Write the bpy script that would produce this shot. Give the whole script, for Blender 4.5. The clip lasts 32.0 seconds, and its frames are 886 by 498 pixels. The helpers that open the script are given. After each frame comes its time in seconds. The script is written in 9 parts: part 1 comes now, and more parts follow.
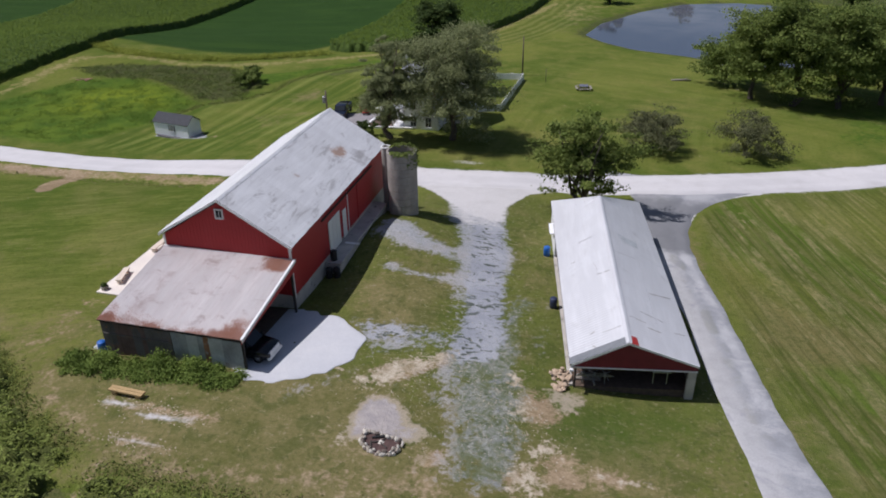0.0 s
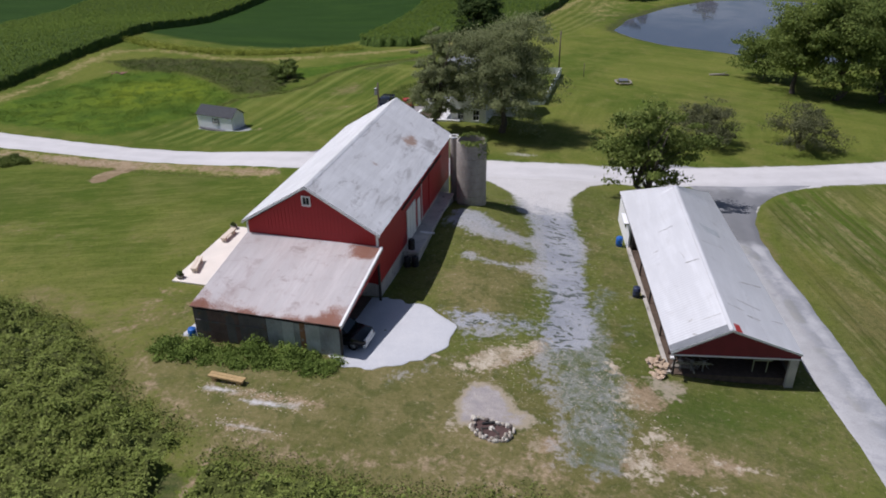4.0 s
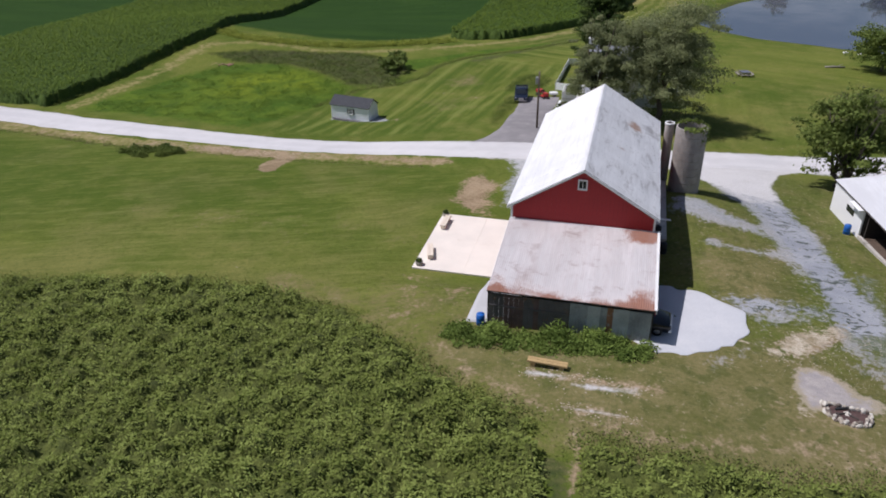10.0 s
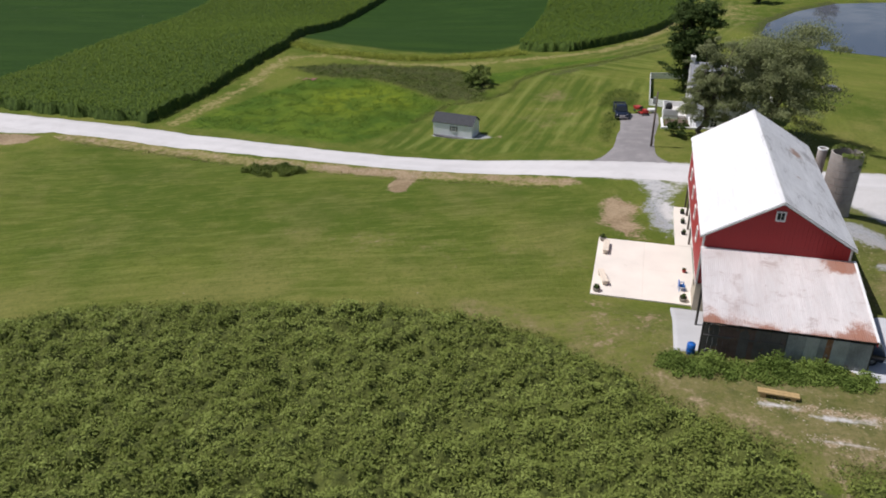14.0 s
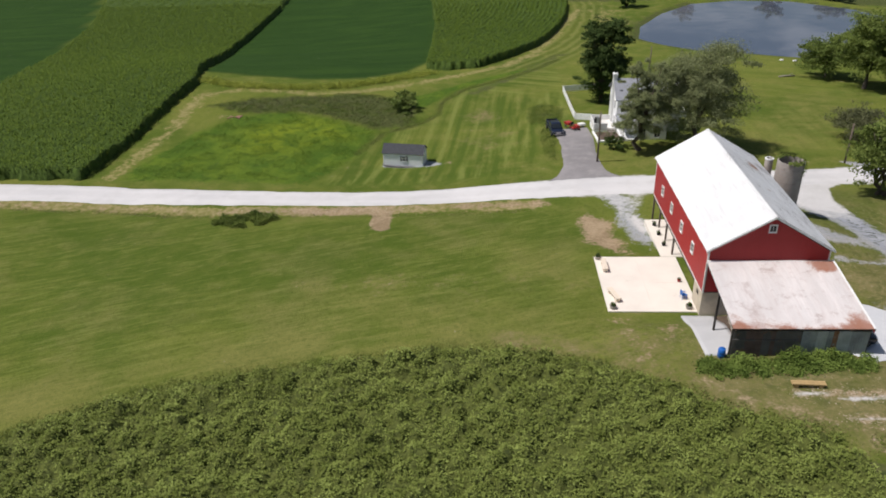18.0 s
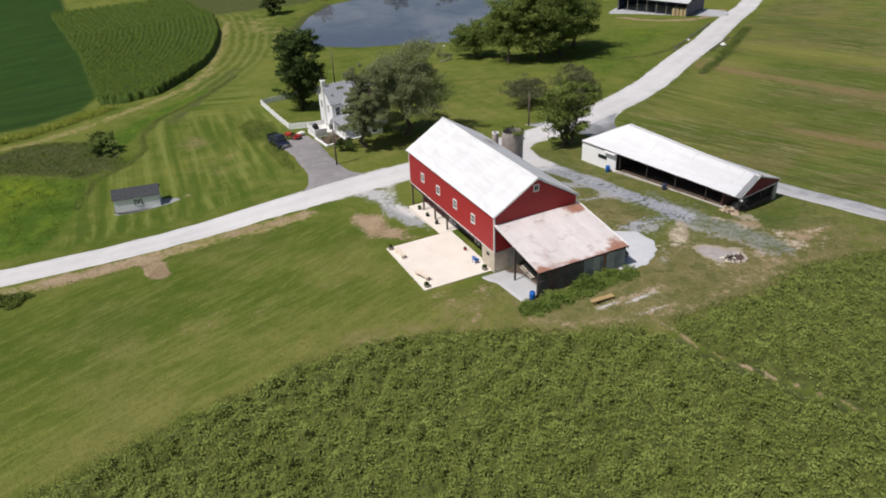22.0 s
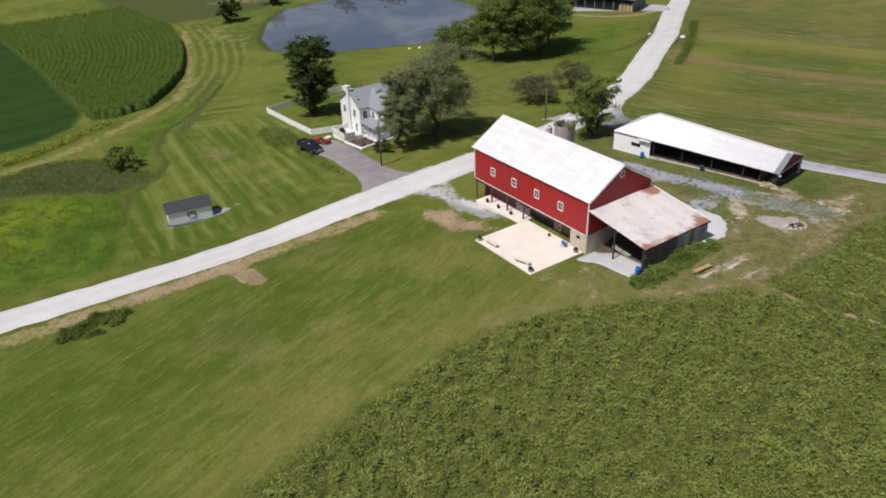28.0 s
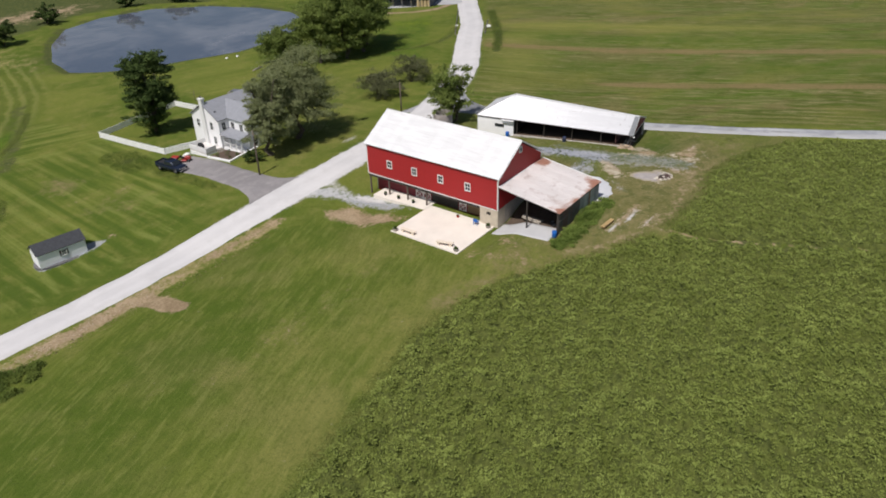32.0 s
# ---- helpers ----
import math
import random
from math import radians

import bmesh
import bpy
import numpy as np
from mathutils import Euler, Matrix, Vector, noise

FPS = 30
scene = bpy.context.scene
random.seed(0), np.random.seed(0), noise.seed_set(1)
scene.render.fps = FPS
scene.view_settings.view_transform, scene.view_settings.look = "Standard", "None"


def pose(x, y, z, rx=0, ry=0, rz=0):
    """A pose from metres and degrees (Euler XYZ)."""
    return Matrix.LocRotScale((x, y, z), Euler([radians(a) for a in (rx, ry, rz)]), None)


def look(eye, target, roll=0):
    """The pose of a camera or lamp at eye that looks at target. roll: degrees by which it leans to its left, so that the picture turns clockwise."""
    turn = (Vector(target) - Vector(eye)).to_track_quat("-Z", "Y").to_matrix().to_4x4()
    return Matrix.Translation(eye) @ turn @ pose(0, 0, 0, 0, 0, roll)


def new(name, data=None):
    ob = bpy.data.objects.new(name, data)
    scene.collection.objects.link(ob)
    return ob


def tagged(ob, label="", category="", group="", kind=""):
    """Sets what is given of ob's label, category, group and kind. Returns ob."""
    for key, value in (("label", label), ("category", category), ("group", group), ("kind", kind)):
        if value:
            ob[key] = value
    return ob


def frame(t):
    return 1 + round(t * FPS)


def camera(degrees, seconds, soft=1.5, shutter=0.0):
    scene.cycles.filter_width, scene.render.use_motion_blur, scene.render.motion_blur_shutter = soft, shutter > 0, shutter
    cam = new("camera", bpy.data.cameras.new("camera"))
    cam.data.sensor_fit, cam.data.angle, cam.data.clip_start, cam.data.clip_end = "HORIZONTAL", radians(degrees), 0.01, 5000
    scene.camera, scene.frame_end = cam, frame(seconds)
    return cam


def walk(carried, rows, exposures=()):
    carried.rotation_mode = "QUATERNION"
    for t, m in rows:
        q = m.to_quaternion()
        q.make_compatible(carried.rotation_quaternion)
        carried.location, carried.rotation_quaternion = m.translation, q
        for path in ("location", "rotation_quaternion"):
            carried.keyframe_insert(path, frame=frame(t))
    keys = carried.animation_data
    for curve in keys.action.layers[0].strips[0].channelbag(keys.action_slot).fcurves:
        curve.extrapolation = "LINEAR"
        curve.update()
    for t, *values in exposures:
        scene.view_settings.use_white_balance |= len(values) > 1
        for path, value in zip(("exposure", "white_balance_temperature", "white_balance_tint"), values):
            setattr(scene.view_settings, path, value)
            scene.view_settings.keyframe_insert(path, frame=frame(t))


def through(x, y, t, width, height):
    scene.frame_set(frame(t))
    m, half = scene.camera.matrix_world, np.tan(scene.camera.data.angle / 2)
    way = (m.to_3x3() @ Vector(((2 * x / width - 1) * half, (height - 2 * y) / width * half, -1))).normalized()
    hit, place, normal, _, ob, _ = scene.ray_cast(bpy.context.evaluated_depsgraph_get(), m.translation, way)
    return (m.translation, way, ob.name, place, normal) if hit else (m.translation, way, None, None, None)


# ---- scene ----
cam = camera(61.8, 32.0, soft=1.85)
PATH = [
    (0, (-4.167, 0.430, 32.744), (-8.598, 17.456, 23.233), -0.78),
    (0.5, (-4.414, 0.341, 32.845), (-8.861, 17.367, 23.340), -0.77),
    (1, (-4.821, 0.215, 32.866), (-9.261, 17.245, 23.366), -0.75),
    (1.5, (-5.387, 0.049, 32.817), (-9.834, 17.075, 23.313), -0.73),
    (2, (-6.112, -0.156, 32.703), (-10.558, 16.868, 23.194), -0.72),
    (2.5, (-6.992, -0.395, 32.537), (-11.425, 16.630, 23.023), -0.70),
    (3, (-8.004, -0.658, 32.343), (-12.442, 16.362, 22.822), -0.70),
    (3.5, (-9.136, -0.940, 32.132), (-13.600, 16.069, 22.604), -0.72),
    (5.5, (-14.763, -2.244, 31.171), (-19.188, 14.773, 21.641), -0.55),
    (6, (-16.313, -2.600, 31.010), (-20.737, 14.417, 21.478), -0.52),
    (6.5, (-17.925, -2.965, 30.872), (-22.367, 14.044, 21.333), -0.51),
    (7, (-19.595, -3.336, 30.751), (-24.009, 13.678, 21.210), -0.51),
    (7.5, (-21.299, -3.717, 30.647), (-25.750, 13.285, 21.101), -0.55),
    (8, (-23.023, -4.115, 30.565), (-27.484, 12.884, 21.019), -0.57),
    (8.5, (-24.760, -4.534, 30.516), (-29.204, 12.468, 20.967), -0.57),
    (9, (-26.510, -4.977, 30.516), (-30.970, 12.021, 20.966), -0.58),
    (9.5, (-28.277, -5.440, 30.583), (-32.751, 11.550, 21.027), -0.60),
    (10, (-30.066, -5.917, 30.727), (-34.549, 11.071, 21.172), -0.62),
    (10.5, (-31.875, -6.396, 30.942), (-36.366, 10.595, 21.394), -0.64),
    (11, (-33.697, -6.869, 31.209), (-38.197, 10.120, 21.664), -0.69),
    (11.5, (-35.513, -7.338, 31.511), (-40.034, 9.645, 21.963), -0.77),
    (12, (-37.303, -7.810, 31.844), (-41.874, 9.157, 22.291), -0.86),
    (12.5, (-39.061, -8.296, 32.213), (-43.607, 8.672, 22.650), -0.90),
    (13, (-40.795, -8.806, 32.627), (-45.355, 8.156, 23.062), -0.90),
    (13.5, (-42.531, -9.351, 33.090), (-47.098, 7.614, 23.533), -0.88),
    (14, (-44.283, -9.919, 33.599), (-48.860, 7.048, 24.051), -0.87),
    (14.5, (-46.035, -10.491, 34.153), (-50.618, 6.474, 24.605), -0.90),
    (16.5, (-52.766, -12.779, 36.913), (-56.481, 4.399, 27.369), -1.00),
    (17, (-54.483, -13.213, 37.648), (-56.674, 4.211, 28.077), -1.38),
    (17.5, (-56.249, -13.638, 38.400), (-57.753, 3.849, 28.811), -1.66),
    (18, (-58.069, -14.072, 39.191), (-59.128, 3.438, 29.584), -1.77),
    (18.5, (-59.955, -14.548, 40.002), (-60.255, 2.982, 30.377), -1.80),
    (19, (-61.864, -15.025, 40.768), (-61.346, 2.494, 31.134), -1.81),
    (19.5, (-63.759, -15.448, 41.438), (-62.450, 2.030, 31.805), -1.83),
    (20, (-65.631, -15.775, 41.969), (-63.336, 1.593, 32.321), -1.90),
    (20.5, (-67.497, -15.975, 42.336), (-63.467, 1.034, 32.617), -2.03),
    (21, (-69.375, -16.042, 42.548), (-63.439, 0.357, 32.759), -2.18),
    (21.5, (-71.267, -15.992, 42.648), (-63.952, -0.194, 32.804), -2.28),
    (22, (-73.152, -15.852, 42.698), (-65.601, -0.176, 32.837), -2.29),
    (22.5, (-75.009, -15.636, 42.748), (-67.442, 0.033, 32.889), -2.24),
    (23, (-76.826, -15.342, 42.832), (-69.240, 0.322, 32.977), -2.18),
    (23.5, (-78.611, -14.962, 42.961), (-70.998, 0.686, 33.104), -2.15),
    (24, (-80.375, -14.501, 43.144), (-72.782, 1.152, 33.279), -2.15),
    (24.5, (-82.125, -13.976, 43.388), (-74.541, 1.676, 33.514), -2.17),
    (25, (-83.878, -13.412, 43.667), (-76.274, 2.230, 33.792), -2.19),
    (25.5, (-85.646, -12.812, 43.960), (-78.012, 2.821, 34.093), -2.19),
    (27.5, (-93.014, -10.030, 45.087), (-83.820, 4.691, 35.149), -2.18),
    (28, (-94.878, -9.212, 45.271), (-85.152, 5.153, 35.317), -2.14),
    (28.5, (-96.734, -8.347, 45.422), (-86.467, 5.628, 35.457), -2.13),
    (29, (-98.561, -7.437, 45.535), (-87.758, 6.120, 35.559), -2.12),
    (29.5, (-100.332, -6.475, 45.612), (-88.968, 6.605, 35.623), -2.11),
    (30, (-102.054, -5.453, 45.664), (-90.148, 7.119, 35.654), -2.10),
    (30.5, (-103.733, -4.365, 45.698), (-91.309, 7.681, 35.671), -2.07),
    (31, (-105.372, -3.200, 45.724), (-92.513, 8.367, 35.680), -2.03),
    (31.5, (-106.968, -1.945, 45.742), (-93.687, 9.122, 35.686), -1.98),
    (32, (-108.511, -0.583, 45.754), (-94.785, 9.917, 35.687), -1.91),
]
walk(cam, [(t, look(eye, target, roll)) for t, eye, target, roll in PATH], [(0, -0.06, 6080, 17), (10, 0.0, 6080, 17), (17, 0.09, 6500, 12), (20, 0.06, 6500, 12), (24, 0.02, 6500, 12), (32, 0.02, 6500, 12)])

# ---- world and light ----
world = bpy.data.worlds.new("world")
scene.world = world
world.use_nodes = True
wn = world.node_tree.nodes
sky = wn.new("ShaderNodeTexSky")
sky.sky_type, sky.sun_disc = "NISHITA", False
SUN_DIR = Vector((-0.572, -0.054, 1.0)).normalized()
sky.sun_elevation = math.asin(SUN_DIR.z)
sky.sun_rotation = math.atan2(SUN_DIR.x, SUN_DIR.y)
sky.air_density, sky.dust_density = 1.2, 1.5
world.node_tree.links.new(sky.outputs[0], wn["Background"].inputs[0])
wn["Background"].inputs[1].default_value = 0.058
sun = new("sun", bpy.data.lights.new("sun", "SUN"))
sun.data.energy, sun.data.angle, sun.data.color = 4.12, radians(0.53), (1.0, 0.955, 0.895)
sun.matrix_world = look(SUN_DIR * 300, (0, 0, 0))
scene.view_settings.exposure = 0.0


# ---- terrain ----
BUMPS = [(-71, 95, -1.9, 17), (-45, 92, 1.1, 12), (-24, 38, 0.9, 12), (38, 62, -1.9, 26), (-122, 143, 4.0, 24), (-35, 28, 0.4, 10), (-24.5, 60, 2.09, 5), (-22, 52, 0.45, 4.5), (-16, 70, 0.57, 5), (-17, 48, 0.18, 5), (-1.5, 41.0, -0.45, 4.0)]
POND_Z = -8.0
POND = [(-17, 188), (-12, 181), (-5, 175), (6, 171), (20, 165), (36, 166), (54, 172), (62, 188), (61, 205), (54, 222), (41, 236), (24, 240), (8, 235), (-4, 221), (-14, 203)]


def ramp(a, b, v):
    k = np.clip((v - a) / (b - a), 0, 1)
    return k * k * (3 - 2 * k)


def inside(x, y, poly):
    x, y = np.asarray(x, float), np.asarray(y, float)
    hit = np.zeros(x.shape, bool)
    for (x0, y0), (x1, y1) in zip(poly, poly[1:] + poly[:1]):
        if y0 != y1:
            hit ^= ((y0 > y) != (y1 > y)) & (x < (x1 - x0) * (y - y0) / (y1 - y0) + x0)
    return hit


def line_gap(x, y, line):
    """Distance to a polyline."""
    x, y = np.asarray(x, float), np.asarray(y, float)
    best = np.full(x.shape, 1e9)
    for (x0, y0), (x1, y1) in zip(line, line[1:]):
        dx, dy = x1 - x0, y1 - y0
        k = np.clip(((x - x0) * dx + (y - y0) * dy) / (dx * dx + dy * dy + 1e-9), 0, 1)
        best = np.minimum(best, np.hypot(x - x0 - k * dx, y - y0 - k * dy))
    return best


def soft_poly(x, y, poly, edge):
    """1 inside, 0 outside, a soft edge that wide."""
    d = line_gap(x, y, poly + poly[:1])
    s = np.where(inside(x, y, poly), d, -d)
    return ramp(-edge, edge, s)


def box_gap(x, y, x0, x1, y0, y1):
    return np.hypot(np.maximum(np.maximum(x0 - x, x - x1), 0), np.maximum(np.maximum(y0 - y, y - y1), 0))


def terrain(x, y):
    x, y = np.asarray(x, float), np.asarray(y, float)
    u, v = np.clip(x, -110, 130) / 100, np.clip(y, -80, 190) / 100
    z = 3.207 + 0.046 * u - 5.295 * v - 3.142 * u * u - 0.405 * u * v - 0.37 * v * v
    for cx, cy, a, r in BUMPS:
        z = z + a * np.exp(-((x - cx) ** 2 + (y - cy) ** 2) / (2 * r * r))
    z = z + 6 * ramp(190, 420, y)
    pad = 1 - ramp(0, 4, box_gap(x, y, -46.5, -36, 44.5, 57))
    z = z * (1 - pad) + pad * -0.06
    near = (x > -40) & (x < 90) & (y > 145) & (y < 265)
    if np.any(near):
        d = line_gap(x, y, POND + POND[:1])
        s = np.where(inside(x, y, POND), -d, d)
        k = 1 - ramp(0, 14, s)
        z = z * (1 - k) + k * (POND_Z + 0.12 + np.clip(s, -6, 4) * 0.16)
    return z


def gz(x, y):
    return float(terrain(np.array([x]), np.array([y]))[0])


# ---- mesh helpers ----
class Shape:
    """Collects vertices and faces of one part."""

    def __init__(self):
        self.v, self.f = [], []

    def add(self, verts, faces, m=None):
        n = len(self.v)
        self.v += [tuple(m @ Vector(p)) for p in verts] if m else [tuple(p) for p in verts]
        self.f += [tuple(n + i for i in f) for f in faces]
        return self

    def box(self, x0, x1, y0, y1, z0, z1, m=None, bevel=0.0):
        if bevel:
            b = min(bevel, abs(x1 - x0) * 0.3, abs(y1 - y0) * 0.3, abs(z1 - z0) * 0.4)
            ring = lambda i, z: [(x0 + i, y0 + i, z), (x1 - i, y0 + i, z), (x1 - i, y1 - i, z), (x0 + i, y1 - i, z)]
            verts = ring(b, z0) + ring(0, z0 + b) + ring(0, z1 - b) + ring(b, z1)
            faces = [(3, 2, 1, 0), (12, 13, 14, 15)]
            for k in range(3):
                faces += [(4 * k + i, 4 * k + (i + 1) % 4, 4 * k + 4 + (i + 1) % 4, 4 * k + 4 + i) for i in range(4)]
            return self.add(verts, faces, m)
        verts = [(x0, y0, z0), (x1, y0, z0), (x1, y1, z0), (x0, y1, z0), (x0, y0, z1), (x1, y0, z1), (x1, y1, z1), (x0, y1, z1)]
        return self.add(verts, [(3, 2, 1, 0), (4, 5, 6, 7), (0, 1, 5, 4), (1, 2, 6, 5), (2, 3, 7, 6), (3, 0, 4, 7)], m)

    def tube(self, points, radii, n=8, cap=True, m=None):
        """A tapered tube along points."""
        verts, faces = [], []
        pts = [Vector(p) for p in points]
        for i, p in enumerate(pts):
            d = (pts[min(i + 1, len(pts) - 1)] - pts[max(i - 1, 0)]).normalized()
            a = d.orthogonal().normalized() if abs(d.z) < 0.99 else Vector((1, 0, 0))
            b = d.cross(a).normalized()
            a = b.cross(d).normalized()
            verts += [tuple(p + radii[i] * (math.cos(k * math.tau / n) * a + math.sin(k * math.tau / n) * b)) for k in range(n)]
        for i in range(len(pts) - 1):
            faces += [(i * n + k, i * n + (k + 1) % n, (i + 1) * n + (k + 1) % n, (i + 1) * n + k) for k in range(n)]
        if cap:
            faces += [tuple(range(n - 1, -1, -1)), tuple((len(pts) - 1) * n + k for k in range(n))]
        return self.add(verts, faces, m)

    def lathe(self, profile, n=24, m=None):
        """Turned round z: profile of (radius, z)."""
        verts = [(r * math.cos(k * math.tau / n), r * math.sin(k * math.tau / n), z) for r, z in profile for k in range(n)]
        faces = [(i * n + k, i * n + (k + 1) % n, (i + 1) * n + (k + 1) % n, (i + 1) * n + k) for i in range(len(profile) - 1) for k in range(n)]
        return self.add(verts, faces, m)

    def prism(self, outline, h0, h1, axis="z", m=None):
        """An outline pushed along an axis. For axis y the outline is (x, z), for x it is (y, z)."""
        n = len(outline)
        place = {"z": lambda a, b, h: (a, b, h), "y": lambda a, b, h: (a, h, b), "x": lambda a, b, h: (h, a, b)}[axis]
        verts = [place(a, b, h) for h in (h0, h1) for a, b in outline]
        faces = [tuple(range(n - 1, -1, -1)), tuple(range(n, 2 * n))] + [(i, (i + 1) % n, n + (i + 1) % n, n + i) for i in range(n)]
        return self.add(verts, faces, m)

    def mesh(self, name):
        me = bpy.data.meshes.new(name)
        me.from_pydata(self.v, [], self.f)
        me.update()
        return me


def solve_normals(me):
    bm = bmesh.new()
    bm.from_mesh(me)
    bmesh.ops.recalc_face_normals(bm, faces=bm.faces)
    bm.to_mesh(me)
    bm.free()


def part(name, shape, material, parent, label="", smooth=False):
    """One mesh object under a thing or under a part."""
    me = shape if isinstance(shape, bpy.types.Mesh) else shape.mesh(name)
    if not isinstance(shape, bpy.types.Mesh):
        solve_normals(me)
        me.materials.append(material)
        if smooth:
            me.polygons.foreach_set("use_smooth", [True] * len(me.polygons))
    ob = new(name, me)
    ob.parent = parent
    if label:
        ob["label"] = label
    return ob


def thing(name, m, label, category, group="", kind=""):
    """An Empty at a thing's base."""
    ob = new(name)
    ob.empty_display_size = 0.3
    ob.matrix_world = m
    return tagged(ob, label, category, group, kind)


def solid(name, shape, material, label="", category="", kind="structure", smooth=False, group=""):
    """A top-level thing of one mesh."""
    ob = part(name, shape, material, None, "", smooth)
    return tagged(ob, label, category, group, kind)


def array_mesh(name, verts, faces, material, smooth=False):
    """A mesh from arrays; faces all of one size."""
    verts, faces = np.asarray(verts, np.float32), np.asarray(faces, np.int32)
    me = bpy.data.meshes.new(name)
    k = faces.shape[1]
    me.vertices.add(len(verts))
    me.vertices.foreach_set("co", verts.ravel())
    me.loops.add(faces.size)
    me.loops.foreach_set("vertex_index", faces.ravel())
    me.polygons.add(len(faces))
    me.polygons.foreach_set("loop_start", np.arange(0, faces.size, k, dtype=np.int32))
    me.polygons.foreach_set("loop_total", np.full(len(faces), k, np.int32))
    if smooth:
        me.polygons.foreach_set("use_smooth", np.ones(len(faces), bool))
    me.update(calc_edges=True)
    me.validate()
    me.materials.append(material)
    return me


rng = np.random.default_rng(7)


# ---- materials ----
class Nodes:
    """Short ways to wire a material."""

    def __init__(self, name):
        self.mat = bpy.data.materials.new(name)
        self.mat.use_nodes = True
        self.t = self.mat.node_tree
        self.bsdf = self.t.nodes["Principled BSDF"]
        self.coord = self.t.nodes.new("ShaderNodeTexCoord").outputs["Object"]

    def put(self, socket, value):
        if hasattr(value, "is_output"):
            self.t.links.new(value, socket)
        elif isinstance(value, tuple):
            socket.default_value = (*value, 1.0) if len(value) == 3 and len(socket.default_value) == 4 else value
        else:
            socket.default_value = value

    def noise(self, scale, detail=4.0, rough=0.55, vector=None, stretch=None, turn=0.0, distort=0.0):
        n = self.t.nodes.new("ShaderNodeTexNoise")
        n.inputs["Scale"].default_value, n.inputs["Detail"].default_value, n.inputs["Roughness"].default_value = scale, detail, rough
        n.inputs["Distortion"].default_value = distort
        v = vector or self.coord
        if stretch or turn:
            for key, value in (("Rotation", (0, 0, radians(-turn))), ("Scale", stretch or (1, 1, 1))):
                mp = self.t.nodes.new("ShaderNodeMapping")
                mp.inputs[key].default_value = value
                self.t.links.new(v, mp.inputs["Vector"])
                v = mp.outputs[0]
        self.t.links.new(v, n.inputs["Vector"])
        return n.outputs["Fac"]

    def band(self, value, lo, hi, a=0.0, b=1.0):
        n = self.t.nodes.new("ShaderNodeMapRange")
        n.interpolation_type = "SMOOTHSTEP"
        for i, val in enumerate((value, lo, hi, a, b)):
            self.put(n.inputs[i], val)
        return n.outputs[0]

    def math(self, op, a, b=0.0, clamp=False):
        n = self.t.nodes.new("ShaderNodeMath")
        n.operation, n.use_clamp = op, clamp
        self.put(n.inputs[0], a)
        self.put(n.inputs[1], b)
        return n.outputs[0]

    def mix(self, fac, a, b, blend="MIX"):
        n = self.t.nodes.new("ShaderNodeMix")
        n.data_type, n.blend_type = "RGBA", blend
        self.put(n.inputs[0], fac)
        self.put(n.inputs[6], a)
        self.put(n.inputs[7], b)
        return n.outputs[2]

    def attr(self, name):
        n = self.t.nodes.new("ShaderNodeAttribute")
        n.attribute_name = name
        return n.outputs["Fac"]

    def axis(self, k):
        n = self.t.nodes.new("ShaderNodeSeparateXYZ")
        self.t.links.new(self.coord, n.inputs[0])
        return n.outputs[k]

    def random(self):
        return self.t.nodes.new("ShaderNodeObjectInfo").outputs["Random"]

    def island(self):
        return self.t.nodes.new("ShaderNodeNewGeometry").outputs["Random Per Island"]

    def bump(self, height, strength=0.4, distance=0.02):
        n = self.t.nodes.new("ShaderNodeBump")
        n.inputs["Strength"].default_value, n.inputs["Distance"].default_value = strength, distance
        self.t.links.new(height, n.inputs["Height"])
        self.t.links.new(n.outputs[0], self.bsdf.inputs["Normal"])

    def done(self, colour, rough=0.7, metal=0.0, specular=None):
        self.put(self.bsdf.inputs["Base Color"], colour)
        self.put(self.bsdf.inputs["Roughness"], rough)
        self.put(self.bsdf.inputs["Metallic"], metal)
        if specular is not None:
            self.bsdf.inputs["Specular IOR Level"].default_value = specular
        return self.mat


def plain(name, colour, rough=0.6, metal=0.0, vary=0.15, scale=3.0, fine=40.0, bump=0.15, wear=None, wear_at=0.62):
    """A surface with two scales of variation, and patches of wear if given."""
    n = Nodes(name)
    big, small = n.noise(scale, 5), n.noise(fine, 3)
    k = n.math("ADD", n.math("MULTIPLY", big, 0.65), n.math("MULTIPLY", small, 0.35))
    dark, light = tuple(c * (1 - vary) for c in colour), tuple(min(1, c * (1 + vary)) for c in colour)
    col = n.mix(n.band(k, 0.3, 0.7), dark, light)
    col = n.mix(n.math("MULTIPLY", n.random(), 0.25), col, dark)
    if wear:
        col = n.mix(n.band(n.noise(scale * 1.7, 6, 0.65), wear_at, wear_at + 0.12), col, wear)
    n.bump(small, bump)
    return n.done(col, rough, metal)


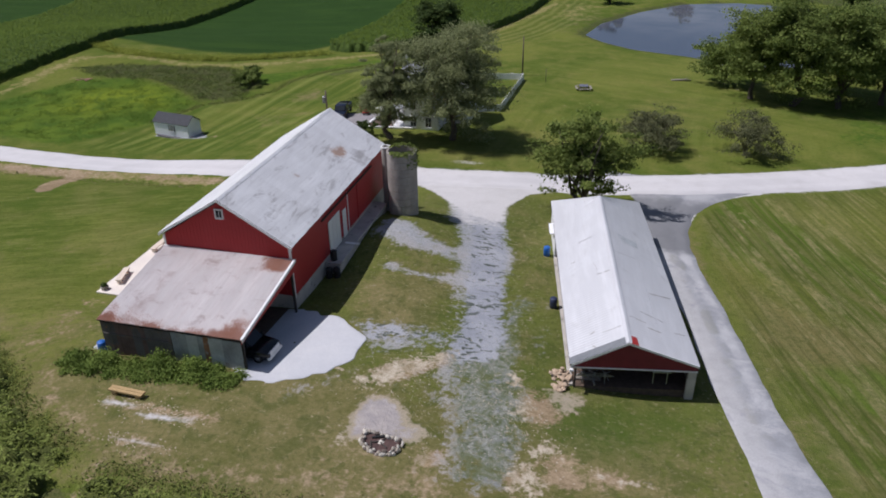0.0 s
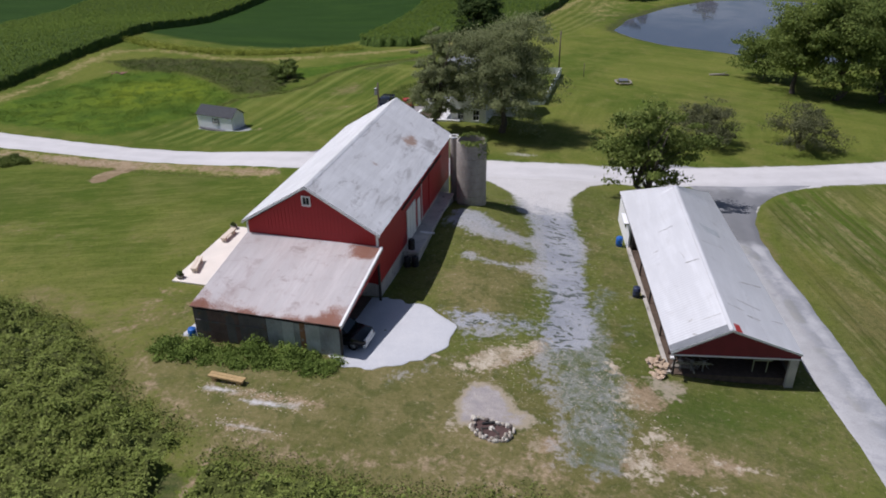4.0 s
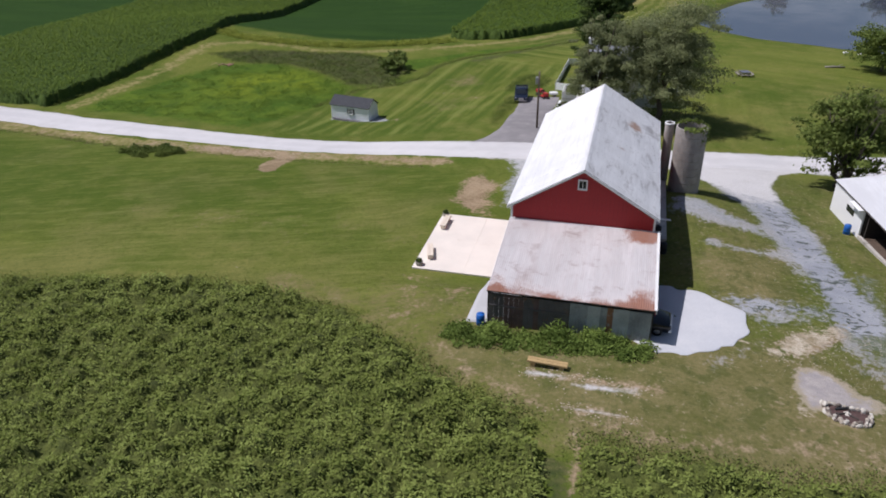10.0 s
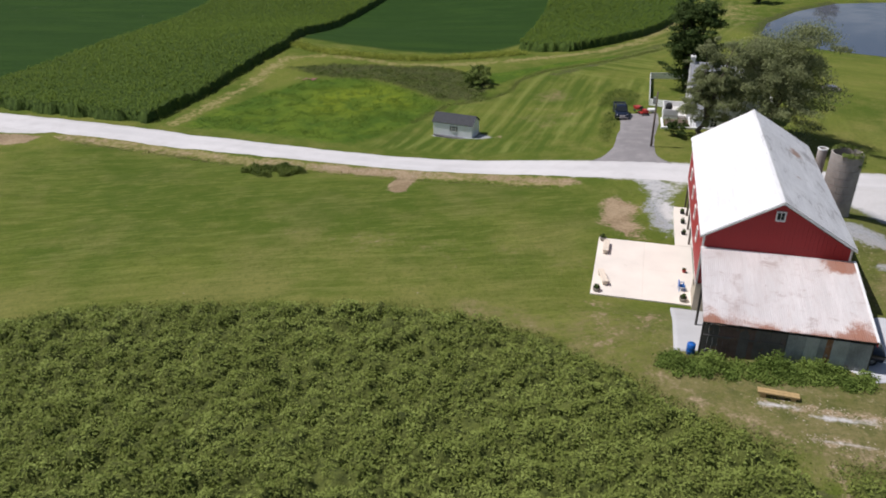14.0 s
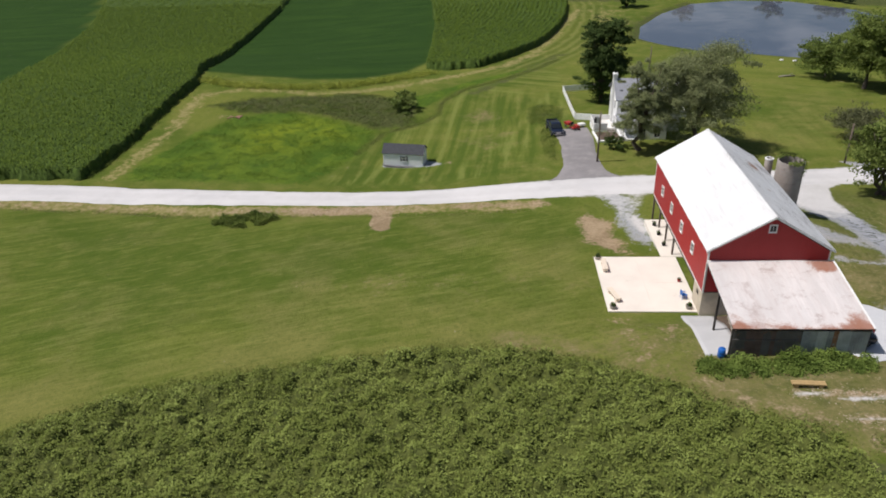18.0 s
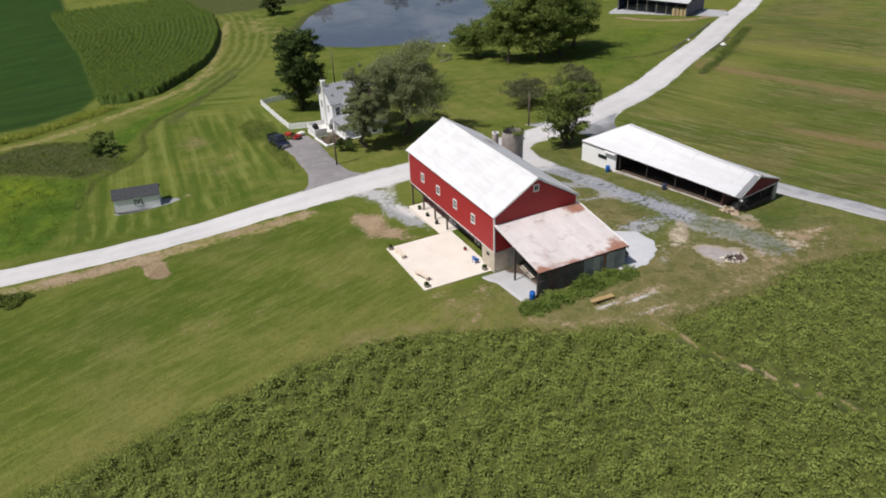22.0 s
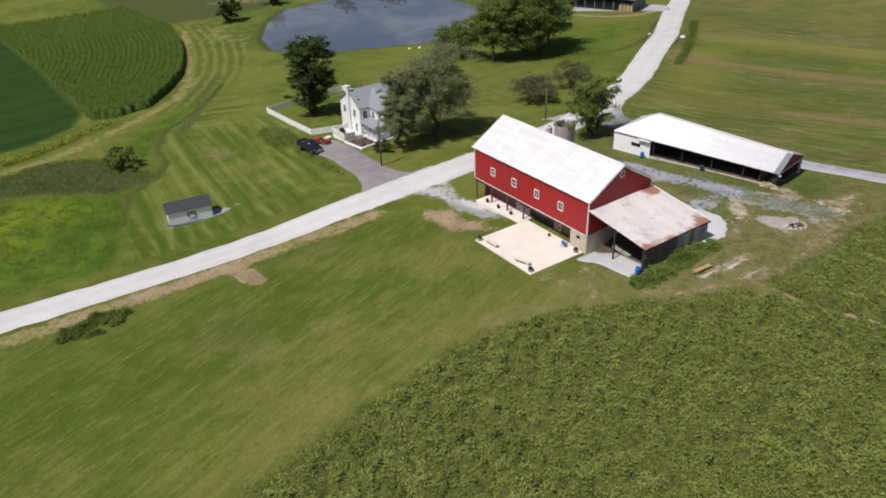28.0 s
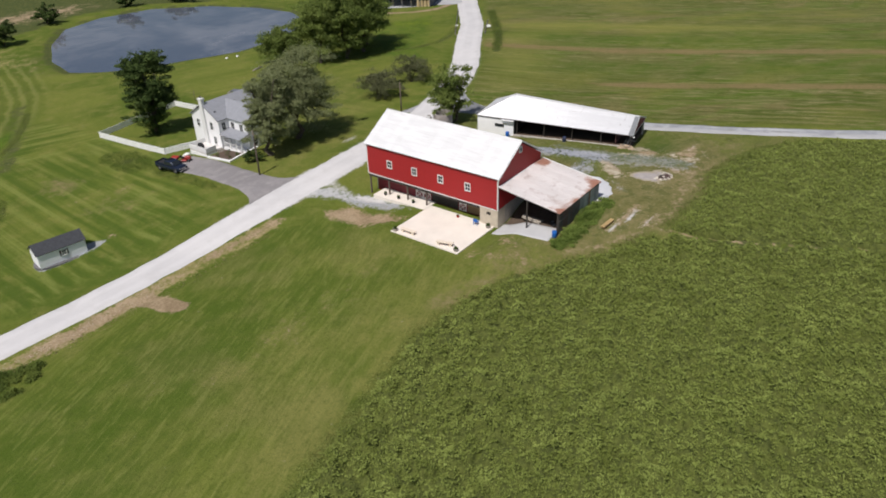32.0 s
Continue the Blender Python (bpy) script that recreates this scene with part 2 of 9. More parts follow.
def sheet_metal(name, base, stain, rust, rust_at, stain_at, rough=0.42, metal=0.25, streak=(0.5, 0.08, 0.5), blotch=None):
    """Painted or galvanised roofing, streaked down the slope, with rust patches."""
    n = Nodes(name)
    streaks = n.noise(2.2, 6, 0.65, stretch=streak)
    blot = n.noise(0.35, 7, 0.62, distort=0.6)
    fine = n.noise(9, 4, 0.6)
    col = n.mix(n.band(streaks, 0.35, 0.75), tuple(c * 0.86 for c in base), base)
    thin = n.noise(1.0, 5, 0.7, stretch=tuple(9.0 * q if q > 0.3 else 4.0 * q for q in streak))
    col = n.mix(n.band(thin, 0.46, 0.70, 0.0, 0.55), col, tuple(0.5 * (a + b) for a, b in zip(base, stain)))
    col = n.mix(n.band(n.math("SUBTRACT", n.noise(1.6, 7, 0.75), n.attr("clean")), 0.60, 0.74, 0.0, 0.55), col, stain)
    if blotch:
        worn = n.noise(1.0, 7, 0.74, stretch=blotch, distort=0.5)
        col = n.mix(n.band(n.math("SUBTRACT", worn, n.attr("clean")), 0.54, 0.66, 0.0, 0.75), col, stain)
    mask = n.math("ADD", n.math("MULTIPLY", blot, 0.7), n.math("MULTIPLY", streaks, 0.35))
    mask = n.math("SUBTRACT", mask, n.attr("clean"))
    col = n.mix(n.band(mask, stain_at, stain_at + 0.16), col, stain)
    rusty = n.math("ADD", n.math("MULTIPLY", n.noise(0.22, 6, 0.6, distort=0.4), 0.8), n.math("MULTIPLY", fine, 0.22))
    rusty = n.math("ADD", rusty, n.attr("rust"))
    col = n.mix(n.math("MULTIPLY", n.band(rusty, rust_at, rust_at + 0.12), 0.85), col, rust)
    col = n.mix(n.math("MULTIPLY", n.random(), 0.12), col, stain)
    n.bump(fine, 0.12)
    return n.done(col, n.band(rusty, rust_at, rust_at + 0.1, rough, 0.8), metal)


def leafy(name, dark, light, tip=None, through=0.25, clump=0.0, scale=1.1):
    """Leaves: each its own shade, a little light through them."""
    n = Nodes(name)
    k = n.island()
    if clump:
        k = n.math("ADD", n.math("MULTIPLY", k, 1 - clump), n.math("MULTIPLY", n.band(n.noise(scale, 3), 0.32, 0.68), clump))
    col = n.mix(k, dark, light)
    if tip:
        col = n.mix(n.band(k, 0.86, 0.98), col, tip)
    col = n.mix(n.band(n.noise(0.35, 3), 0.35, 0.7, 0.0, 0.45), col, dark)
    n.done(col, 0.7, 0, 0.12)
    tr = n.t.nodes.new("ShaderNodeBsdfTranslucent")
    n.put(tr.inputs[0], col)
    mx = n.t.nodes.new("ShaderNodeMixShader")
    mx.inputs[0].default_value = through
    out = n.t.nodes["Material Output"]
    n.t.links.new(n.bsdf.outputs[0], mx.inputs[1])
    n.t.links.new(tr.outputs[0], mx.inputs[2])
    n.t.links.new(mx.outputs[0], out.inputs[0])
    return n.mat


def ground_material():
    n = Nodes("grass_and_earth")
    broad, mid, fine = n.noise(0.05, 6, 0.62), n.noise(0.30, 7, 0.65), n.noise(5.0, 6, 0.7)
    spots, crumbs = n.noise(1.3, 6, 0.68), n.noise(3.2, 6, 0.7)
    edge = n.math("ADD", n.math("MULTIPLY", n.math("SUBTRACT", mid, 0.5), 1.0), n.math("ADD", n.math("MULTIPLY", n.math("SUBTRACT", spots, 0.5), 0.9), n.math("MULTIPLY", n.math("SUBTRACT", crumbs, 0.5), 0.7)))

    def mask(name, reach=1.0, lo=0.38, hi=0.62):
        return n.band(n.math("ADD", n.attr(name), n.math("MULTIPLY", edge, reach)), lo, hi)

    lawn = n.mix(n.band(broad, 0.36, 0.64), (0.080, 0.116, 0.018), (0.148, 0.168, 0.034))
    lawn = n.mix(n.band(mid, 0.44, 0.68, 0.0, 0.55), lawn, (0.200, 0.190, 0.055))
    lawn = n.mix(n.math("MULTIPLY", n.attr("yard"), n.band(n.math("ADD", n.math("MULTIPLY", mid, 0.6), n.math("MULTIPLY", crumbs, 0.4)), 0.34, 0.62, 0.25, 0.8)), lawn, (0.142, 0.137, 0.051))
    streak = n.noise(1.0, 6, 0.65, stretch=(0.08, 0.45, 1), turn=12, distort=0.9)
    west = n.attr("west")
    lawn = n.mix(n.math("MULTIPLY", west, n.band(streak, 0.34, 0.60, 0.62, 0.0)), lawn, (0.056, 0.092, 0.010))
    wisps = n.noise(1.0, 6, 0.68, stretch=(0.09, 1.0, 1), turn=15, distort=1.0)
    lawn = n.mix(n.math("MULTIPLY", west, n.math("MULTIPLY", n.band(wisps, 0.48, 0.68, 0.0, 0.65), n.band(n.noise(0.09, 4, 0.6), 0.36, 0.60))), lawn, (0.215, 0.225, 0.060))
    lawn = n.mix(n.math("MULTIPLY", west, n.band(n.noise(0.11, 5, 0.6), 0.48, 0.66, 0.0, 0.6)), lawn, (0.195, 0.180, 0.062))
    lawn = n.mix(n.math("MULTIPLY", n.attr("deep"), n.band(mid, 0.30, 0.62, 0.85, 0.35)), lawn, (0.052, 0.090, 0.011))
    sweep = n.noise(1.0, 5, 0.62, stretch=(0.22, 1.7, 1), turn=24, distort=1.2)
    lawn = n.mix(n.math("MULTIPLY", west, n.band(sweep, 0.40, 0.60, 0.40, 0.0)), lawn, (0.060, 0.094, 0.012))
    lawn = n.mix(n.math("MULTIPLY", west, n.band(sweep, 0.52, 0.68, 0.0, 0.42)), lawn, (0.190, 0.205, 0.058))
    lawn = n.mix(n.math("MULTIPLY", n.attr("warm"), n.band(n.math("ADD", n.math("MULTIPLY", mid, 0.6), n.math("MULTIPLY", wisps, 0.4)), 0.34, 0.60, 0.10, 0.70)), lawn, (0.196, 0.190, 0.056))
    lawn = n.mix(n.band(fine, 0.36, 0.72, 0.0, 0.30), lawn, (0.055, 0.084, 0.012))
    lawn = n.mix(n.band(crumbs, 0.54, 0.76, 0.0, 0.30), lawn, (0.205, 0.200, 0.075))
    stripes = n.noise(1.0, 3, 0.5, stretch=(0.75, 0.010, 1), turn=-4)
    stripes = n.mix(n.attr("cross"), stripes, n.noise(1.0, 3, 0.5, stretch=(0.012, 0.62, 1), turn=-26, distort=0.15))
    mown = n.attr("mown")
    lawn = n.mix(n.math("MULTIPLY", mown, n.band(stripes, 0.36, 0.52, 0.75, 0.0)), lawn, (0.060, 0.098, 0.014))
    lawn = n.mix(n.math("MULTIPLY", mown, n.band(stripes, 0.50, 0.64, 0.0, 0.65)), lawn, (0.184, 0.210, 0.054))
    ring = n.math("SINE", n.math("ADD", n.math("MULTIPLY", n.attr("edge_far"), 92.0), n.math("MULTIPLY", mid, 8.0)))
    lawn = n.mix(n.math("MULTIPLY", n.attr("arcs"), n.band(ring, -0.8, 0.8, 0.55, 0.0)), lawn, (0.070, 0.094, 0.018))
    lawn = n.mix(n.math("MULTIPLY", n.attr("arcs"), n.band(ring, 0.0, 1.0, 0.0, 0.45)), lawn, (0.200, 0.196, 0.072))
    swath = n.noise(1.0, 4, 0.6, stretch=(1.6, 0.05, 1), turn=15)
    haycol = n.mix(n.band(broad, 0.34, 0.66), (0.072, 0.099, 0.016), (0.112, 0.127, 0.030))
    haycol = n.mix(n.band(n.noise(1.0, 4, 0.6, stretch=(0.055, 0.006, 1), turn=15, distort=0.3), 0.50, 0.60, 0.0, 0.7), haycol, (0.185, 0.150, 0.066))
    haycol = n.mix(n.band(n.noise(1.0, 3, 0.6, stretch=(0.045, 0.005, 1), turn=13, distort=0.3), 0.50, 0.58, 0.0, 0.7), haycol, (0.080, 0.136, 0.015))
    dash = n.math("MULTIPLY", n.band(swath, 0.46, 0.60), n.band(n.noise(1.0, 5, 0.7, stretch=(0.6, 0.25, 1), turn=15), 0.40, 0.62))
    haycol = n.mix(n.band(n.noise(1.0, 5, 0.66, stretch=(1.9, 0.04, 1), turn=15, distort=0.2), 0.47, 0.60, 0.0, 0.6), haycol, (0.050, 0.062, 0.014))
    haycol = n.mix(n.math("MULTIPLY", dash, 0.9), haycol, (0.255, 0.225, 0.110))
    haycol = n.mix(n.band(n.noise(1.0, 3, 0.6, stretch=(1.1, 0.015, 1), turn=14, distort=0.15), 0.48, 0.60, 0.0, 0.45), haycol, (0.175, 0.158, 0.066))
    haycol = n.mix(n.band(n.noise(0.045, 5, 0.65), 0.46, 0.66, 0.0, 0.55), haycol, (0.190, 0.180, 0.048))
    haycol = n.mix(n.band(crumbs, 0.42, 0.70, 0.0, 0.5), haycol, (0.060, 0.088, 0.018))
    haycol = n.mix(n.math("MULTIPLY", n.attr("deep"), n.band(mid, 0.30, 0.62, 0.85, 0.40)), haycol, (0.064, 0.108, 0.014))
    haycol = n.mix(n.math("MULTIPLY", n.attr("gold"), n.band(swath, 0.36, 0.60, 0.35, 0.9)), haycol, (0.205, 0.205, 0.052))
    haycol = n.mix(n.band(n.math("ADD", n.attr("tan"), n.math("MULTIPLY", n.math("SUBTRACT", n.math("ADD", n.math("MULTIPLY", swath, 0.5), n.math("MULTIPLY", mid, 0.5)), 0.5), 1.4)), 0.30, 0.75, 0.0, 0.85), haycol, (0.200, 0.150, 0.072))
    lawn = n.mix(n.attr("hay"), lawn, haycol)
    tufts = n.noise(2.3, 5, 0.75, distort=0.4)
    lawn = n.mix(n.band(tufts, 0.36, 0.50, 0.42, 0.0), lawn, (0.052, 0.076, 0.014))
    weave = n.noise(0.55, 7, 0.72, distort=1.2)
    lush = n.mix(n.band(n.noise(0.16, 6, 0.68), 0.42, 0.60), (0.054, 0.104, 0.013), (0.094, 0.146, 0.017))
    lush = n.mix(n.math("MULTIPLY", n.attr("gold"), n.band(n.noise(0.25, 6, 0.7, distort=0.8), 0.36, 0.58, 0.15, 0.95)), lush, (0.156, 0.200, 0.016))
    lush = n.mix(n.band(weave, 0.36, 0.50, 0.85, 0.0), lush, (0.034, 0.066, 0.010))
    lush = n.mix(n.band(n.noise(1.9, 6, 0.74, distort=0.6), 0.54, 0.66, 0.0, 0.6), lush, (0.150, 0.200, 0.030))
    lawn = n.mix(n.math("MULTIPLY", mask("lush", 1.1, 0.30, 0.66), 0.95), lawn, lush)
    lawn = n.mix(mask("rough"), lawn, n.mix(n.band(spots, 0.3, 0.7), (0.042, 0.062, 0.020), (0.098, 0.106, 0.036)))
    lawn = n.mix(mask("straw"), lawn, n.mix(n.band(spots, 0.3, 0.7), (0.150, 0.150, 0.045), (0.290, 0.250, 0.110)))
    dry = n.mix(n.band(n.math("ADD", n.math("MULTIPLY", crumbs, 0.45), n.math("MULTIPLY", mid, 0.55)), 0.36, 0.64), (0.124, 0.116, 0.041), (0.218, 0.183, 0.088))
    lawn = n.mix(n.math("MULTIPLY", mask("dry", 0.9, 0.25, 0.70), 0.8), lawn, dry)
    yard = n.attr("yard")
    lawn = n.mix(n.math("MULTIPLY", yard, n.band(n.noise(0.5, 7, 0.70, distort=0.5), 0.50, 0.60, 0.0, 0.55)), lawn, (0.066, 0.086, 0.020))
    lawn = n.mix(n.math("MULTIPLY", yard, n.band(n.noise(1.7, 7, 0.74, distort=0.4), 0.54, 0.64, 0.0, 0.6)), lawn, (0.078, 0.088, 0.030))
    lawn = n.mix(n.math("MULTIPLY", yard, n.band(n.noise(2.6, 7, 0.74, distort=0.4), 0.57, 0.66, 0.0, 0.65)), lawn, (0.330, 0.285, 0.175))
    lawn = n.mix(n.math("MULTIPLY", n.math("MULTIPLY", yard, n.attr("deep")), n.band(mid, 0.32, 0.60, 0.95, 0.45)), lawn, (0.054, 0.092, 0.016))
    rows = n.noise(1.0, 4, 0.6, stretch=(0.05, 0.9, 1), turn=20)
    soy = n.mix(n.band(rows, 0.35, 0.65), (0.022, 0.052, 0.011), (0.030, 0.066, 0.014))
    soy = n.mix(n.band(crumbs, 0.35, 0.65, 0.0, 0.5), soy, (0.015, 0.033, 0.009))
    soy = n.mix(n.band(n.noise(1.0, 5, 0.65, stretch=(0.03, 0.22, 1), turn=8, distort=0.6), 0.46, 0.66, 0.0, 0.6), soy, (0.036, 0.074, 0.014))
    lawn = n.mix(n.attr("soy"), lawn, soy)
    dirt = n.mix(n.band(n.math("ADD", n.math("MULTIPLY", crumbs, 0.5), n.math("MULTIPLY", mid, 0.5)), 0.35, 0.65), (0.205, 0.150, 0.090), (0.370, 0.285, 0.185))
    lawn = n.mix(mask("dirt", 0.9, 0.33, 0.62), lawn, dirt)
    stone = n.mix(n.band(n.noise(9, 5, 0.75), 0.3, 0.7), (0.215, 0.225, 0.248), (0.450, 0.467, 0.505))
    stone = n.mix(n.band(spots, 0.50, 0.72, 0.0, 0.6), stone, (0.200, 0.205, 0.150))
    stone = n.mix(n.math("MULTIPLY", n.attr("dry"), n.band(mid, 0.36, 0.62, 0.0, 0.65)), stone, (0.440, 0.385, 0.325))
    lawn = n.mix(n.math("MULTIPLY", mask("gravel", 1.15, 0.36, 0.68), 0.90), lawn, stone)
    marble = n.noise(1.1, 6, 0.70, stretch=(1.0, 0.75, 1), turn=25, distort=0.8)
    vein = n.band(n.math("ABSOLUTE", n.math("SUBTRACT", n.noise(0.9, 5, 0.66, stretch=(1.0, 0.7, 1), turn=-20, distort=0.9), 0.5)), 0.0, 0.03, 1.0, 0.0)
    grit = n.mix(n.band(marble, 0.40, 0.60), (0.100, 0.122, 0.066), (0.205, 0.220, 0.190))
    grit = n.mix(n.band(n.noise(2.6, 6, 0.72, distort=1.0), 0.52, 0.62, 0.0, 0.85), grit, (0.330, 0.335, 0.320))
    grit = n.mix(n.band(n.noise(1.7, 6, 0.72, distort=1.2), 0.55, 0.63, 0.0, 0.8), grit, (0.060, 0.080, 0.045))
    grit = n.mix(n.math("MULTIPLY", vein, 0.35), grit, (0.400, 0.365, 0.290))
    grit = n.mix(n.band(n.noise(0.40, 5, 0.68, distort=0.6), 0.50, 0.62, 0.0, 0.8), grit, (0.092, 0.112, 0.040))
    grit = n.mix(n.band(n.noise(0.55, 6, 0.70, distort=0.6), 0.54, 0.66, 0.0, 0.7), grit, (0.225, 0.240, 0.262))
    lawn = n.mix(n.math("MULTIPLY", mask("grit", 1.2, 0.34, 0.62), 0.92), lawn, grit)
    rubble = n.mix(n.band(marble, 0.36, 0.62), (0.300, 0.245, 0.160), (0.520, 0.455, 0.360))
    rubble = n.mix(n.band(n.noise(2.2, 6, 0.72, distort=1.4), 0.53, 0.62, 0.0, 0.75), rubble, (0.135, 0.130, 0.062))
    lawn = n.mix(mask("rubble", 1.3, 0.40, 0.62), lawn, rubble)
    blue = n.mix(n.band(mid, 0.36, 0.64), (0.275, 0.292, 0.330), (0.375, 0.388, 0.420))
    blue = n.mix(n.band(n.noise(9, 5, 0.75), 0.3, 0.75, 0.0, 0.35), blue, (0.20, 0.21, 0.23))
    fleck = n.noise(1.5, 5, 0.66, stretch=(0.75, 1.3, 1), turn=10, distort=0.7)
    blue = n.mix(n.math("MULTIPLY", n.band(fleck, 0.545, 0.58, 0.0, 0.9), n.band(n.noise(0.16, 4, 0.6), 0.34, 0.52)), blue, (0.058, 0.074, 0.056))
    lawn = n.mix(n.math("MULTIPLY", mask("bluestone", 1.15, 0.36, 0.66), 0.96), lawn, blue)
    dust = n.mix(n.band(n.noise(0.8, 5, 0.6), 0.38, 0.64), (0.325, 0.302, 0.308), (0.430, 0.392, 0.375))
    lawn = n.mix(n.math("MULTIPLY", mask("dust", 0.9, 0.22, 0.48), 0.85), lawn, (0.385, 0.330, 0.250))
    lawn = n.mix(n.math("MULTIPLY", mask("dust", 1.0, 0.50, 0.84), 0.9), lawn, dust)
    chalk = n.mix(n.band(n.noise(11, 5, 0.7), 0.3, 0.75), (0.62, 0.605, 0.60), (0.46, 0.452, 0.45))
    chalk = n.mix(n.band(mid, 0.44, 0.72, 0.0, 0.5), chalk, (0.46, 0.45, 0.44))
    lawn = n.mix(mask("chalk", 0.45, 0.36, 0.62), lawn, chalk)
    n.bump(n.math("ADD", fine, n.math("MULTIPLY", crumbs, 2.0)), 0.6, 0.10)
    return n.done(lawn, 0.95, 0, 0.05)


def gravel_material(name, pale, grey, track, amount=0.5):
    n = Nodes(name)
    fine, mid, broad = n.noise(11, 5, 0.7), n.noise(0.6, 6, 0.6), n.noise(0.12, 5, 0.6)
    col = n.mix(n.band(broad, 0.35, 0.7), pale, grey)
    col = n.mix(n.band(mid, 0.42, 0.75, 0.0, amount), col, track)
    col = n.mix(n.band(fine, 0.3, 0.75, 0.0, 0.35), col, tuple(c * 0.6 for c in grey))
    n.bump(fine, 0.4, 0.03)
    return n.done(col, 0.9, 0, 0.2)


def lane_material():
    """Grey gravel with paler wheel tracks, a weedy crown and dark stretches."""
    n = Nodes("grey_lane_gravel")
    fine, mid, broad = n.noise(11, 5, 0.7), n.noise(0.7, 6, 0.65), n.noise(0.10, 4, 0.6)
    col = n.mix(n.band(mid, 0.3, 0.7), (0.25, 0.26, 0.28), (0.37, 0.38, 0.40))
    side = n.math("ADD", n.math("ABSOLUTE", n.attr("across")), n.math("MULTIPLY", n.math("SUBTRACT", mid, 0.5), 0.5))
    west_half = n.band(n.math("ADD", n.attr("across"), n.math("MULTIPLY", n.math("SUBTRACT", mid, 0.5), 1.2)), -0.35, 0.15, 0.5, 0.0)
    col = n.mix(west_half, col, (0.50, 0.49, 0.485))
    track = n.math("MULTIPLY", n.band(side, 0.22, 0.42), n.band(side, 0.62, 0.85, 1.0, 0.0))
    col = n.mix(n.math("MULTIPLY", track, n.band(broad, 0.42, 0.62, 0.0, 0.8)), col, (0.53, 0.53, 0.54))
    weedy = n.math("MULTIPLY", n.band(side, 0.12, 0.32, 1.0, 0.0), n.band(n.noise(0.22, 4, 0.6), 0.46, 0.60))
    col = n.mix(n.math("MULTIPLY", weedy, 0.25), col, (0.17, 0.17, 0.09))
    col = n.mix(n.band(n.noise(0.28, 6, 0.68, distort=0.8), 0.50, 0.62, 0.0, 0.6), col, (0.47, 0.47, 0.485))
    col = n.mix(n.band(n.noise(0.2, 6, 0.66, distort=0.8), 0.54, 0.64, 0.0, 0.6), col, (0.25, 0.255, 0.285))
    # the lane is darker over its last stretch before the road
    north_end = n.math("ADD", n.axis(1), n.math("MULTIPLY", mid, 3.0))
    col = n.mix(n.math("MULTIPLY", n.band(north_end, 66.0, 67.5, 0.0, 0.85), n.band(north_end, 79.0, 82.0, 1.0, 0.3)), col, (0.150, 0.155, 0.165))
    col = n.mix(n.band(fine, 0.3, 0.75, 0.0, 0.35), col, (0.19, 0.19, 0.2))
    n.bump(fine, 0.4, 0.03)
    return n.done(col, 0.9, 0, 0.2)


GROUND = ground_material()


def road_material():
    """White crushed stone, packed paler in two wheel tracks."""
    n = Nodes("white_road_gravel")
    fine, mid, broad = n.noise(11, 5, 0.7), n.noise(0.5, 6, 0.6), n.noise(0.10, 5, 0.6)
    side = n.math("ADD", n.math("ABSOLUTE", n.attr("across")), n.math("MULTIPLY", n.math("SUBTRACT", mid, 0.5), 0.35))
    track = n.math("MULTIPLY", n.band(side, 0.20, 0.38), n.band(side, 0.55, 0.78, 1.0, 0.0))
    col = n.mix(n.band(broad, 0.35, 0.68), (0.60, 0.585, 0.585), (0.52, 0.51, 0.515))
    col = n.mix(n.math("MULTIPLY", track, 0.3), col, (0.66, 0.645, 0.645))
    col = n.mix(n.band(mid, 0.45, 0.75, 0.0, 0.45), col, (0.46, 0.445, 0.435))
    col = n.mix(n.band(fine, 0.3, 0.75, 0.0, 0.30), col, (0.36, 0.355, 0.36))
    n.bump(fine, 0.4, 0.03)
    return n.done(col, 0.9, 0, 0.2)


ROAD = road_material()
LANE = gravel_material("grey_link_gravel", (0.42, 0.43, 0.45), (0.33, 0.34, 0.36), (0.55, 0.53, 0.50), 0.6)
LANE_TRACKS = lane_material()
ASPHALT = gravel_material("worn_asphalt", (0.275, 0.260, 0.265), (0.215, 0.203, 0.208), (0.35, 0.33, 0.325), 0.6)
PAD_DARK = gravel_material("dark_pad_gravel", (0.165, 0.160, 0.170), (0.12, 0.118, 0.125), (0.23, 0.22, 0.21), 0.6)
PAD = gravel_material("pale_stone_dust", (0.57, 0.58, 0.605), (0.49, 0.50, 0.53), (0.64, 0.64, 0.645), 0.5)
CONCRETE = plain("pale_concrete", (0.72, 0.662, 0.59), 0.85, vary=0.08, scale=0.4, fine=18, wear=(0.52, 0.47, 0.39), wear_at=0.64)
OLD_CONCRETE = plain("weathered_concrete", (0.46, 0.43, 0.39), 0.9, vary=0.2, scale=0.8, fine=16, wear=(0.2, 0.19, 0.17), wear_at=0.56)
CONCRETE_GREY = plain("grey_concrete", (0.46, 0.46, 0.47), 0.88, vary=0.08, scale=0.6, fine=18)
BLOCK = plain("cream_block_wall", (0.55, 0.48, 0.38), 0.9, vary=0.15, scale=1.5, fine=20)
RED = plain("red_barn_paint", (0.375, 0.018, 0.021), 0.6, vary=0.10, scale=0.5, fine=14, wear=(0.29, 0.020, 0.022), wear_at=0.6)
OLD_RED = plain("old_brown_red_boards", (0.13, 0.060, 0.058), 0.85, vary=0.3, scale=1.5)
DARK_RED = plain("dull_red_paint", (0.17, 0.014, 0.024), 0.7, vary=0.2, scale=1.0)
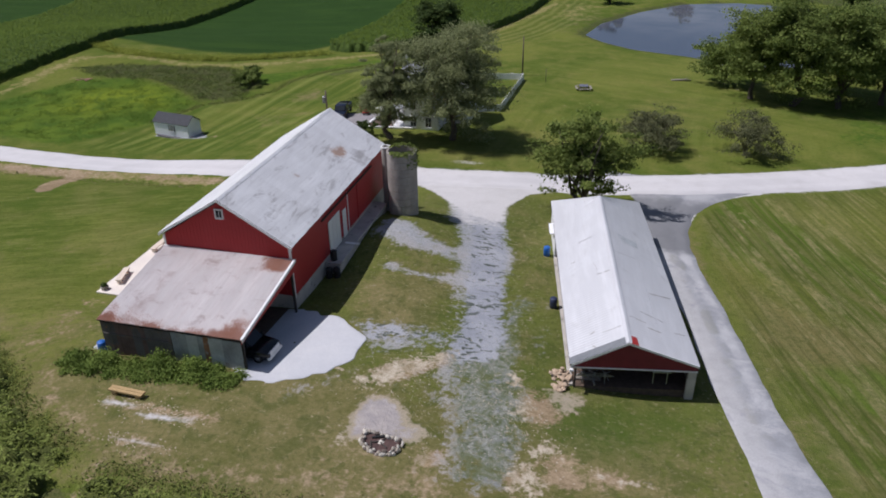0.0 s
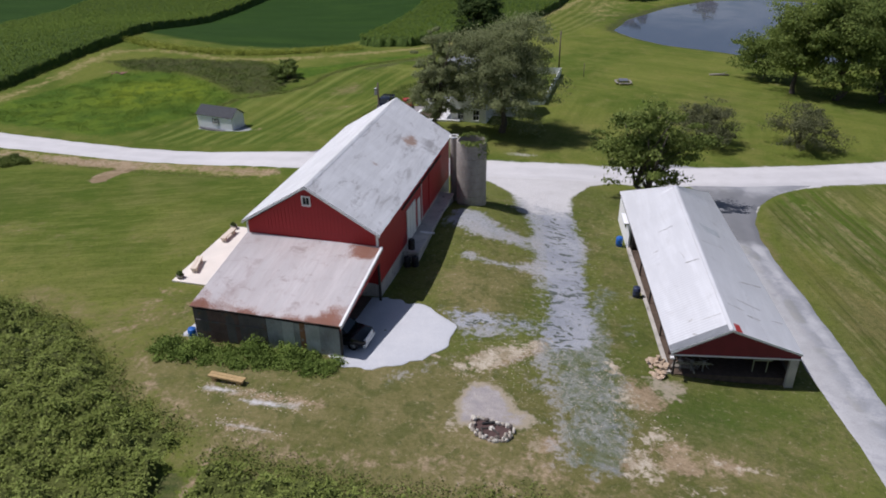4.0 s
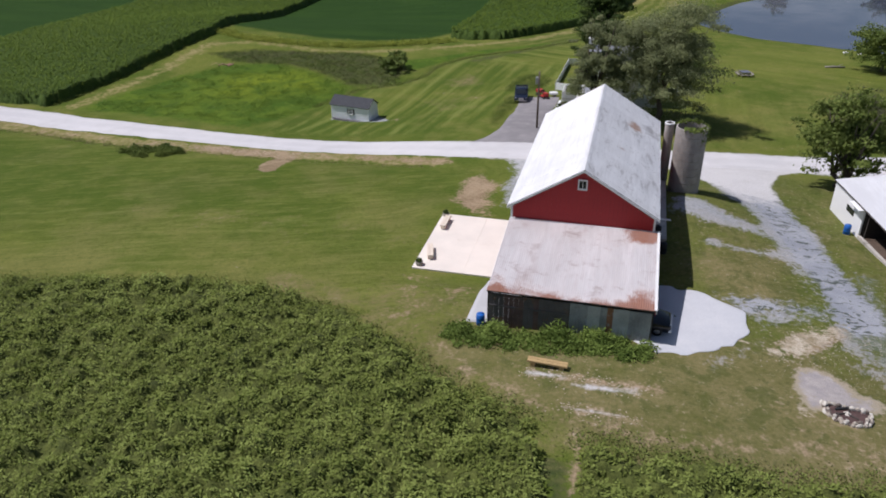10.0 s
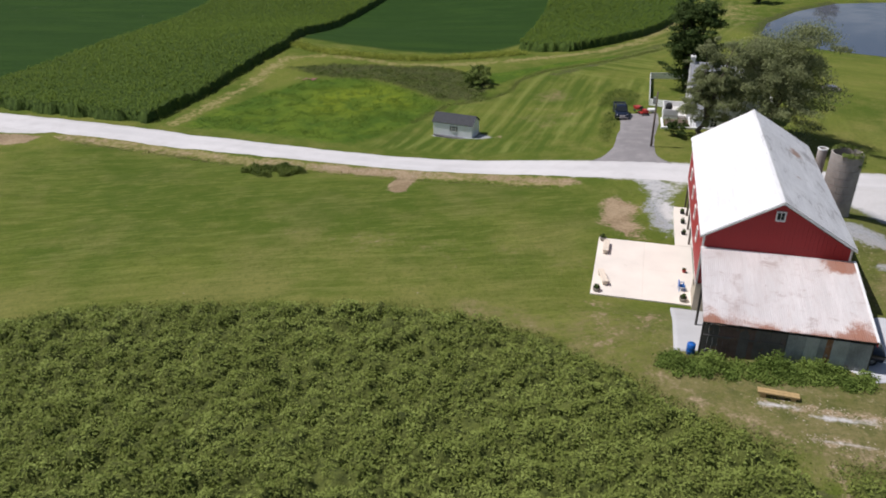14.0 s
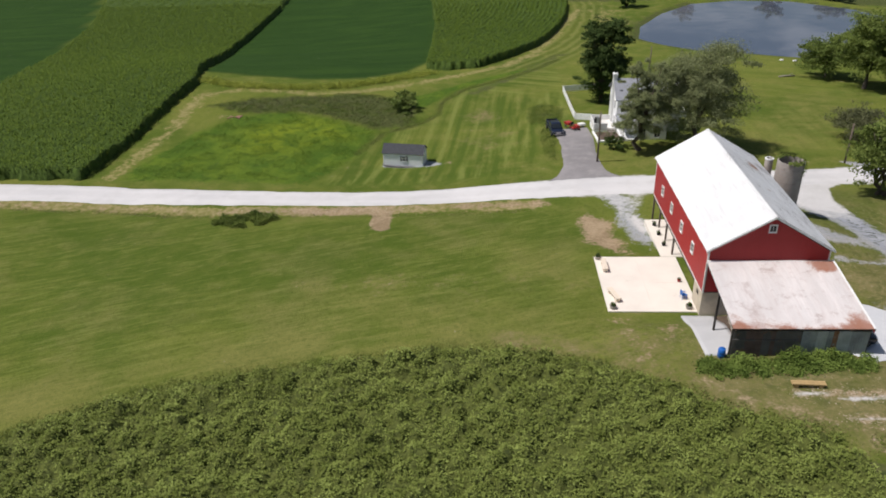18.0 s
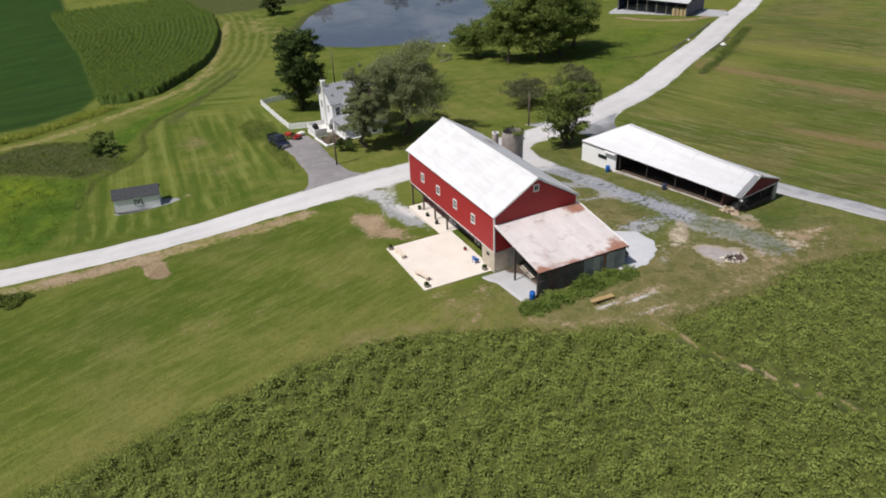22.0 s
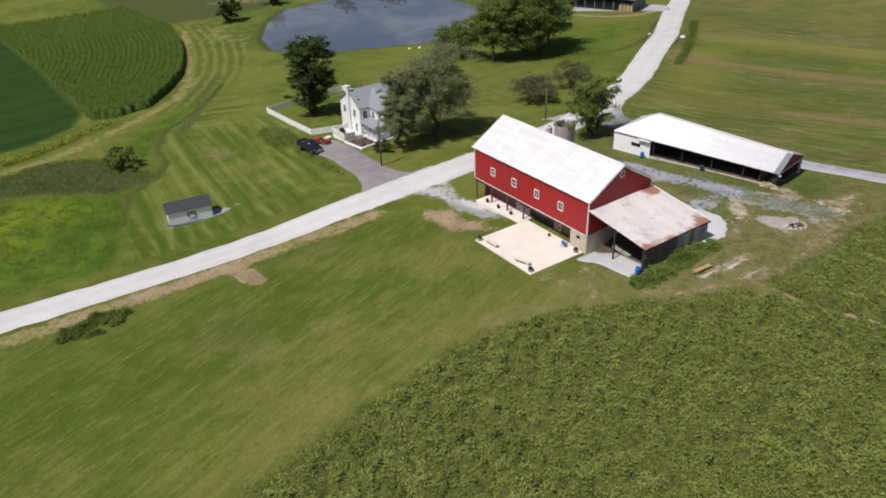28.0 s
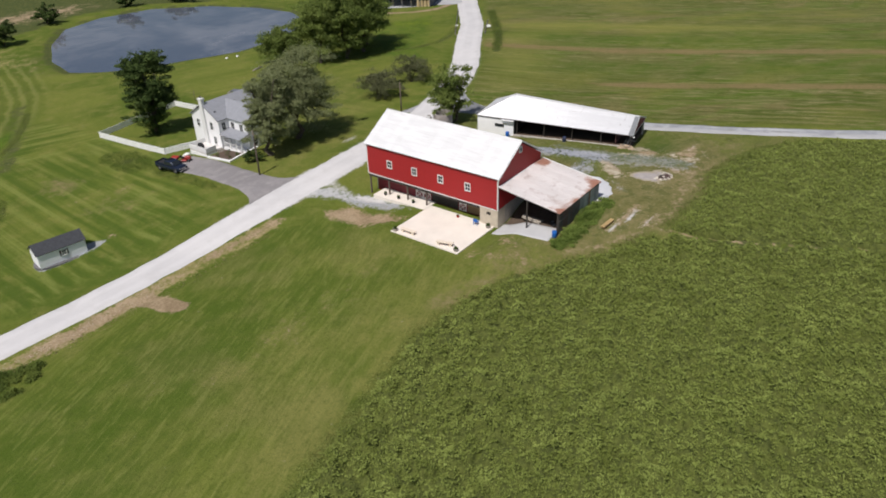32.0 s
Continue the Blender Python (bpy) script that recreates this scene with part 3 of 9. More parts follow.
WHITE = plain("white_paint", (0.76, 0.76, 0.75), 0.55, vary=0.05, scale=1.0, wear=(0.6, 0.58, 0.55), wear_at=0.66)
SIDING = plain("white_siding", (0.87, 0.87, 0.88), 0.5, vary=0.04, scale=0.8)
GREY_WALL = plain("pale_grey_siding", (0.90, 0.91, 0.94), 0.6, vary=0.04, scale=0.8)
BARN_ROOF = sheet_metal("silver_painted_roof", (0.90, 0.90, 0.905), (0.45, 0.435, 0.43), (0.34, 0.20, 0.135), 0.72, 0.58, blotch=(1.1, 0.30, 1.0))
LEAN_ROOF = sheet_metal("rusty_corrugated_roof", (0.79, 0.76, 0.755), (0.46, 0.38, 0.365), (0.33, 0.12, 0.055), 0.58, 0.56, rough=0.58, metal=0.34, streak=(0.7, 0.05, 0.5), blotch=(0.5, 0.9, 1.0))
COOP_ROOF = sheet_metal("white_metal_roof", (0.73, 0.735, 0.755), (0.50, 0.495, 0.495), (0.34, 0.28, 0.24), 0.74, 0.58)
OLD_BOARD = plain("grey_weathered_boards", (0.12, 0.108, 0.105), 0.85, vary=0.35, scale=0.9, fine=22, wear=(0.17, 0.10, 0.07), wear_at=0.56)
GREY_SHEET = plain("dull_grey_sheet", (0.30, 0.32, 0.335), 0.6, 0.1, vary=0.35, scale=0.9, fine=9, wear=(0.22, 0.12, 0.075), wear_at=0.60)
STAVE = plain("silo_staves", (0.36, 0.325, 0.295), 0.9, vary=0.2, scale=1.2, fine=16, wear=(0.32, 0.29, 0.26), wear_at=0.58)
TAN_WOOD = plain("tan_wood", (0.70, 0.61, 0.50), 0.8, vary=0.12, scale=4)
TAN_STONE = plain("tan_stone", (0.46, 0.35, 0.25), 0.9, vary=0.25, scale=5, bump=0.5)
DARK_WOOD = plain("dark_wood", (0.05, 0.042, 0.036), 0.85, vary=0.3)
TIMBER = plain("new_timber", (0.42, 0.29, 0.13), 0.75, vary=0.2, scale=4)
PALE_DECK = plain("pale_deck_paint", (0.62, 0.60, 0.58), 0.7, vary=0.15, scale=3)
GREY_WOOD = plain("silver_grey_wood", (0.26, 0.235, 0.2), 0.85, vary=0.25, scale=4)
POLE_WOOD = plain("pole_wood", (0.13, 0.10, 0.08), 0.9, vary=0.25, scale=3)
BARK = plain("bark", (0.085, 0.068, 0.052), 0.95, vary=0.35, scale=5, bump=0.6)
SHINGLE = plain("dark_shingles", (0.045, 0.048, 0.056), 0.85, vary=0.25, scale=3, fine=16)
HOUSE_ROOF = plain("grey_shingles", (0.25, 0.26, 0.29), 0.85, vary=0.12, scale=2, fine=16)
STONE = plain("field_stone", (0.42, 0.37, 0.31), 0.9, vary=0.3, scale=6, bump=0.5)
PALE_STONE = plain("pale_limestone", (0.60, 0.56, 0.49), 0.9, vary=0.2, scale=5, bump=0.5)
PIT_STONE = plain("sooty_stone", (0.16, 0.13, 0.11), 0.9, vary=0.35, scale=6, bump=0.5)
TAR = plain("roof_tar", (0.40, 0.385, 0.375), 0.8, vary=0.25, scale=4)
ASH = plain("ash_bed", (0.085, 0.050, 0.045), 0.95, vary=0.4, scale=4)
RUBBER = plain("black_rubber", (0.018, 0.018, 0.019), 0.8, vary=0.2)
# near-black stands for the shade in openings and on inner walls
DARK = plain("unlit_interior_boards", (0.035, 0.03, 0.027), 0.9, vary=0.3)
BLUE = plain("blue_plastic", (0.01, 0.11, 0.42), 0.45, vary=0.1)
BLUE_STEEL = plain("blue_wall_steel", (0.03, 0.04, 0.085), 0.5, 0.1, vary=0.1)
CAR_BLACK = plain("black_car_paint", (0.012, 0.013, 0.016), 0.18, 0.2, vary=0.05, bump=0.0)
CAR_NAVY = plain("navy_car_paint", (0.018, 0.026, 0.05), 0.2, 0.3, vary=0.05, bump=0.0)
MOWER_RED = plain("red_machine_paint", (0.33, 0.025, 0.02), 0.4, vary=0.1)
CHROME = plain("bright_metal", (0.6, 0.6, 0.62), 0.25, 1.0, vary=0.05)
STEEL = plain("dull_steel", (0.32, 0.33, 0.34), 0.45, 0.7, vary=0.15)
GLASS = plain("dark_window_glass", (0.02, 0.025, 0.03), 0.06, 0.0, vary=0.05, bump=0.0)
LAMP_GLASS = plain("lamp_glass", (0.55, 0.55, 0.56), 0.15, 0.2, vary=0.03, bump=0.0)
MULCH = plain("brown_mulch", (0.10, 0.07, 0.05), 0.95, vary=0.35, scale=3)
BIRD_WHITE = plain("white_resin", (0.75, 0.75, 0.73), 0.5, vary=0.05)


def water_material():
    n = Nodes("pond_water")
    n.bump(n.noise(0.8, 4, 0.6), 0.10, 0.03)
    # pale noise patches put the bright cloud reflection into the base colour
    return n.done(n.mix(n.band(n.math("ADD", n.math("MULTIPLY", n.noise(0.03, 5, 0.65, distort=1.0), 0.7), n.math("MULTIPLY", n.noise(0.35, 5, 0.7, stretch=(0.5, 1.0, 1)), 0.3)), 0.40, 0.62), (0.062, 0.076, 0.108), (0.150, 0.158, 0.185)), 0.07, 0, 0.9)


WATER = water_material()
LEAF_MID = leafy("green_leaves", (0.120, 0.170, 0.040), (0.285, 0.340, 0.092), None, 0.45)
LEAF_OAK = leafy("oak_leaves", (0.104, 0.154, 0.038), (0.250, 0.305, 0.080), None, 0.45)
LEAF_DARK = leafy("dark_green_leaves", (0.042, 0.074, 0.021), (0.115, 0.160, 0.045), None, 0.35)
LEAF_GREY = leafy("grey_green_leaves", (0.190, 0.218, 0.104), (0.370, 0.402, 0.200), None, 0.52)
LEAF_OLIVE = leafy("brown_olive_leaves", (0.104, 0.114, 0.056), (0.198, 0.208, 0.104), None, 0.4)
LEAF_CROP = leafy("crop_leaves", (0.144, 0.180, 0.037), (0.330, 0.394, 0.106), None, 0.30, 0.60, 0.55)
LEAF_CORN = leafy("corn_leaves", (0.066, 0.114, 0.014), (0.132, 0.186, 0.024), None, 0.2)
LEAF_WEED = leafy("weed_leaves", (0.090, 0.140, 0.026), (0.275, 0.360, 0.085), None, 0.3, 0.6, 0.5)
LEAF_MEADOW = leafy("meadow_leaves", (0.086, 0.158, 0.020), (0.190, 0.262, 0.036), None, 0.2, 0.7, 0.25)
LEAF_DEAD = leafy("brown_grass_blades", (0.070, 0.078, 0.030), (0.150, 0.140, 0.066), None, 0.1, 0.5, 0.4)
LEAF_FRINGE = leafy("fringe_grass_blades", (0.130, 0.170, 0.036), (0.230, 0.262, 0.076), None, 0.2, 0.5, 0.6)
LEAF_ROUGH = leafy("rough_grass_blades", (0.070, 0.108, 0.022), (0.165, 0.205, 0.044), None, 0.2, 0.6, 0.5)
LEAF_STRIP = leafy("pale_grass_blades", (0.200, 0.245, 0.032), (0.370, 0.400, 0.075), None, 0.2, 0.5, 0.6)


def canopy_material(name, dark, light, tip):
    """A closed leaf canopy seen from above."""
    n = Nodes(name)
    big, mid, fine = n.noise(0.22, 5, 0.6), n.noise(1.7, 6, 0.68), n.noise(8, 5, 0.72)
    col = n.mix(n.band(mid, 0.32, 0.68), dark, light)
    col = n.mix(n.band(big, 0.38, 0.66, 0.0, 0.5), col, tuple(a * 0.72 for a in light))
    col = n.mix(n.band(fine, 0.50, 0.72, 0.0, 0.6), col, tip)
    n.bump(n.math("ADD", fine, n.math("MULTIPLY", mid, 1.6)), 0.9, 0.16)
    return n.done(col, 0.8, 0, 0.2)


# bean sheet is darker than its leaves: shade between clumps put into colour
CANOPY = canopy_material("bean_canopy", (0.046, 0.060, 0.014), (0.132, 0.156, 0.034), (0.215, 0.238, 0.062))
CORN_CANOPY = canopy_material("corn_canopy", (0.028, 0.054, 0.008), (0.070, 0.118, 0.015), (0.122, 0.166, 0.023))


# ---- ground ----
def steps(*spans):
    out = []
    for a, b, s in spans:
        out += list(np.arange(a, b, s))
    return np.array(out + [spans[-1][1]])


ROAD_LINE = [(-240, 101), (-200, 92), (-163, 86.4), (-145, 84.9), (-130, 84.0), (-117, 83.3), (-97, 80.6), (-77, 79.2), (-63, 78.0), (-49, 77.1), (-36, 77.2), (-22, 78.6), (-8, 80.6), (4, 84.5), (18, 90.6), (30, 97), (46, 107.5), (69, 122), (100, 145), (144, 176.5), (200, 212), (320, 270)]
LANE_LINE = [(1.9, 85.5), (1.4, 80.5), (0.9, 74), (1.1, 68), (1.9, 62), (3.4, 55), (5.4, 43.5), (7.4, 33), (10.5, 22), (14, 12), (19, -2), (24, -20)]
YARD_LINE = [(-20.5, 75), (-18.0, 67), (-15.6, 60), (-14.2, 51.5), (-13.4, 43), (-12.8, 36.5), (-10.5, 31)]
CROP_WEST = [(-98.5, 24), (-95.5, 28.5), (-87, 33), (-78, 35.2), (-70, 36.6), (-62, 38.2), (-54, 37.2), (-48.8, 35.2), (-43.3, 31.4), (-38.2, 27.6), (-33.6, 25.6), (-32.2, 20.5), (-30.7, 16), (-28.6, 11.5), (-23.6, 0), (-18, -14), (-60, -40), (-95, -25), (-101, 5)]
CROP_EAST = [(-30.7, 24.6), (-27, 24.2), (-20, 24.0), (-13, 25.6), (-6, 25), (1, 22.6), (7, 18.2), (10.5, 9), (15, -5), (17, -20), (-14, -24), (-16, -12), (-21.4, 0), (-26.3, 11.5), (-28.2, 15), (-29.5, 19), (-30.3, 22)]
CREEK = [(-84, 86), (-81, 93.5), (-79, 100), (-75.5, 110), (-69, 114.8), (-66.2, 119.5), (-65.8, 127), (-62, 135.5), (-58, 139.5), (-50.5, 147), (-45, 154.8), (-40, 163)]
HAY_FIELD = [(4.5, 75), (8, 81), (18, 86.5), (32, 93.5), (48, 104), (72, 119), (104, 141), (150, 172), (320, 255), (320, -60), (28, -20), (18, 8), (11.5, 33), (8, 46), (5.5, 60)]

xs = steps((-1400, -300, 90), (-300, -150, 6), (-150, -105, 1.6), (-105, 24, 0.75), (24, 100, 1.6), (100, 220, 6), (220, 1400, 90))
ys = steps((-700, -40, 60), (-40, 12, 2.5), (12, 105, 0.75), (105, 175, 1.5), (175, 300, 3.5), (300, 420, 12), (420, 2000, 110))
GX, GY = np.meshgrid(xs, ys)
gx, gy = GX.ravel(), GY.ravel()
wob = np.array([noise.noise((a * 0.13, b * 0.13, 3.1)) for a, b in zip(gx, gy)])
gheight = terrain(gx, gy) + 0.05 * wob
# the ditch bank south of the road, and the brook bed
bank = np.exp(-((line_gap(gx, gy, [(-128, 78.8), (-110, 77.0), (-97, 74.0), (-76, 73.2), (-52, 71.2)]) / 1.6) ** 2))
gheight -= 0.35 * bank
brook = np.exp(-((line_gap(gx, gy, CREEK) / 0.9) ** 2))
gheight -= 0.16 * brook
nx, ny = len(xs), len(ys)
idx = np.arange(nx * ny).reshape(ny, nx)
quads = np.stack([idx[:-1, :-1], idx[:-1, 1:], idx[1:, 1:], idx[1:, :-1]], -1).reshape(-1, 4)
gheight = gheight.reshape(ny, nx)


def gsurf(x, y):
    """Height of the ground sheet."""
    x, y = np.asarray(x, float), np.asarray(y, float)
    i, j = np.clip(np.searchsorted(xs, x) - 1, 0, nx - 2), np.clip(np.searchsorted(ys, y) - 1, 0, ny - 2)
    u, v = (x - xs[i]) / (xs[i + 1] - xs[i]), (y - ys[j]) / (ys[j + 1] - ys[j])
    return (gheight[j, i] * (1 - u) + gheight[j, i + 1] * u) * (1 - v) + (gheight[j + 1, i] * (1 - u) + gheight[j + 1, i + 1] * u) * v


gheight_flat = gheight.ravel()
ground_me = array_mesh("ground", np.stack([gx, gy, gheight_flat], -1), quads, GROUND, True)


def blob(x, y, cx, cy, rx, ry, turn=0.0):
    c, s = math.cos(radians(turn)), math.sin(radians(turn))
    u, v = ((x - cx) * c + (y - cy) * s) / rx, (-(x - cx) * s + (y - cy) * c) / ry
    return np.exp(-(u * u + v * v))


def top(*masks):
    out = masks[0]
    for m in masks[1:]:
        out = np.maximum(out, m)
    return out


field = {}
yard = line_gap(gx, gy, YARD_LINE)
field["gravel"] = top(
    (0.50 + 0.34 * ramp(45, 59, gy)) * (1 - ramp(1.3, 3.9, yard)),
    0.98 * soft_poly(gx, gy, [(-21.4, 72), (-19.6, 67), (-17.6, 62), (-16.6, 57), (-15.2, 52), (-14.0, 47), (-13.6, 43.5), (-11.6, 43.5), (-11.8, 47), (-13.0, 53), (-13.8, 60), (-15.2, 67), (-16.0, 73)], 1.2),
    0.86 * soft_poly(gx, gy, [(-25.6, 60.6), (-25.6, 57.0), (-22, 55.6), (-17.5, 55.4), (-17.4, 57.6), (-20.5, 58.4), (-23, 60.8)], 1.6),
    0.62 * np.exp(-((line_gap(gx, gy, [(-22.6, 52.2), (-19.5, 51.6), (-16, 52.6)]) / 0.9) ** 2)),
    0.60 * np.exp(-((line_gap(gx, gy, [(-19.5, 41), (-16.5, 42.5), (-13.5, 43.5)]) / 1.6) ** 2)), 0.42 * blob(gx, gy, -15.5, 38, 4, 4),
    0.36 * blob(gx, gy, -10.0, 35, 2.4, 6), 0.9 * blob(gx, gy, -18.5, 66, 2.5, 4),
    0.55 * blob(gx, gy, -40.3, 62.5, 2.0, 5.5, 12), 0.64 * soft_poly(gx, gy, [(-44.5, 75.5), (-39.5, 76), (-38.2, 70), (-38.0, 60), (-39.2, 56.6), (-41.2, 58), (-42.2, 64), (-42.4, 70)], 1.8), 0.72 * soft_poly(gx, gy, [(-73.8, 96.2), (-73.9, 93.4), (-70.5, 92.7), (-66.6, 92.2), (-64.0, 93.0), (-65.2, 94.8), (-66.5, 95.4)], 0.5),
    0.45 * blob(gx, gy, -8.6, 46, 1.2, 7, 8))
field["chalk"] = top(
    0.8 * soft_poly(gx, gy, [(-156, 78.8), (-139, 78.8), (-133, 79.9), (-130, 82.5), (-156, 83)], 0.7),
    0.62 * blob(gx, gy, -39.6, 65, 1.3, 5.5, 6), 0.46 * soft_poly(gx, gy, [(-48, 76), (-36, 77), (-37.4, 71), (-38.6, 65), (-40.4, 62), (-41.6, 66), (-43, 71.5), (-45.5, 74)], 1.2), 0.6 * blob(gx, gy, -38.9, 58.6, 1.0, 2.2), 0.9 * soft_poly(gx, gy, [(3.2, 72), (4.2, 76.2), (5.6, 79.0), (8.6, 82.0), (12.5, 84.6), (2, 86), (-6, 83), (-2.6, 79), (-1.2, 75)], 0.6),
    0.56 * np.exp(-((line_gap(gx, gy, [(-34.6, 30.9), (-32.5, 30.6), (-30.6, 30.0), (-27.2, 30.4)]) / 0.55) ** 2)), 0.46 * np.exp(-((line_gap(gx, gy, [(-32.6, 27.9), (-28, 27.6)]) / 0.5) ** 2)),
    soft_poly(gx, gy, [(-31, 76), (-26, 75), (-23.8, 73), (-21.0, 69), (-18.4, 65), (-16.6, 61.5), (-14.8, 63), (-14.4, 66), (-15.2, 70), (-13.8, 75), (-11, 77.5), (-11, 80), (-31, 80)], 1.0) * (0.22 + 0.78 * ramp(60, 73, gy)),
    0.62 * np.exp(-((line_gap(gx, gy, ROAD_LINE) / (2.8 + 1.1 * ramp(-70, -45, gx))) ** 6)), 0.50 * blob(gx, gy, -23, 84.4, 4.5, 1.0, 4), 0.52 * soft_poly(gx, gy, [(-22.4, 70), (-21.2, 66), (-19.0, 63.5), (-17.2, 62), (-16.5, 66), (-18, 71)], 1.4), 0.40 * np.exp(-((line_gap(gx, gy, LANE_LINE) / 2.3) ** 6)))
pad_line = [(-21.2, 43.4), (-19.4, 40.5), (-20.4, 36.9), (-23.2, 34.6)]
field["gravel"] = np.maximum(field["gravel"], 0.46 * np.exp(-((line_gap(gx, gy, pad_line) / 1.0) ** 2)))
field["bluestone"] = top(
    1.0 * soft_poly(gx, gy, [(-19.4, 68), (-17.4, 62), (-16.4, 57), (-15.4, 52), (-14.8, 47), (-14.6, 42.5), (-13.4, 40.8), (-11.6, 41.8), (-11.2, 45), (-12.0, 50), (-12.9, 55), (-13.8, 61), (-15.2, 68)], 1.4),
    0.55 * soft_poly(gx, gy, [(-23, 44), (-18, 44.6), (-14, 45), (-14, 42), (-18, 41.6), (-21, 41.4)], 1.4))
field["grit"] = 0.72 * soft_poly(gx, gy, [(-16.4, 43.6), (-14.6, 41.5), (-13.2, 37), (-12.2, 33), (-11.6, 29.5), (-8.4, 28.6), (-7.6, 33), (-8.2, 37), (-9.4, 41), (-10.4, 46), (-9.4, 51), (-11.4, 52), (-12.6, 46)], 2.0)
field["rubble"] = top(
    0.62 * soft_poly(gx, gy, [(-20.4, 36.5), (-19.0, 39.0), (-16.6, 41.4), (-14.6, 42.0), (-14.2, 40.4), (-16.4, 38.2), (-18.0, 35.6)], 1.2), 0.56 * blob(gx, gy, -21.2, 37.6, 1.6, 0.8),
    0.66 * soft_poly(gx, gy, [(-8.8, 29.2), (-8.4, 33), (-6.6, 35.2), (-5.6, 34.2), (-6.8, 32.2), (-6.0, 30.2), (-3, 30.6), (-2.6, 29.2)], 1.2),
    0.62 * blob(gx, gy, -13.6, 30.9, 0.7, 1.2, 20), 0.56 * blob(gx, gy, -9.2, 40.6, 1.3, 1.6), 0.56 * blob(gx, gy, -8.6, 37.0, 0.9, 1.6), 0.52 * blob(gx, gy, -10.0, 48.0, 0.9, 3.0), 0.50 * blob(gx, gy, -18.6, 31.4, 0.8, 1.6), 0.5 * blob(gx, gy, -2.5, 32.4, 2.2, 0.7))
field["dust"] = top(soft_poly(gx, gy, [(-18.0, 31.4), (-18.5, 33.1), (-18.4, 34.7), (-17.7, 35.3), (-16.8, 35.5), (-15.8, 34.7), (-15.3, 33.6), (-14.2, 33.4), (-13.5, 32.8), (-14.2, 32.0), (-16, 31.6), (-17.4, 31.6)], 0.9), 0.6 * soft_poly(gx, gy, [(-7.6, 39.8), (-6.8, 40.4), (-4.8, 39.6), (-5.4, 37.6), (-6.6, 37.2)], 0.9))
field["yard"] = soft_poly(gx, gy, [(-44, 42), (-38, 30), (-20, 22), (12, 18), (8, 46), (0, 74), (-24, 75), (-28, 66), (-27, 44)], 3.0)
field["west"] = soft_poly(gx, gy, [(-125, 30), (-125, 78), (-97, 72.5), (-76, 71.5), (-50, 70), (-46.5, 66), (-47.5, 44), (-43, 38), (-42, 30)], 3.0)
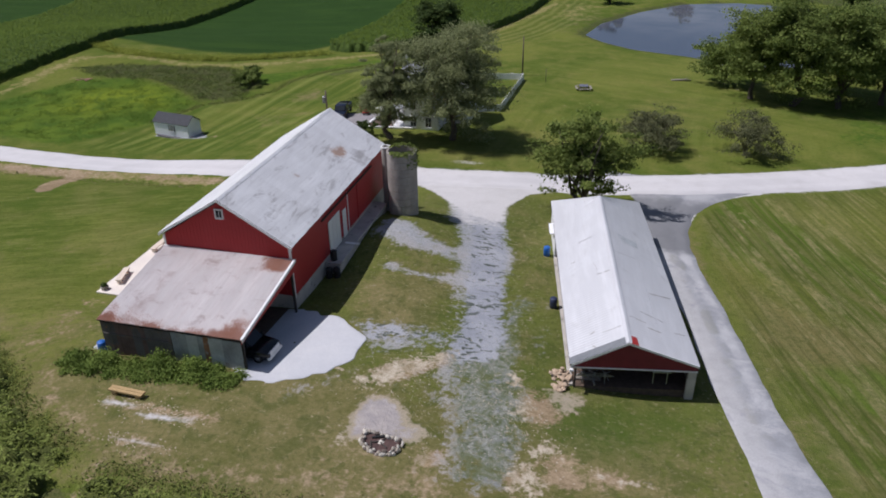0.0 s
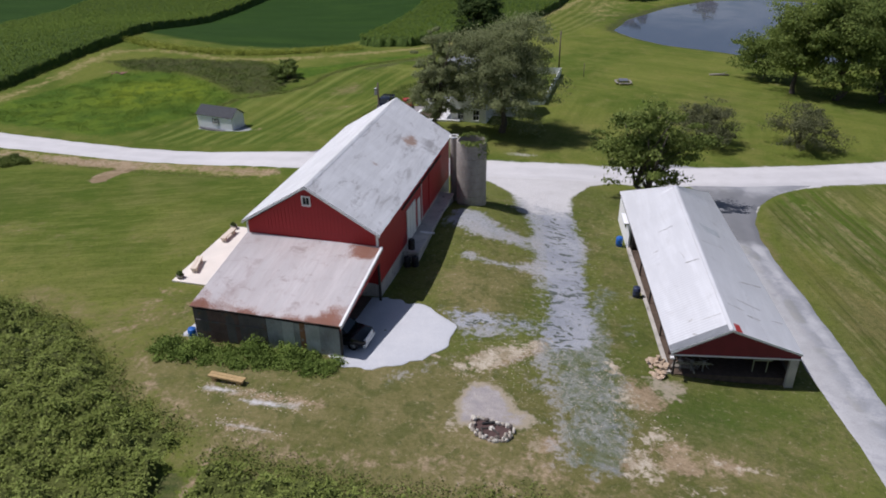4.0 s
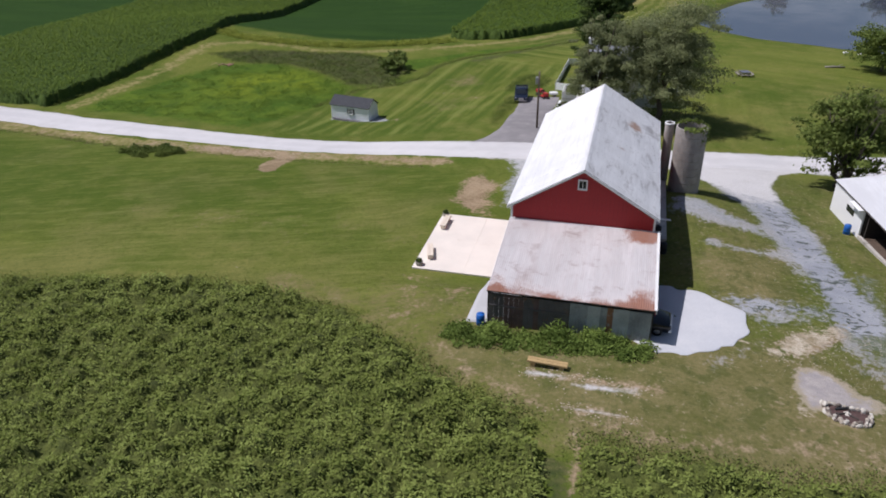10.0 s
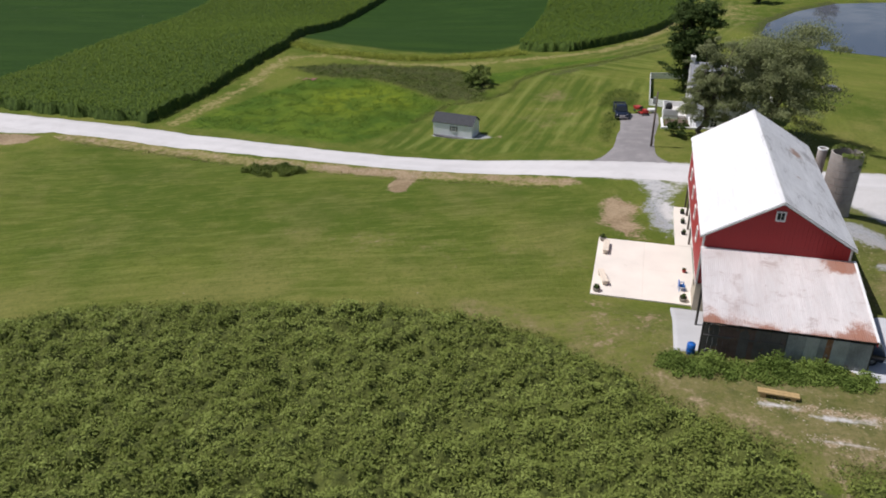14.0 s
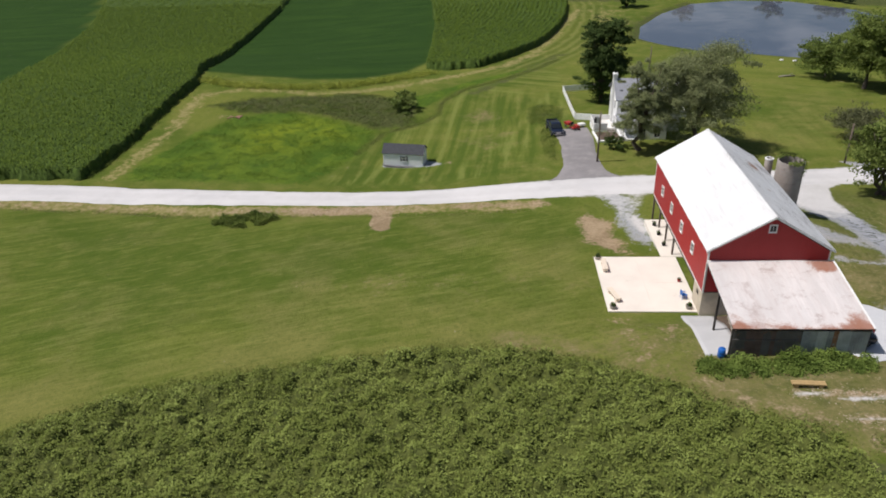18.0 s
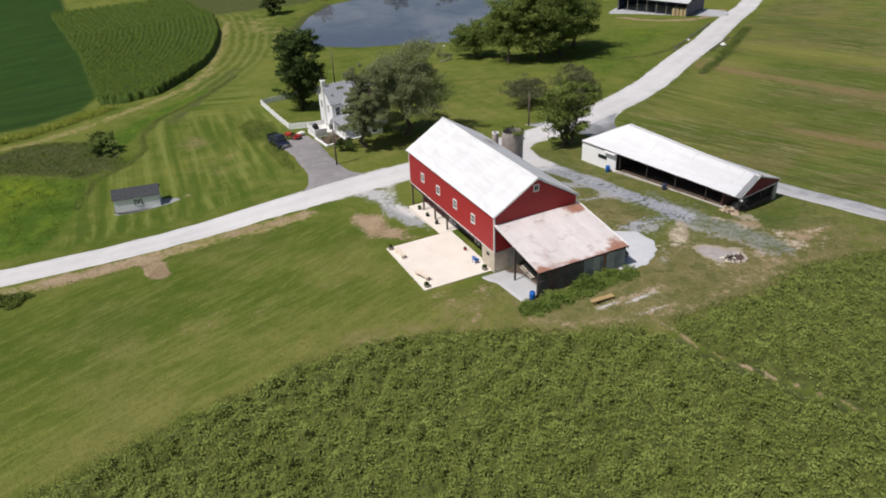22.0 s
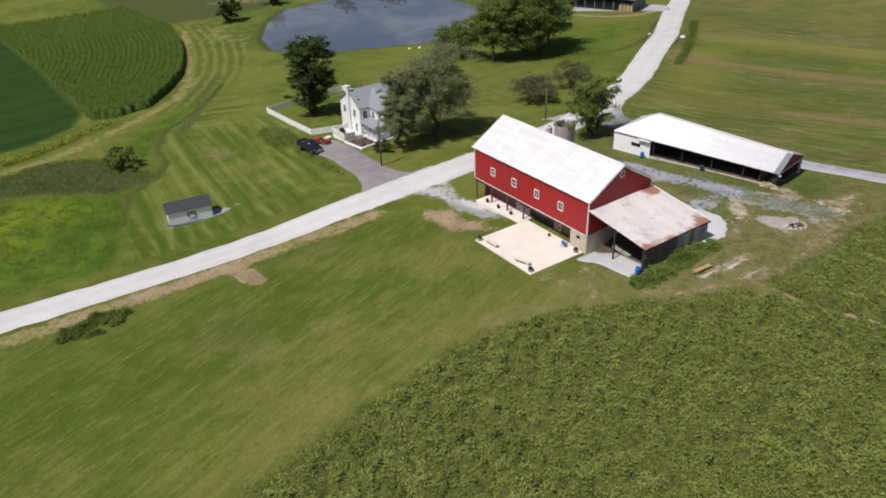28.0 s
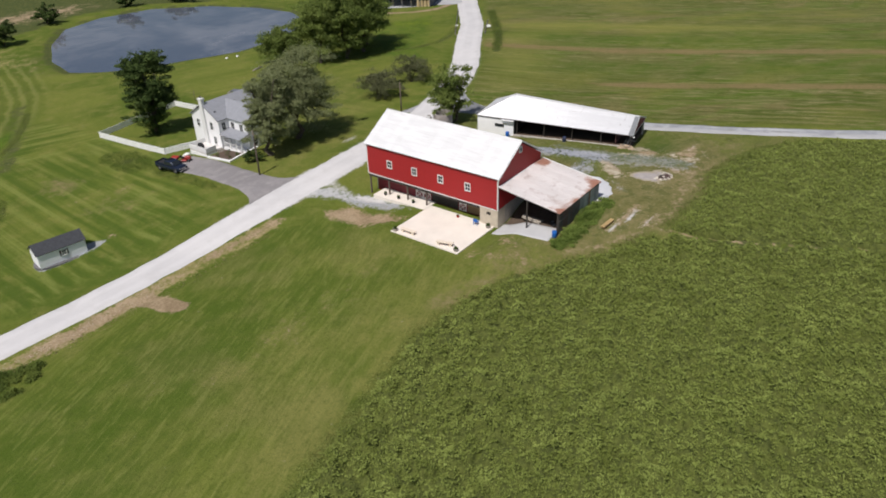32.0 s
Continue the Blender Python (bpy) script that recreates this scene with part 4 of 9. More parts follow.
field["dirt"] = top(
    0.40 * np.exp(-((line_gap(gx, gy, [(-45.5, 43.5), (-44.6, 38.8), (-41.8, 33.8), (-37.2, 29.9), (-32.5, 27.4), (-22, 27.0), (-12, 28.6), (-6, 29)]) / 1.3) ** 2)),
    0.78 * soft_poly(gx, gy, [(-46.8, 66.5), (-45, 68.6), (-42.8, 66), (-42.6, 60), (-41.8, 56.2), (-44.6, 56.6), (-46.6, 60)], 2.0), 0.9 * soft_poly(gx, gy, [(-72.6, 74), (-70.0, 73.6), (-69.3, 66.6), (-70.4, 66.0), (-72.0, 66.8)], 0.7), 0.7 * blob(gx, gy, -7.5, 37.5, 2.6, 2.4), 0.58 * blob(gx, gy, -6.2, 32.5, 2.2, 1.6), 0.55 * blob(gx, gy, -14.6, 40.5, 2.2, 1.3, 30), 0.50 * blob(gx, gy, -9, 31, 5, 4), 0.62 * np.exp(-((line_gap(gx, gy, [(-18.8, 38.5), (-17, 37.8), (-15.5, 39.5), (-14, 42)]) / 0.9) ** 2)), 0.8 * blob(gx, gy, -5.3, 31.4, 1.5, 0.9), 0.75 * blob(gx, gy, -2.8, 32.3, 1.5, 0.9), 0.75 * blob(gx, gy, -8.2, 30.6, 1.6, 0.8), 0.7 * blob(gx, gy, -12.8, 31.1, 0.8, 1.2), 0.36 * blob(gx, gy, -12, 30, 14, 5), 0.50 * np.exp(-((line_gap(gx, gy, [(-34.6, 31.2), (-30.6, 30.6), (-26.6, 30.8)]) / 1.0) ** 2)), 0.48 * np.exp(-((line_gap(gx, gy, [(-32.6, 27.7), (-27.5, 27.5)]) / 0.9) ** 2)),
    1.0 * soft_poly(gx, gy, [(-128, 57), (-120.2, 57.6), (-115.3, 49.8), (-109.2, 41.4), (-105, 37.2), (-103.2, 33.3), (-101.5, 29.8), (-112, 22), (-134, 40)], 0.8), 0.9 * soft_poly(gx, gy, [(-152, 78.5), (-139, 78.4), (-132.2, 79.2), (-131.5, 75.9), (-134.6, 73.7), (-150, 70.5)], 0.8), 0.5 * blob(gx, gy, -63.3, 93.4, 1.2, 0.7),
    (0.42 + 0.26 * blob(gx, gy, -78, 75, 9, 9)) * np.exp(-((line_gap(gx, gy, [(-128, 79.9), (-110, 78.4), (-97, 75.6), (-76, 74.5), (-62, 73.8)]) / 1.9) ** 2)), 0.62 * np.exp(-((line_gap(gx, gy, [(-62, 73.8), (-50, 72.6)]) / 1.3) ** 2)),
    0.62 * blob(gx, gy, 12, 258, 26, 10), 0.50 * blob(gx, gy, -106, 118, 2, 2), 0.85 * np.exp(-((line_gap(gx, gy, [(78, 166), (79.5, 160), (84, 154), (91, 152), (99, 153.5), (109, 158), (118, 166)]) / 1.8) ** 2)), 0.60 * np.exp(-((line_gap(gx, gy, [(-31.2, 26), (-30.7, 22), (-29.8, 19), (-28.6, 15.5), (-26.7, 11.5), (-21.8, 0), (-16.5, -12)]) / 0.4) ** 2)),
    0.5 * blob(gx, gy, -28.5, 64, 2.0, 2.0), 0.52 * blob(gx, gy, -41.5, 41.0, 2.0, 3), 0.5 * blob(gx, gy, -44.5, 36.8, 2.5, 1.6, -30), 0.45 * blob(gx, gy, -26, 26.4, 6, 1.2))
field["dry"] = top(
    0.95 * blob(gx, gy, -17, 31, 22, 9), 0.8 * blob(gx, gy, -19.5, 48, 4.5, 8), 0.5 * blob(gx, gy, -20, 57, 4, 5), 0.5 * blob(gx, gy, -9.5, 44, 1.5, 6), 0.42 * blob(gx, gy, -14, 56, 9, 16), 0.42 * blob(gx, gy, 3, 36, 5, 7), 0.75 * blob(gx, gy, -4, 29.5, 8, 2.6), 0.85 * blob(gx, gy, -28, 28.5, 11, 4), 0.75 * blob(gx, gy, -38, 33, 9, 6, -30), 0.55 * blob(gx, gy, -44, 38, 6, 7), 0.45 * blob(gx, gy, -21, 48, 5, 8),
    0.5 * np.exp(-((line_gap(gx, gy, [(-56, 40), (-47, 38), (-41, 33.5), (-35, 28), (-25, 27), (-12, 29), (2, 27)]) / 2.4) ** 2)),
    0.30 * blob(gx, gy, -62, 52, 30, 5, -8), 0.55 * blob(gx, gy, -58, 117, 4.5, 6), 0.4 * blob(gx, gy, -57, 102, 6, 8), 0.42 * blob(gx, gy, 8, 36, 5, 8), 0.55 * blob(gx, gy, 3.5, 63, 1.5, 14, 5))
field["mown"] = top(soft_poly(gx, gy, [(-82, 86), (-50, 84), (-49, 104), (-43, 112), (-41, 152), (-45, 154), (-50, 146), (-57.5, 138.5), (-61.5, 134.5), (-65, 126), (-65.5, 119), (-69, 114), (-75, 109), (-78.5, 99)], 0.8), 0.3 * soft_poly(gx, gy, [(-22, 86), (0, 92), (30, 104), (40, 130), (30, 160), (0, 166), (-22, 150)], 3))
field["cross"] = ramp(124, 136, gy + 0.35 * (gx + 45))
field["hay"] = soft_poly(gx, gy, HAY_FIELD, 1.0)
hay_s = gx + 0.27 * gy
field["tan"] = top(0.80 * np.exp(-(((hay_s - 46) / 3.2) ** 2)) * (1 - ramp(58, 74, gy)), 0.75 * np.exp(-(((hay_s - 76) / 3.6) ** 2)), 0.45 * np.exp(-(((hay_s - 31) / 2.0) ** 2)) * (1 - ramp(40, 60, gy)))
field["gold"] = top(0.8 * np.exp(-(((hay_s - 103) / 5.0) ** 2)) * ramp(30, 50, gy), 0.6 * soft_poly(gx, gy, [(12, 80), (20, 72), (44, 84), (66, 100), (60, 108), (40, 96)], 6.0), 0.95 * soft_poly(gx, gy, [(-100, 103), (-99, 114), (-92, 118), (-84, 116), (-81, 108), (-87, 103), (-94, 99)], 4.0), 0.4 * blob(gx, gy, -103, 96, 6, 5))
field["deep"] = top(0.9 * np.exp(-(((hay_s - 61) / 7.0) ** 2)), 0.8 * np.exp(-(((hay_s - 89) / 6.0) ** 2))) * field["hay"]
# the 0.9 line along the crop path paints shade of the crop edge
field["deep"] = top(field["deep"], 0.85 * soft_poly(gx, gy, [(-118, 74), (-97, 70.5), (-80, 69), (-66, 64), (-72, 56), (-84, 50), (-97, 46), (-106, 56)], 6.0), 0.5 * blob(gx, gy, -55, 64, 7, 6), 0.9 * np.exp(-((line_gap(gx, gy, [(-32.2, 24), (-30.9, 19), (-27.9, 11.5), (-23, 0), (-17.6, -12)]) / 1.0) ** 2)), 0.7 * soft_poly(gx, gy, [(-84, 88), (-78, 98), (-76, 108), (-80, 108), (-90, 98), (-96, 90)], 3.0), 0.8 * blob(gx, gy, -3, 55, 2.2, 13, 9), 0.95 * blob(gx, gy, -3.6, 36.3, 3.4, 2.6), 0.7 * blob(gx, gy, -0.4, 38.6, 3.2, 1.8))
CORN_EDGE = [(-81, 150), (-70, 151), (-62, 150), (-55, 160), (-49, 170), (-43, 181), (-37, 197), (-32.5, 213), (-29.5, 234), (-34, 266)]
field["edge_far"] = np.clip(line_gap(gx, gy, CORN_EDGE) / 40, 0, 1)
field["arcs"] = 0.9 * soft_poly(gx, gy, [(-58, 149), (-47, 152), (-40, 160), (-30, 175), (-20, 195), (-19, 230), (-28, 262), (-29, 232), (-36, 197), (-48, 171)], 3.0)
field["warm"] = top(0.9 * np.exp(-((line_gap(gx, gy, [(-112, 34), (-99, 32), (-88, 37), (-76, 39.5), (-62, 42.5), (-52, 42), (-45, 38)]) / 5.0) ** 2)), 0.8 * blob(gx, gy, -70, 47, 14, 4, -6), 0.6 * blob(gx, gy, -52, 52, 5, 8), 0.9 * soft_poly(gx, gy, [(-40, 82.5), (-40.5, 88), (-37, 95), (-28, 97), (-18, 100), (-8, 112), (0, 124), (8, 128), (10, 116), (0, 100), (-8, 92), (-22, 84)], 4.0))
field["lush"] = top(0.95 * soft_poly(gx, gy, [(-114, 89), (-113, 99), (-110, 108), (-105, 118), (-96, 121), (-86, 118), (-77, 111), (-78.5, 101), (-81.5, 93), (-84, 86)], 3.5), 0.75 * soft_poly(gx, gy, [(-76, 129), (-69, 133.5), (-60, 144), (-49, 154), (-45.5, 155), (-50.5, 148), (-58, 141), (-63, 135.5), (-67, 127), (-70, 122)], 1.6), 0.5 * soft_poly(gx, gy, [(20, 100), (60, 128), (85, 146), (60, 150), (30, 130)], 4), 0.55 * blob(gx, gy, -3, 58, 3, 11, 9), 0.62 * blob(gx, gy, -3.6, 36.6, 3.0, 2.0), 0.66 * blob(gx, gy, -5.4, 34.2, 1.6, 1.2), 0.6 * blob(gx, gy, -12.2, 36.9, 1.4, 1.0))
field["rough"] = top(
    # crop path: dark colour laid in for the shade beside the crop
    0.75 * np.exp(-((line_gap(gx, gy, [(-32.0, 23), (-30.9, 19), (-27.9, 11.5), (-23, 0), (-17.6, -12)]) / 0.9) ** 2)),
    0.85 * soft_poly(gx, gy, [(-112, 124), (-104, 129), (-92, 131.5), (-84, 134), (-76.5, 131), (-70.5, 124), (-70, 114), (-77, 112), (-84, 117), (-92, 121), (-103, 120)], 3.5),
    0.58 * ramp(92, 112, gy) * np.exp(-((line_gap(gx, gy, CREEK) / 0.7) ** 2)), 0.7 * np.exp(-((line_gap(gx, gy, [(63, 123.2), (54, 118.6), (45, 116.0), (36, 118.0), (30, 121.5)]) / 1.0) ** 2)), 0.7 * np.exp(-((line_gap(gx, gy, [(43, 97), (59, 106.4), (71, 115), (92, 131)]) / 1.3) ** 2)), 0.45 * blob(gx, gy, -18, 205, 12, 34), 0.8 * soft_poly(gx, gy, [(-40, 240), (-22, 238), (-2, 238), (20, 246), (42, 244), (62, 232), (80, 236), (80, 290), (-40, 300)], 6.0), 0.9 * soft_poly(gx, gy, CROP_WEST, 0.8), 0.9 * soft_poly(gx, gy, CROP_EAST, 0.8),
    0.7 * np.exp(-((line_gap(gx, gy, POND + POND[:1]) / 2.0) ** 2)), 0.55 * blob(gx, gy, -47.5, 114, 3.4, 3.0), 0.6 * blob(gx, gy, 68, 116, 6, 3, 35),
    0.5 * np.exp(-((line_gap(gx, gy, [(-60, 132), (-47, 154), (-38, 170)]) / 3.0) ** 2)))
field["straw"] = top(
    0.80 * np.exp(-((line_gap(gx, gy, [(-128, 79.9), (-110, 78.4), (-97, 75.6), (-76, 74.5), (-62, 73.8), (-52, 72.8)]) / 1.8) ** 2)),
    0.62 * np.exp(-((line_gap(gx, gy, [(-116, 90), (-114.8, 101), (-114, 116), (-115, 130), (-109, 134.4), (-100, 134), (-91, 132.8), (-81, 136.3), (-70, 144), (-62, 150), (-52, 158.5), (-45, 172), (-33, 212), (-28, 228)]) / 2.2) ** 2)),
    0.3 * np.exp(-((line_gap(gx, gy, [(8.0, 72), (9, 80), (16, 85.5)]) / 1.0) ** 2)), 0.45 * blob(gx, gy, -20, 215, 10, 30))
field["soy"] = top(soft_poly(gx, gy, [(-122, 151), (-108, 147), (-96, 144.5), (-84, 147), (-75, 155), (-71, 166), (-73, 360), (-131, 360), (-130, 200)], 1.2), soft_poly(gx, gy, [(-161.5, 94), (-166, 135), (-184, 226), (-193, 251), (-207, 290), (-216, 340), (-420, 340), (-400, 150), (-240, 107), (-190, 96)], 1.5))
for key, vals in field.items():
    at = ground_me.attributes.new(key, "FLOAT", "POINT")
    at.data.foreach_set("value", np.clip(vals, 0, 1).astype(np.float32))
ground = tagged(new("ground", ground_me), "mown and rough green grass with dry and bare patches", "ground", kind="structure")


def strip(name, line, half, material, lift, label, step=1.2, ragged=0.25, crown=0.0, seed=1, category="road"):
    """A ragged-edged band along a line, lying on the ground."""
    pts = []
    for (x0, y0), (x1, y1) in zip(line, line[1:]):
        k = max(1, int(math.hypot(x1 - x0, y1 - y0) / step))
        pts += [(x0 + (x1 - x0) * i / k, y0 + (y1 - y0) * i / k) for i in range(k)]
    pts.append(line[-1])
    p = np.array(pts)
    for _ in range(6):
        p[1:-1] = 0.25 * p[:-2] + 0.5 * p[1:-1] + 0.25 * p[2:]
    d = np.gradient(p, axis=0)
    d /= np.linalg.norm(d, axis=1)[:, None]
    n = np.stack([-d[:, 1], d[:, 0]], -1)
    s = np.linspace(0, 1, len(p))
    width = np.interp(s, np.linspace(0, 1, len(half)), half) if isinstance(half, (list, tuple)) else np.full(len(p), half)
    cols = [-1, -0.93, -0.6, -0.2, 0.2, 0.6, 0.93, 1]
    verts, faces, band = [], [], []
    for i, q in enumerate(p):
        for j, c in enumerate(cols):
            w = width[i] + ragged * noise.noise((q[0] * 0.35, q[1] * 0.35, seed + (c > 0) * 9)) * 2
            x, y = q + n[i] * c * w
            edge = 0.0 if abs(c) == 1 else lift + crown * (1 - c * c)
            verts.append((x, y, edge))
            band.append(c)
        if i:
            faces += [((i - 1) * 8 + j, (i - 1) * 8 + j + 1, i * 8 + j + 1, i * 8 + j) for j in range(7)]
    v = np.array(verts)
    v[:, 2] += gsurf(v[:, 0], v[:, 1]) - 0.06 * (np.abs(v[:, 2]) < 1e-6)
    ob = new(name, array_mesh(name, v, faces, material, True))
    ob.data.attributes.new("across", "FLOAT", "POINT").data.foreach_set("value", np.array(band, np.float32))
    return tagged(ob, label, category, kind="structure")


strip("road", ROAD_LINE, [3.6, 3.4, 2.95, 3.1, 3.4, 3.6, 3.3, 3.2, 3.1], ROAD, 0.04, "wide white crushed-stone country road", ragged=0.16, crown=0.05)
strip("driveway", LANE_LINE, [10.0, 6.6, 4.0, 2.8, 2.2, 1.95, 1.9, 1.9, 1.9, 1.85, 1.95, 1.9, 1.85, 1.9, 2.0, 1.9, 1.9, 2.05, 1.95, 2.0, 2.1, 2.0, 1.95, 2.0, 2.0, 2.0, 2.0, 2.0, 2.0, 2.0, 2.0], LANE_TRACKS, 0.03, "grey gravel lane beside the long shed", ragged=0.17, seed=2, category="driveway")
strip("driveway", [(-43.9, 79), (-43.9, 85), (-43.5, 92), (-43.2, 99), (-43.6, 104)], [6.0, 3.6, 2.8, 2.65, 2.6, 2.6, 2.8, 2.9, 3.1], ASPHALT, 0.05, "worn dark asphalt driveway at the house", ragged=0.15, seed=3, category="driveway")


def slab(name, poly, thick, material, label, category="patio", lift=0.1):
    """A thin slab draped on the ground with a rounded-off edge."""
    p = np.array(poly)
    mid = p.mean(0)
    n = len(poly)
    rings = [(1.0, -thick), (1.0, lift * 0.5)] + [(r, lift) for r in (0.99, 0.9, 0.8, 0.7, 0.6, 0.5, 0.4, 0.3, 0.2, 0.1, 0.02)]
    v = []
    for r, h in rings:
        q = mid + (p - mid) * r
        v.append(np.column_stack([q, gsurf(q[:, 0], q[:, 1]) + h]))
    f = [(r * n + i, r * n + (i + 1) % n, (r + 1) * n + (i + 1) % n, (r + 1) * n + i) for r in range(len(rings) - 1) for i in range(n)]
    ob = new(name, array_mesh(name, np.concatenate(v), f, material, True))
    return tagged(ob, label, category, kind="structure")


def rounded(points, n=5, wob=0.12, seed=0):
    """A closed outline through points, smoothed and slightly uneven."""
    p = np.array(points, float)
    for _ in range(3):
        q = np.roll(p, -1, 0)
        p = np.stack([0.75 * p + 0.25 * q, 0.25 * p + 0.75 * q], 1).reshape(-1, 2)
    return [(x + wob * noise.noise((x * 0.9, y * 0.9, seed)), y + wob * noise.noise((x * 0.9, y * 0.9, seed + 5))) for x, y in p]


slab("pavement", rounded([(-28.6, 44.2), (-27.0, 44.4), (-25.3, 44.2), (-21.7, 43.0), (-20.2, 40.5), (-21.2, 37.5), (-23.6, 35.3), (-26.6, 34.6), (-28.0, 35.4), (-28.8, 37.0), (-28.8, 41)], wob=0.55), 0.3, PAD, "pale stone-dust pad round the carport", category="pad", lift=0.035)
apron_x, apron_y = np.linspace(-39.6, -36.6, 9), np.linspace(36.25, 44.3, 20)
AX, AY = np.meshgrid(apron_x, apron_y)
ax, ay = AX.ravel(), AY.ravel()
rim = (ax < -39.55) | (ay < 36.3) | (ay > 44.25) | (ax > -36.65)
az = gsurf(ax, ay) + 0.09
k = np.arange(len(ax)).reshape(20, 9)
tops = np.stack([k[:-1, :-1], k[:-1, 1:], k[1:, 1:], k[1:, :-1]], -1).reshape(-1, 4)
loop = list(k[0, :]) + list(k[1:, -1]) + list(k[-1, -2::-1]) + list(k[-2:0:-1, 0])
low = len(ax) + np.arange(len(loop))
skirt = [(loop[i], low[i], low[(i + 1) % len(loop)], loop[(i + 1) % len(loop)]) for i in range(len(loop))]
averts = np.concatenate([np.stack([ax, ay, az], -1), np.stack([ax[loop], ay[loop], az[loop] - 0.4], -1)])
tagged(new("pavement", array_mesh("pavement", averts, np.concatenate([tops, np.array(skirt)]), CONCRETE_GREY)), "grey concrete apron at the carport edge", "pad", kind="structure")
# the pond
pond_outline = rounded(POND, wob=1.2)
cxp, cyp = 22.0, 203.0
pond = Shape()
pond.add([(x + (x - cxp) * 0.06, y + (y - cyp) * 0.06, POND_Z) for x, y in pond_outline], [tuple(range(len(pond_outline)))])
solid("water", pond, WATER, "dark still farm pond with sky reflections put into its colour", "pond")

# patio of separate poured panels
patio = thing("patio", pose(0, 0, 0), "cream concrete patio slab beside the barn", "patio", kind="structure")
px, py = [-46.2, -41.9, -37.6], [44.95, 50.2, 55.45]
for i in range(2):
    for j in range(2):
        part("panel", Shape().box(px[i] + 0.003, px[i + 1] - 0.003, py[j] + 0.003, py[j + 1] - 0.003, -0.22, 0.06, bevel=0.005), CONCRETE, patio)
for y0, y1 in ((55.5, 58.4), (58.4, 61.4), (61.4, 64.6)):
    part("panel", Shape().box(-39.1, -36.4, y0 + 0.02, y1 - 0.02, -0.95, 0.05 - (y0 - 55.5) * 0.02, bevel=0.02), CONCRETE, patio)


# ---- building parts ----
def ribbed(width, length, thick=0.03, ribs=5, rise=0.03, rows=7, sag=0.0, rust=None, seed=0):
    """A roofing sheet: x across, y down the slope, ribs lengthwise. Returns verts and faces."""
    cols = []
    for r in range(ribs):
        a = width * r / ribs
        w = width / ribs
        cols += [(a, 0), (a + 0.32 * w, 0), (a + 0.42 * w, rise), (a + 0.58 * w, rise), (a + 0.68 * w, 0)]
    cols.append((width, 0))
    n = len(cols)
    verts = [(x, length * k / rows, z + sag * noise.noise((k * 0.7, seed, 0.3))) for k in range(rows + 1) for x, z in cols]
    faces = [(k * n + i, k * n + i + 1, (k + 1) * n + i + 1, (k + 1) * n + i) for k in range(rows) for i in range(n - 1)]
    return verts, faces


def roof_slope(parent, eave0, along, up, n, material, name="roof_sheet", ribs=4, rise=0.03, rust_fn=None, label="", clean=0.0):
    """n sheets side by side from the eave's start; along runs by the eave, up from eave to ridge."""
    along, up = Vector(along), Vector(up)
    w = along.length / n
    ax, ay = along.normalized(), up.normalized()
    az = ax.cross(ay)
    if az.z < 0:
        az = -az
    base = part("roof_deck", Shape().add([Vector(eave0) + az * h + p for h in (-0.10, -0.02) for p in (Vector(), along, along + up, up)],
                [(0, 1, 2, 3), (7, 6, 5, 4), (0, 4, 5, 1), (1, 5, 6, 2), (2, 6, 7, 3), (3, 7, 4, 0)]), DARK_WOOD, parent)
    for i in range(n):
        verts, faces = ribbed(w * 1.015, up.length, ribs=ribs, rise=rise, seed=i)
        o = Vector(eave0) + along * (i / n) + az * (0.004 + 0.006 * (i % 2))
        tilt = 0.012 * math.sin(i * 2.4)
        s = Shape().add([o + ax * x + ay * (y + tilt) + az * z for x, y, z in verts], faces)
        ob = part(name, s, material, parent, label if i == 0 else "")
        if rust_fn:
            at = ob.data.attributes.new("rust", "FLOAT", "POINT")
            at.data.foreach_set("value", [rust_fn(v.co) for v in ob.data.vertices])
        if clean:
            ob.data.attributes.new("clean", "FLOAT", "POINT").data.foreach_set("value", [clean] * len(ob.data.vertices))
    return base


def window(parent, centre, u, out, w, h, cols=1, rows=2, frame_mat=None, glass=None):
    """A framed sash window on a wall: u runs along the wall, out away from it."""
    c, u, o, k = Vector(centre), Vector(u), Vector(out), Vector((0, 0, 1))
    m = Matrix((u, o, k)).transposed().to_4x4()
    m.translation = c
    fr = Shape()
    t = 0.10
    fr.box(-w / 2 - t, -w / 2, -0.02, 0.07, -h / 2 - t, h / 2 + t, m).box(w / 2, w / 2 + t, -0.02, 0.07, -h / 2 - t, h / 2 + t, m)
    fr.box(-w / 2, w / 2, -0.02, 0.07, h / 2, h / 2 + t, m).box(-w / 2, w / 2, -0.02, 0.09, -h / 2 - t, -h / 2, m)
    win = part("window", fr, frame_mat or WHITE, parent, "white-framed sash window")
    for i in range(rows):
        z0 = -h / 2 + h * i / rows
        part("pane", Shape().box(-w / 2, w / 2, -0.015, 0.012, z0 + 0.025, z0 + h / rows - 0.025, m), glass or GLASS, win)
        bars = Shape()
        bars.box(-w / 2, w / 2, 0.012, 0.04, z0 - 0.025, z0 + 0.025, m)
        for q in range(1, cols + 1):
            x = -w / 2 + w * q / (cols + 1)
            bars.box(x - 0.02, x + 0.02, 0.012, 0.035, z0 + 0.025, z0 + h / rows - 0.025, m)
        part("glazing_bar", bars, frame_mat or WHITE, win)
    return win


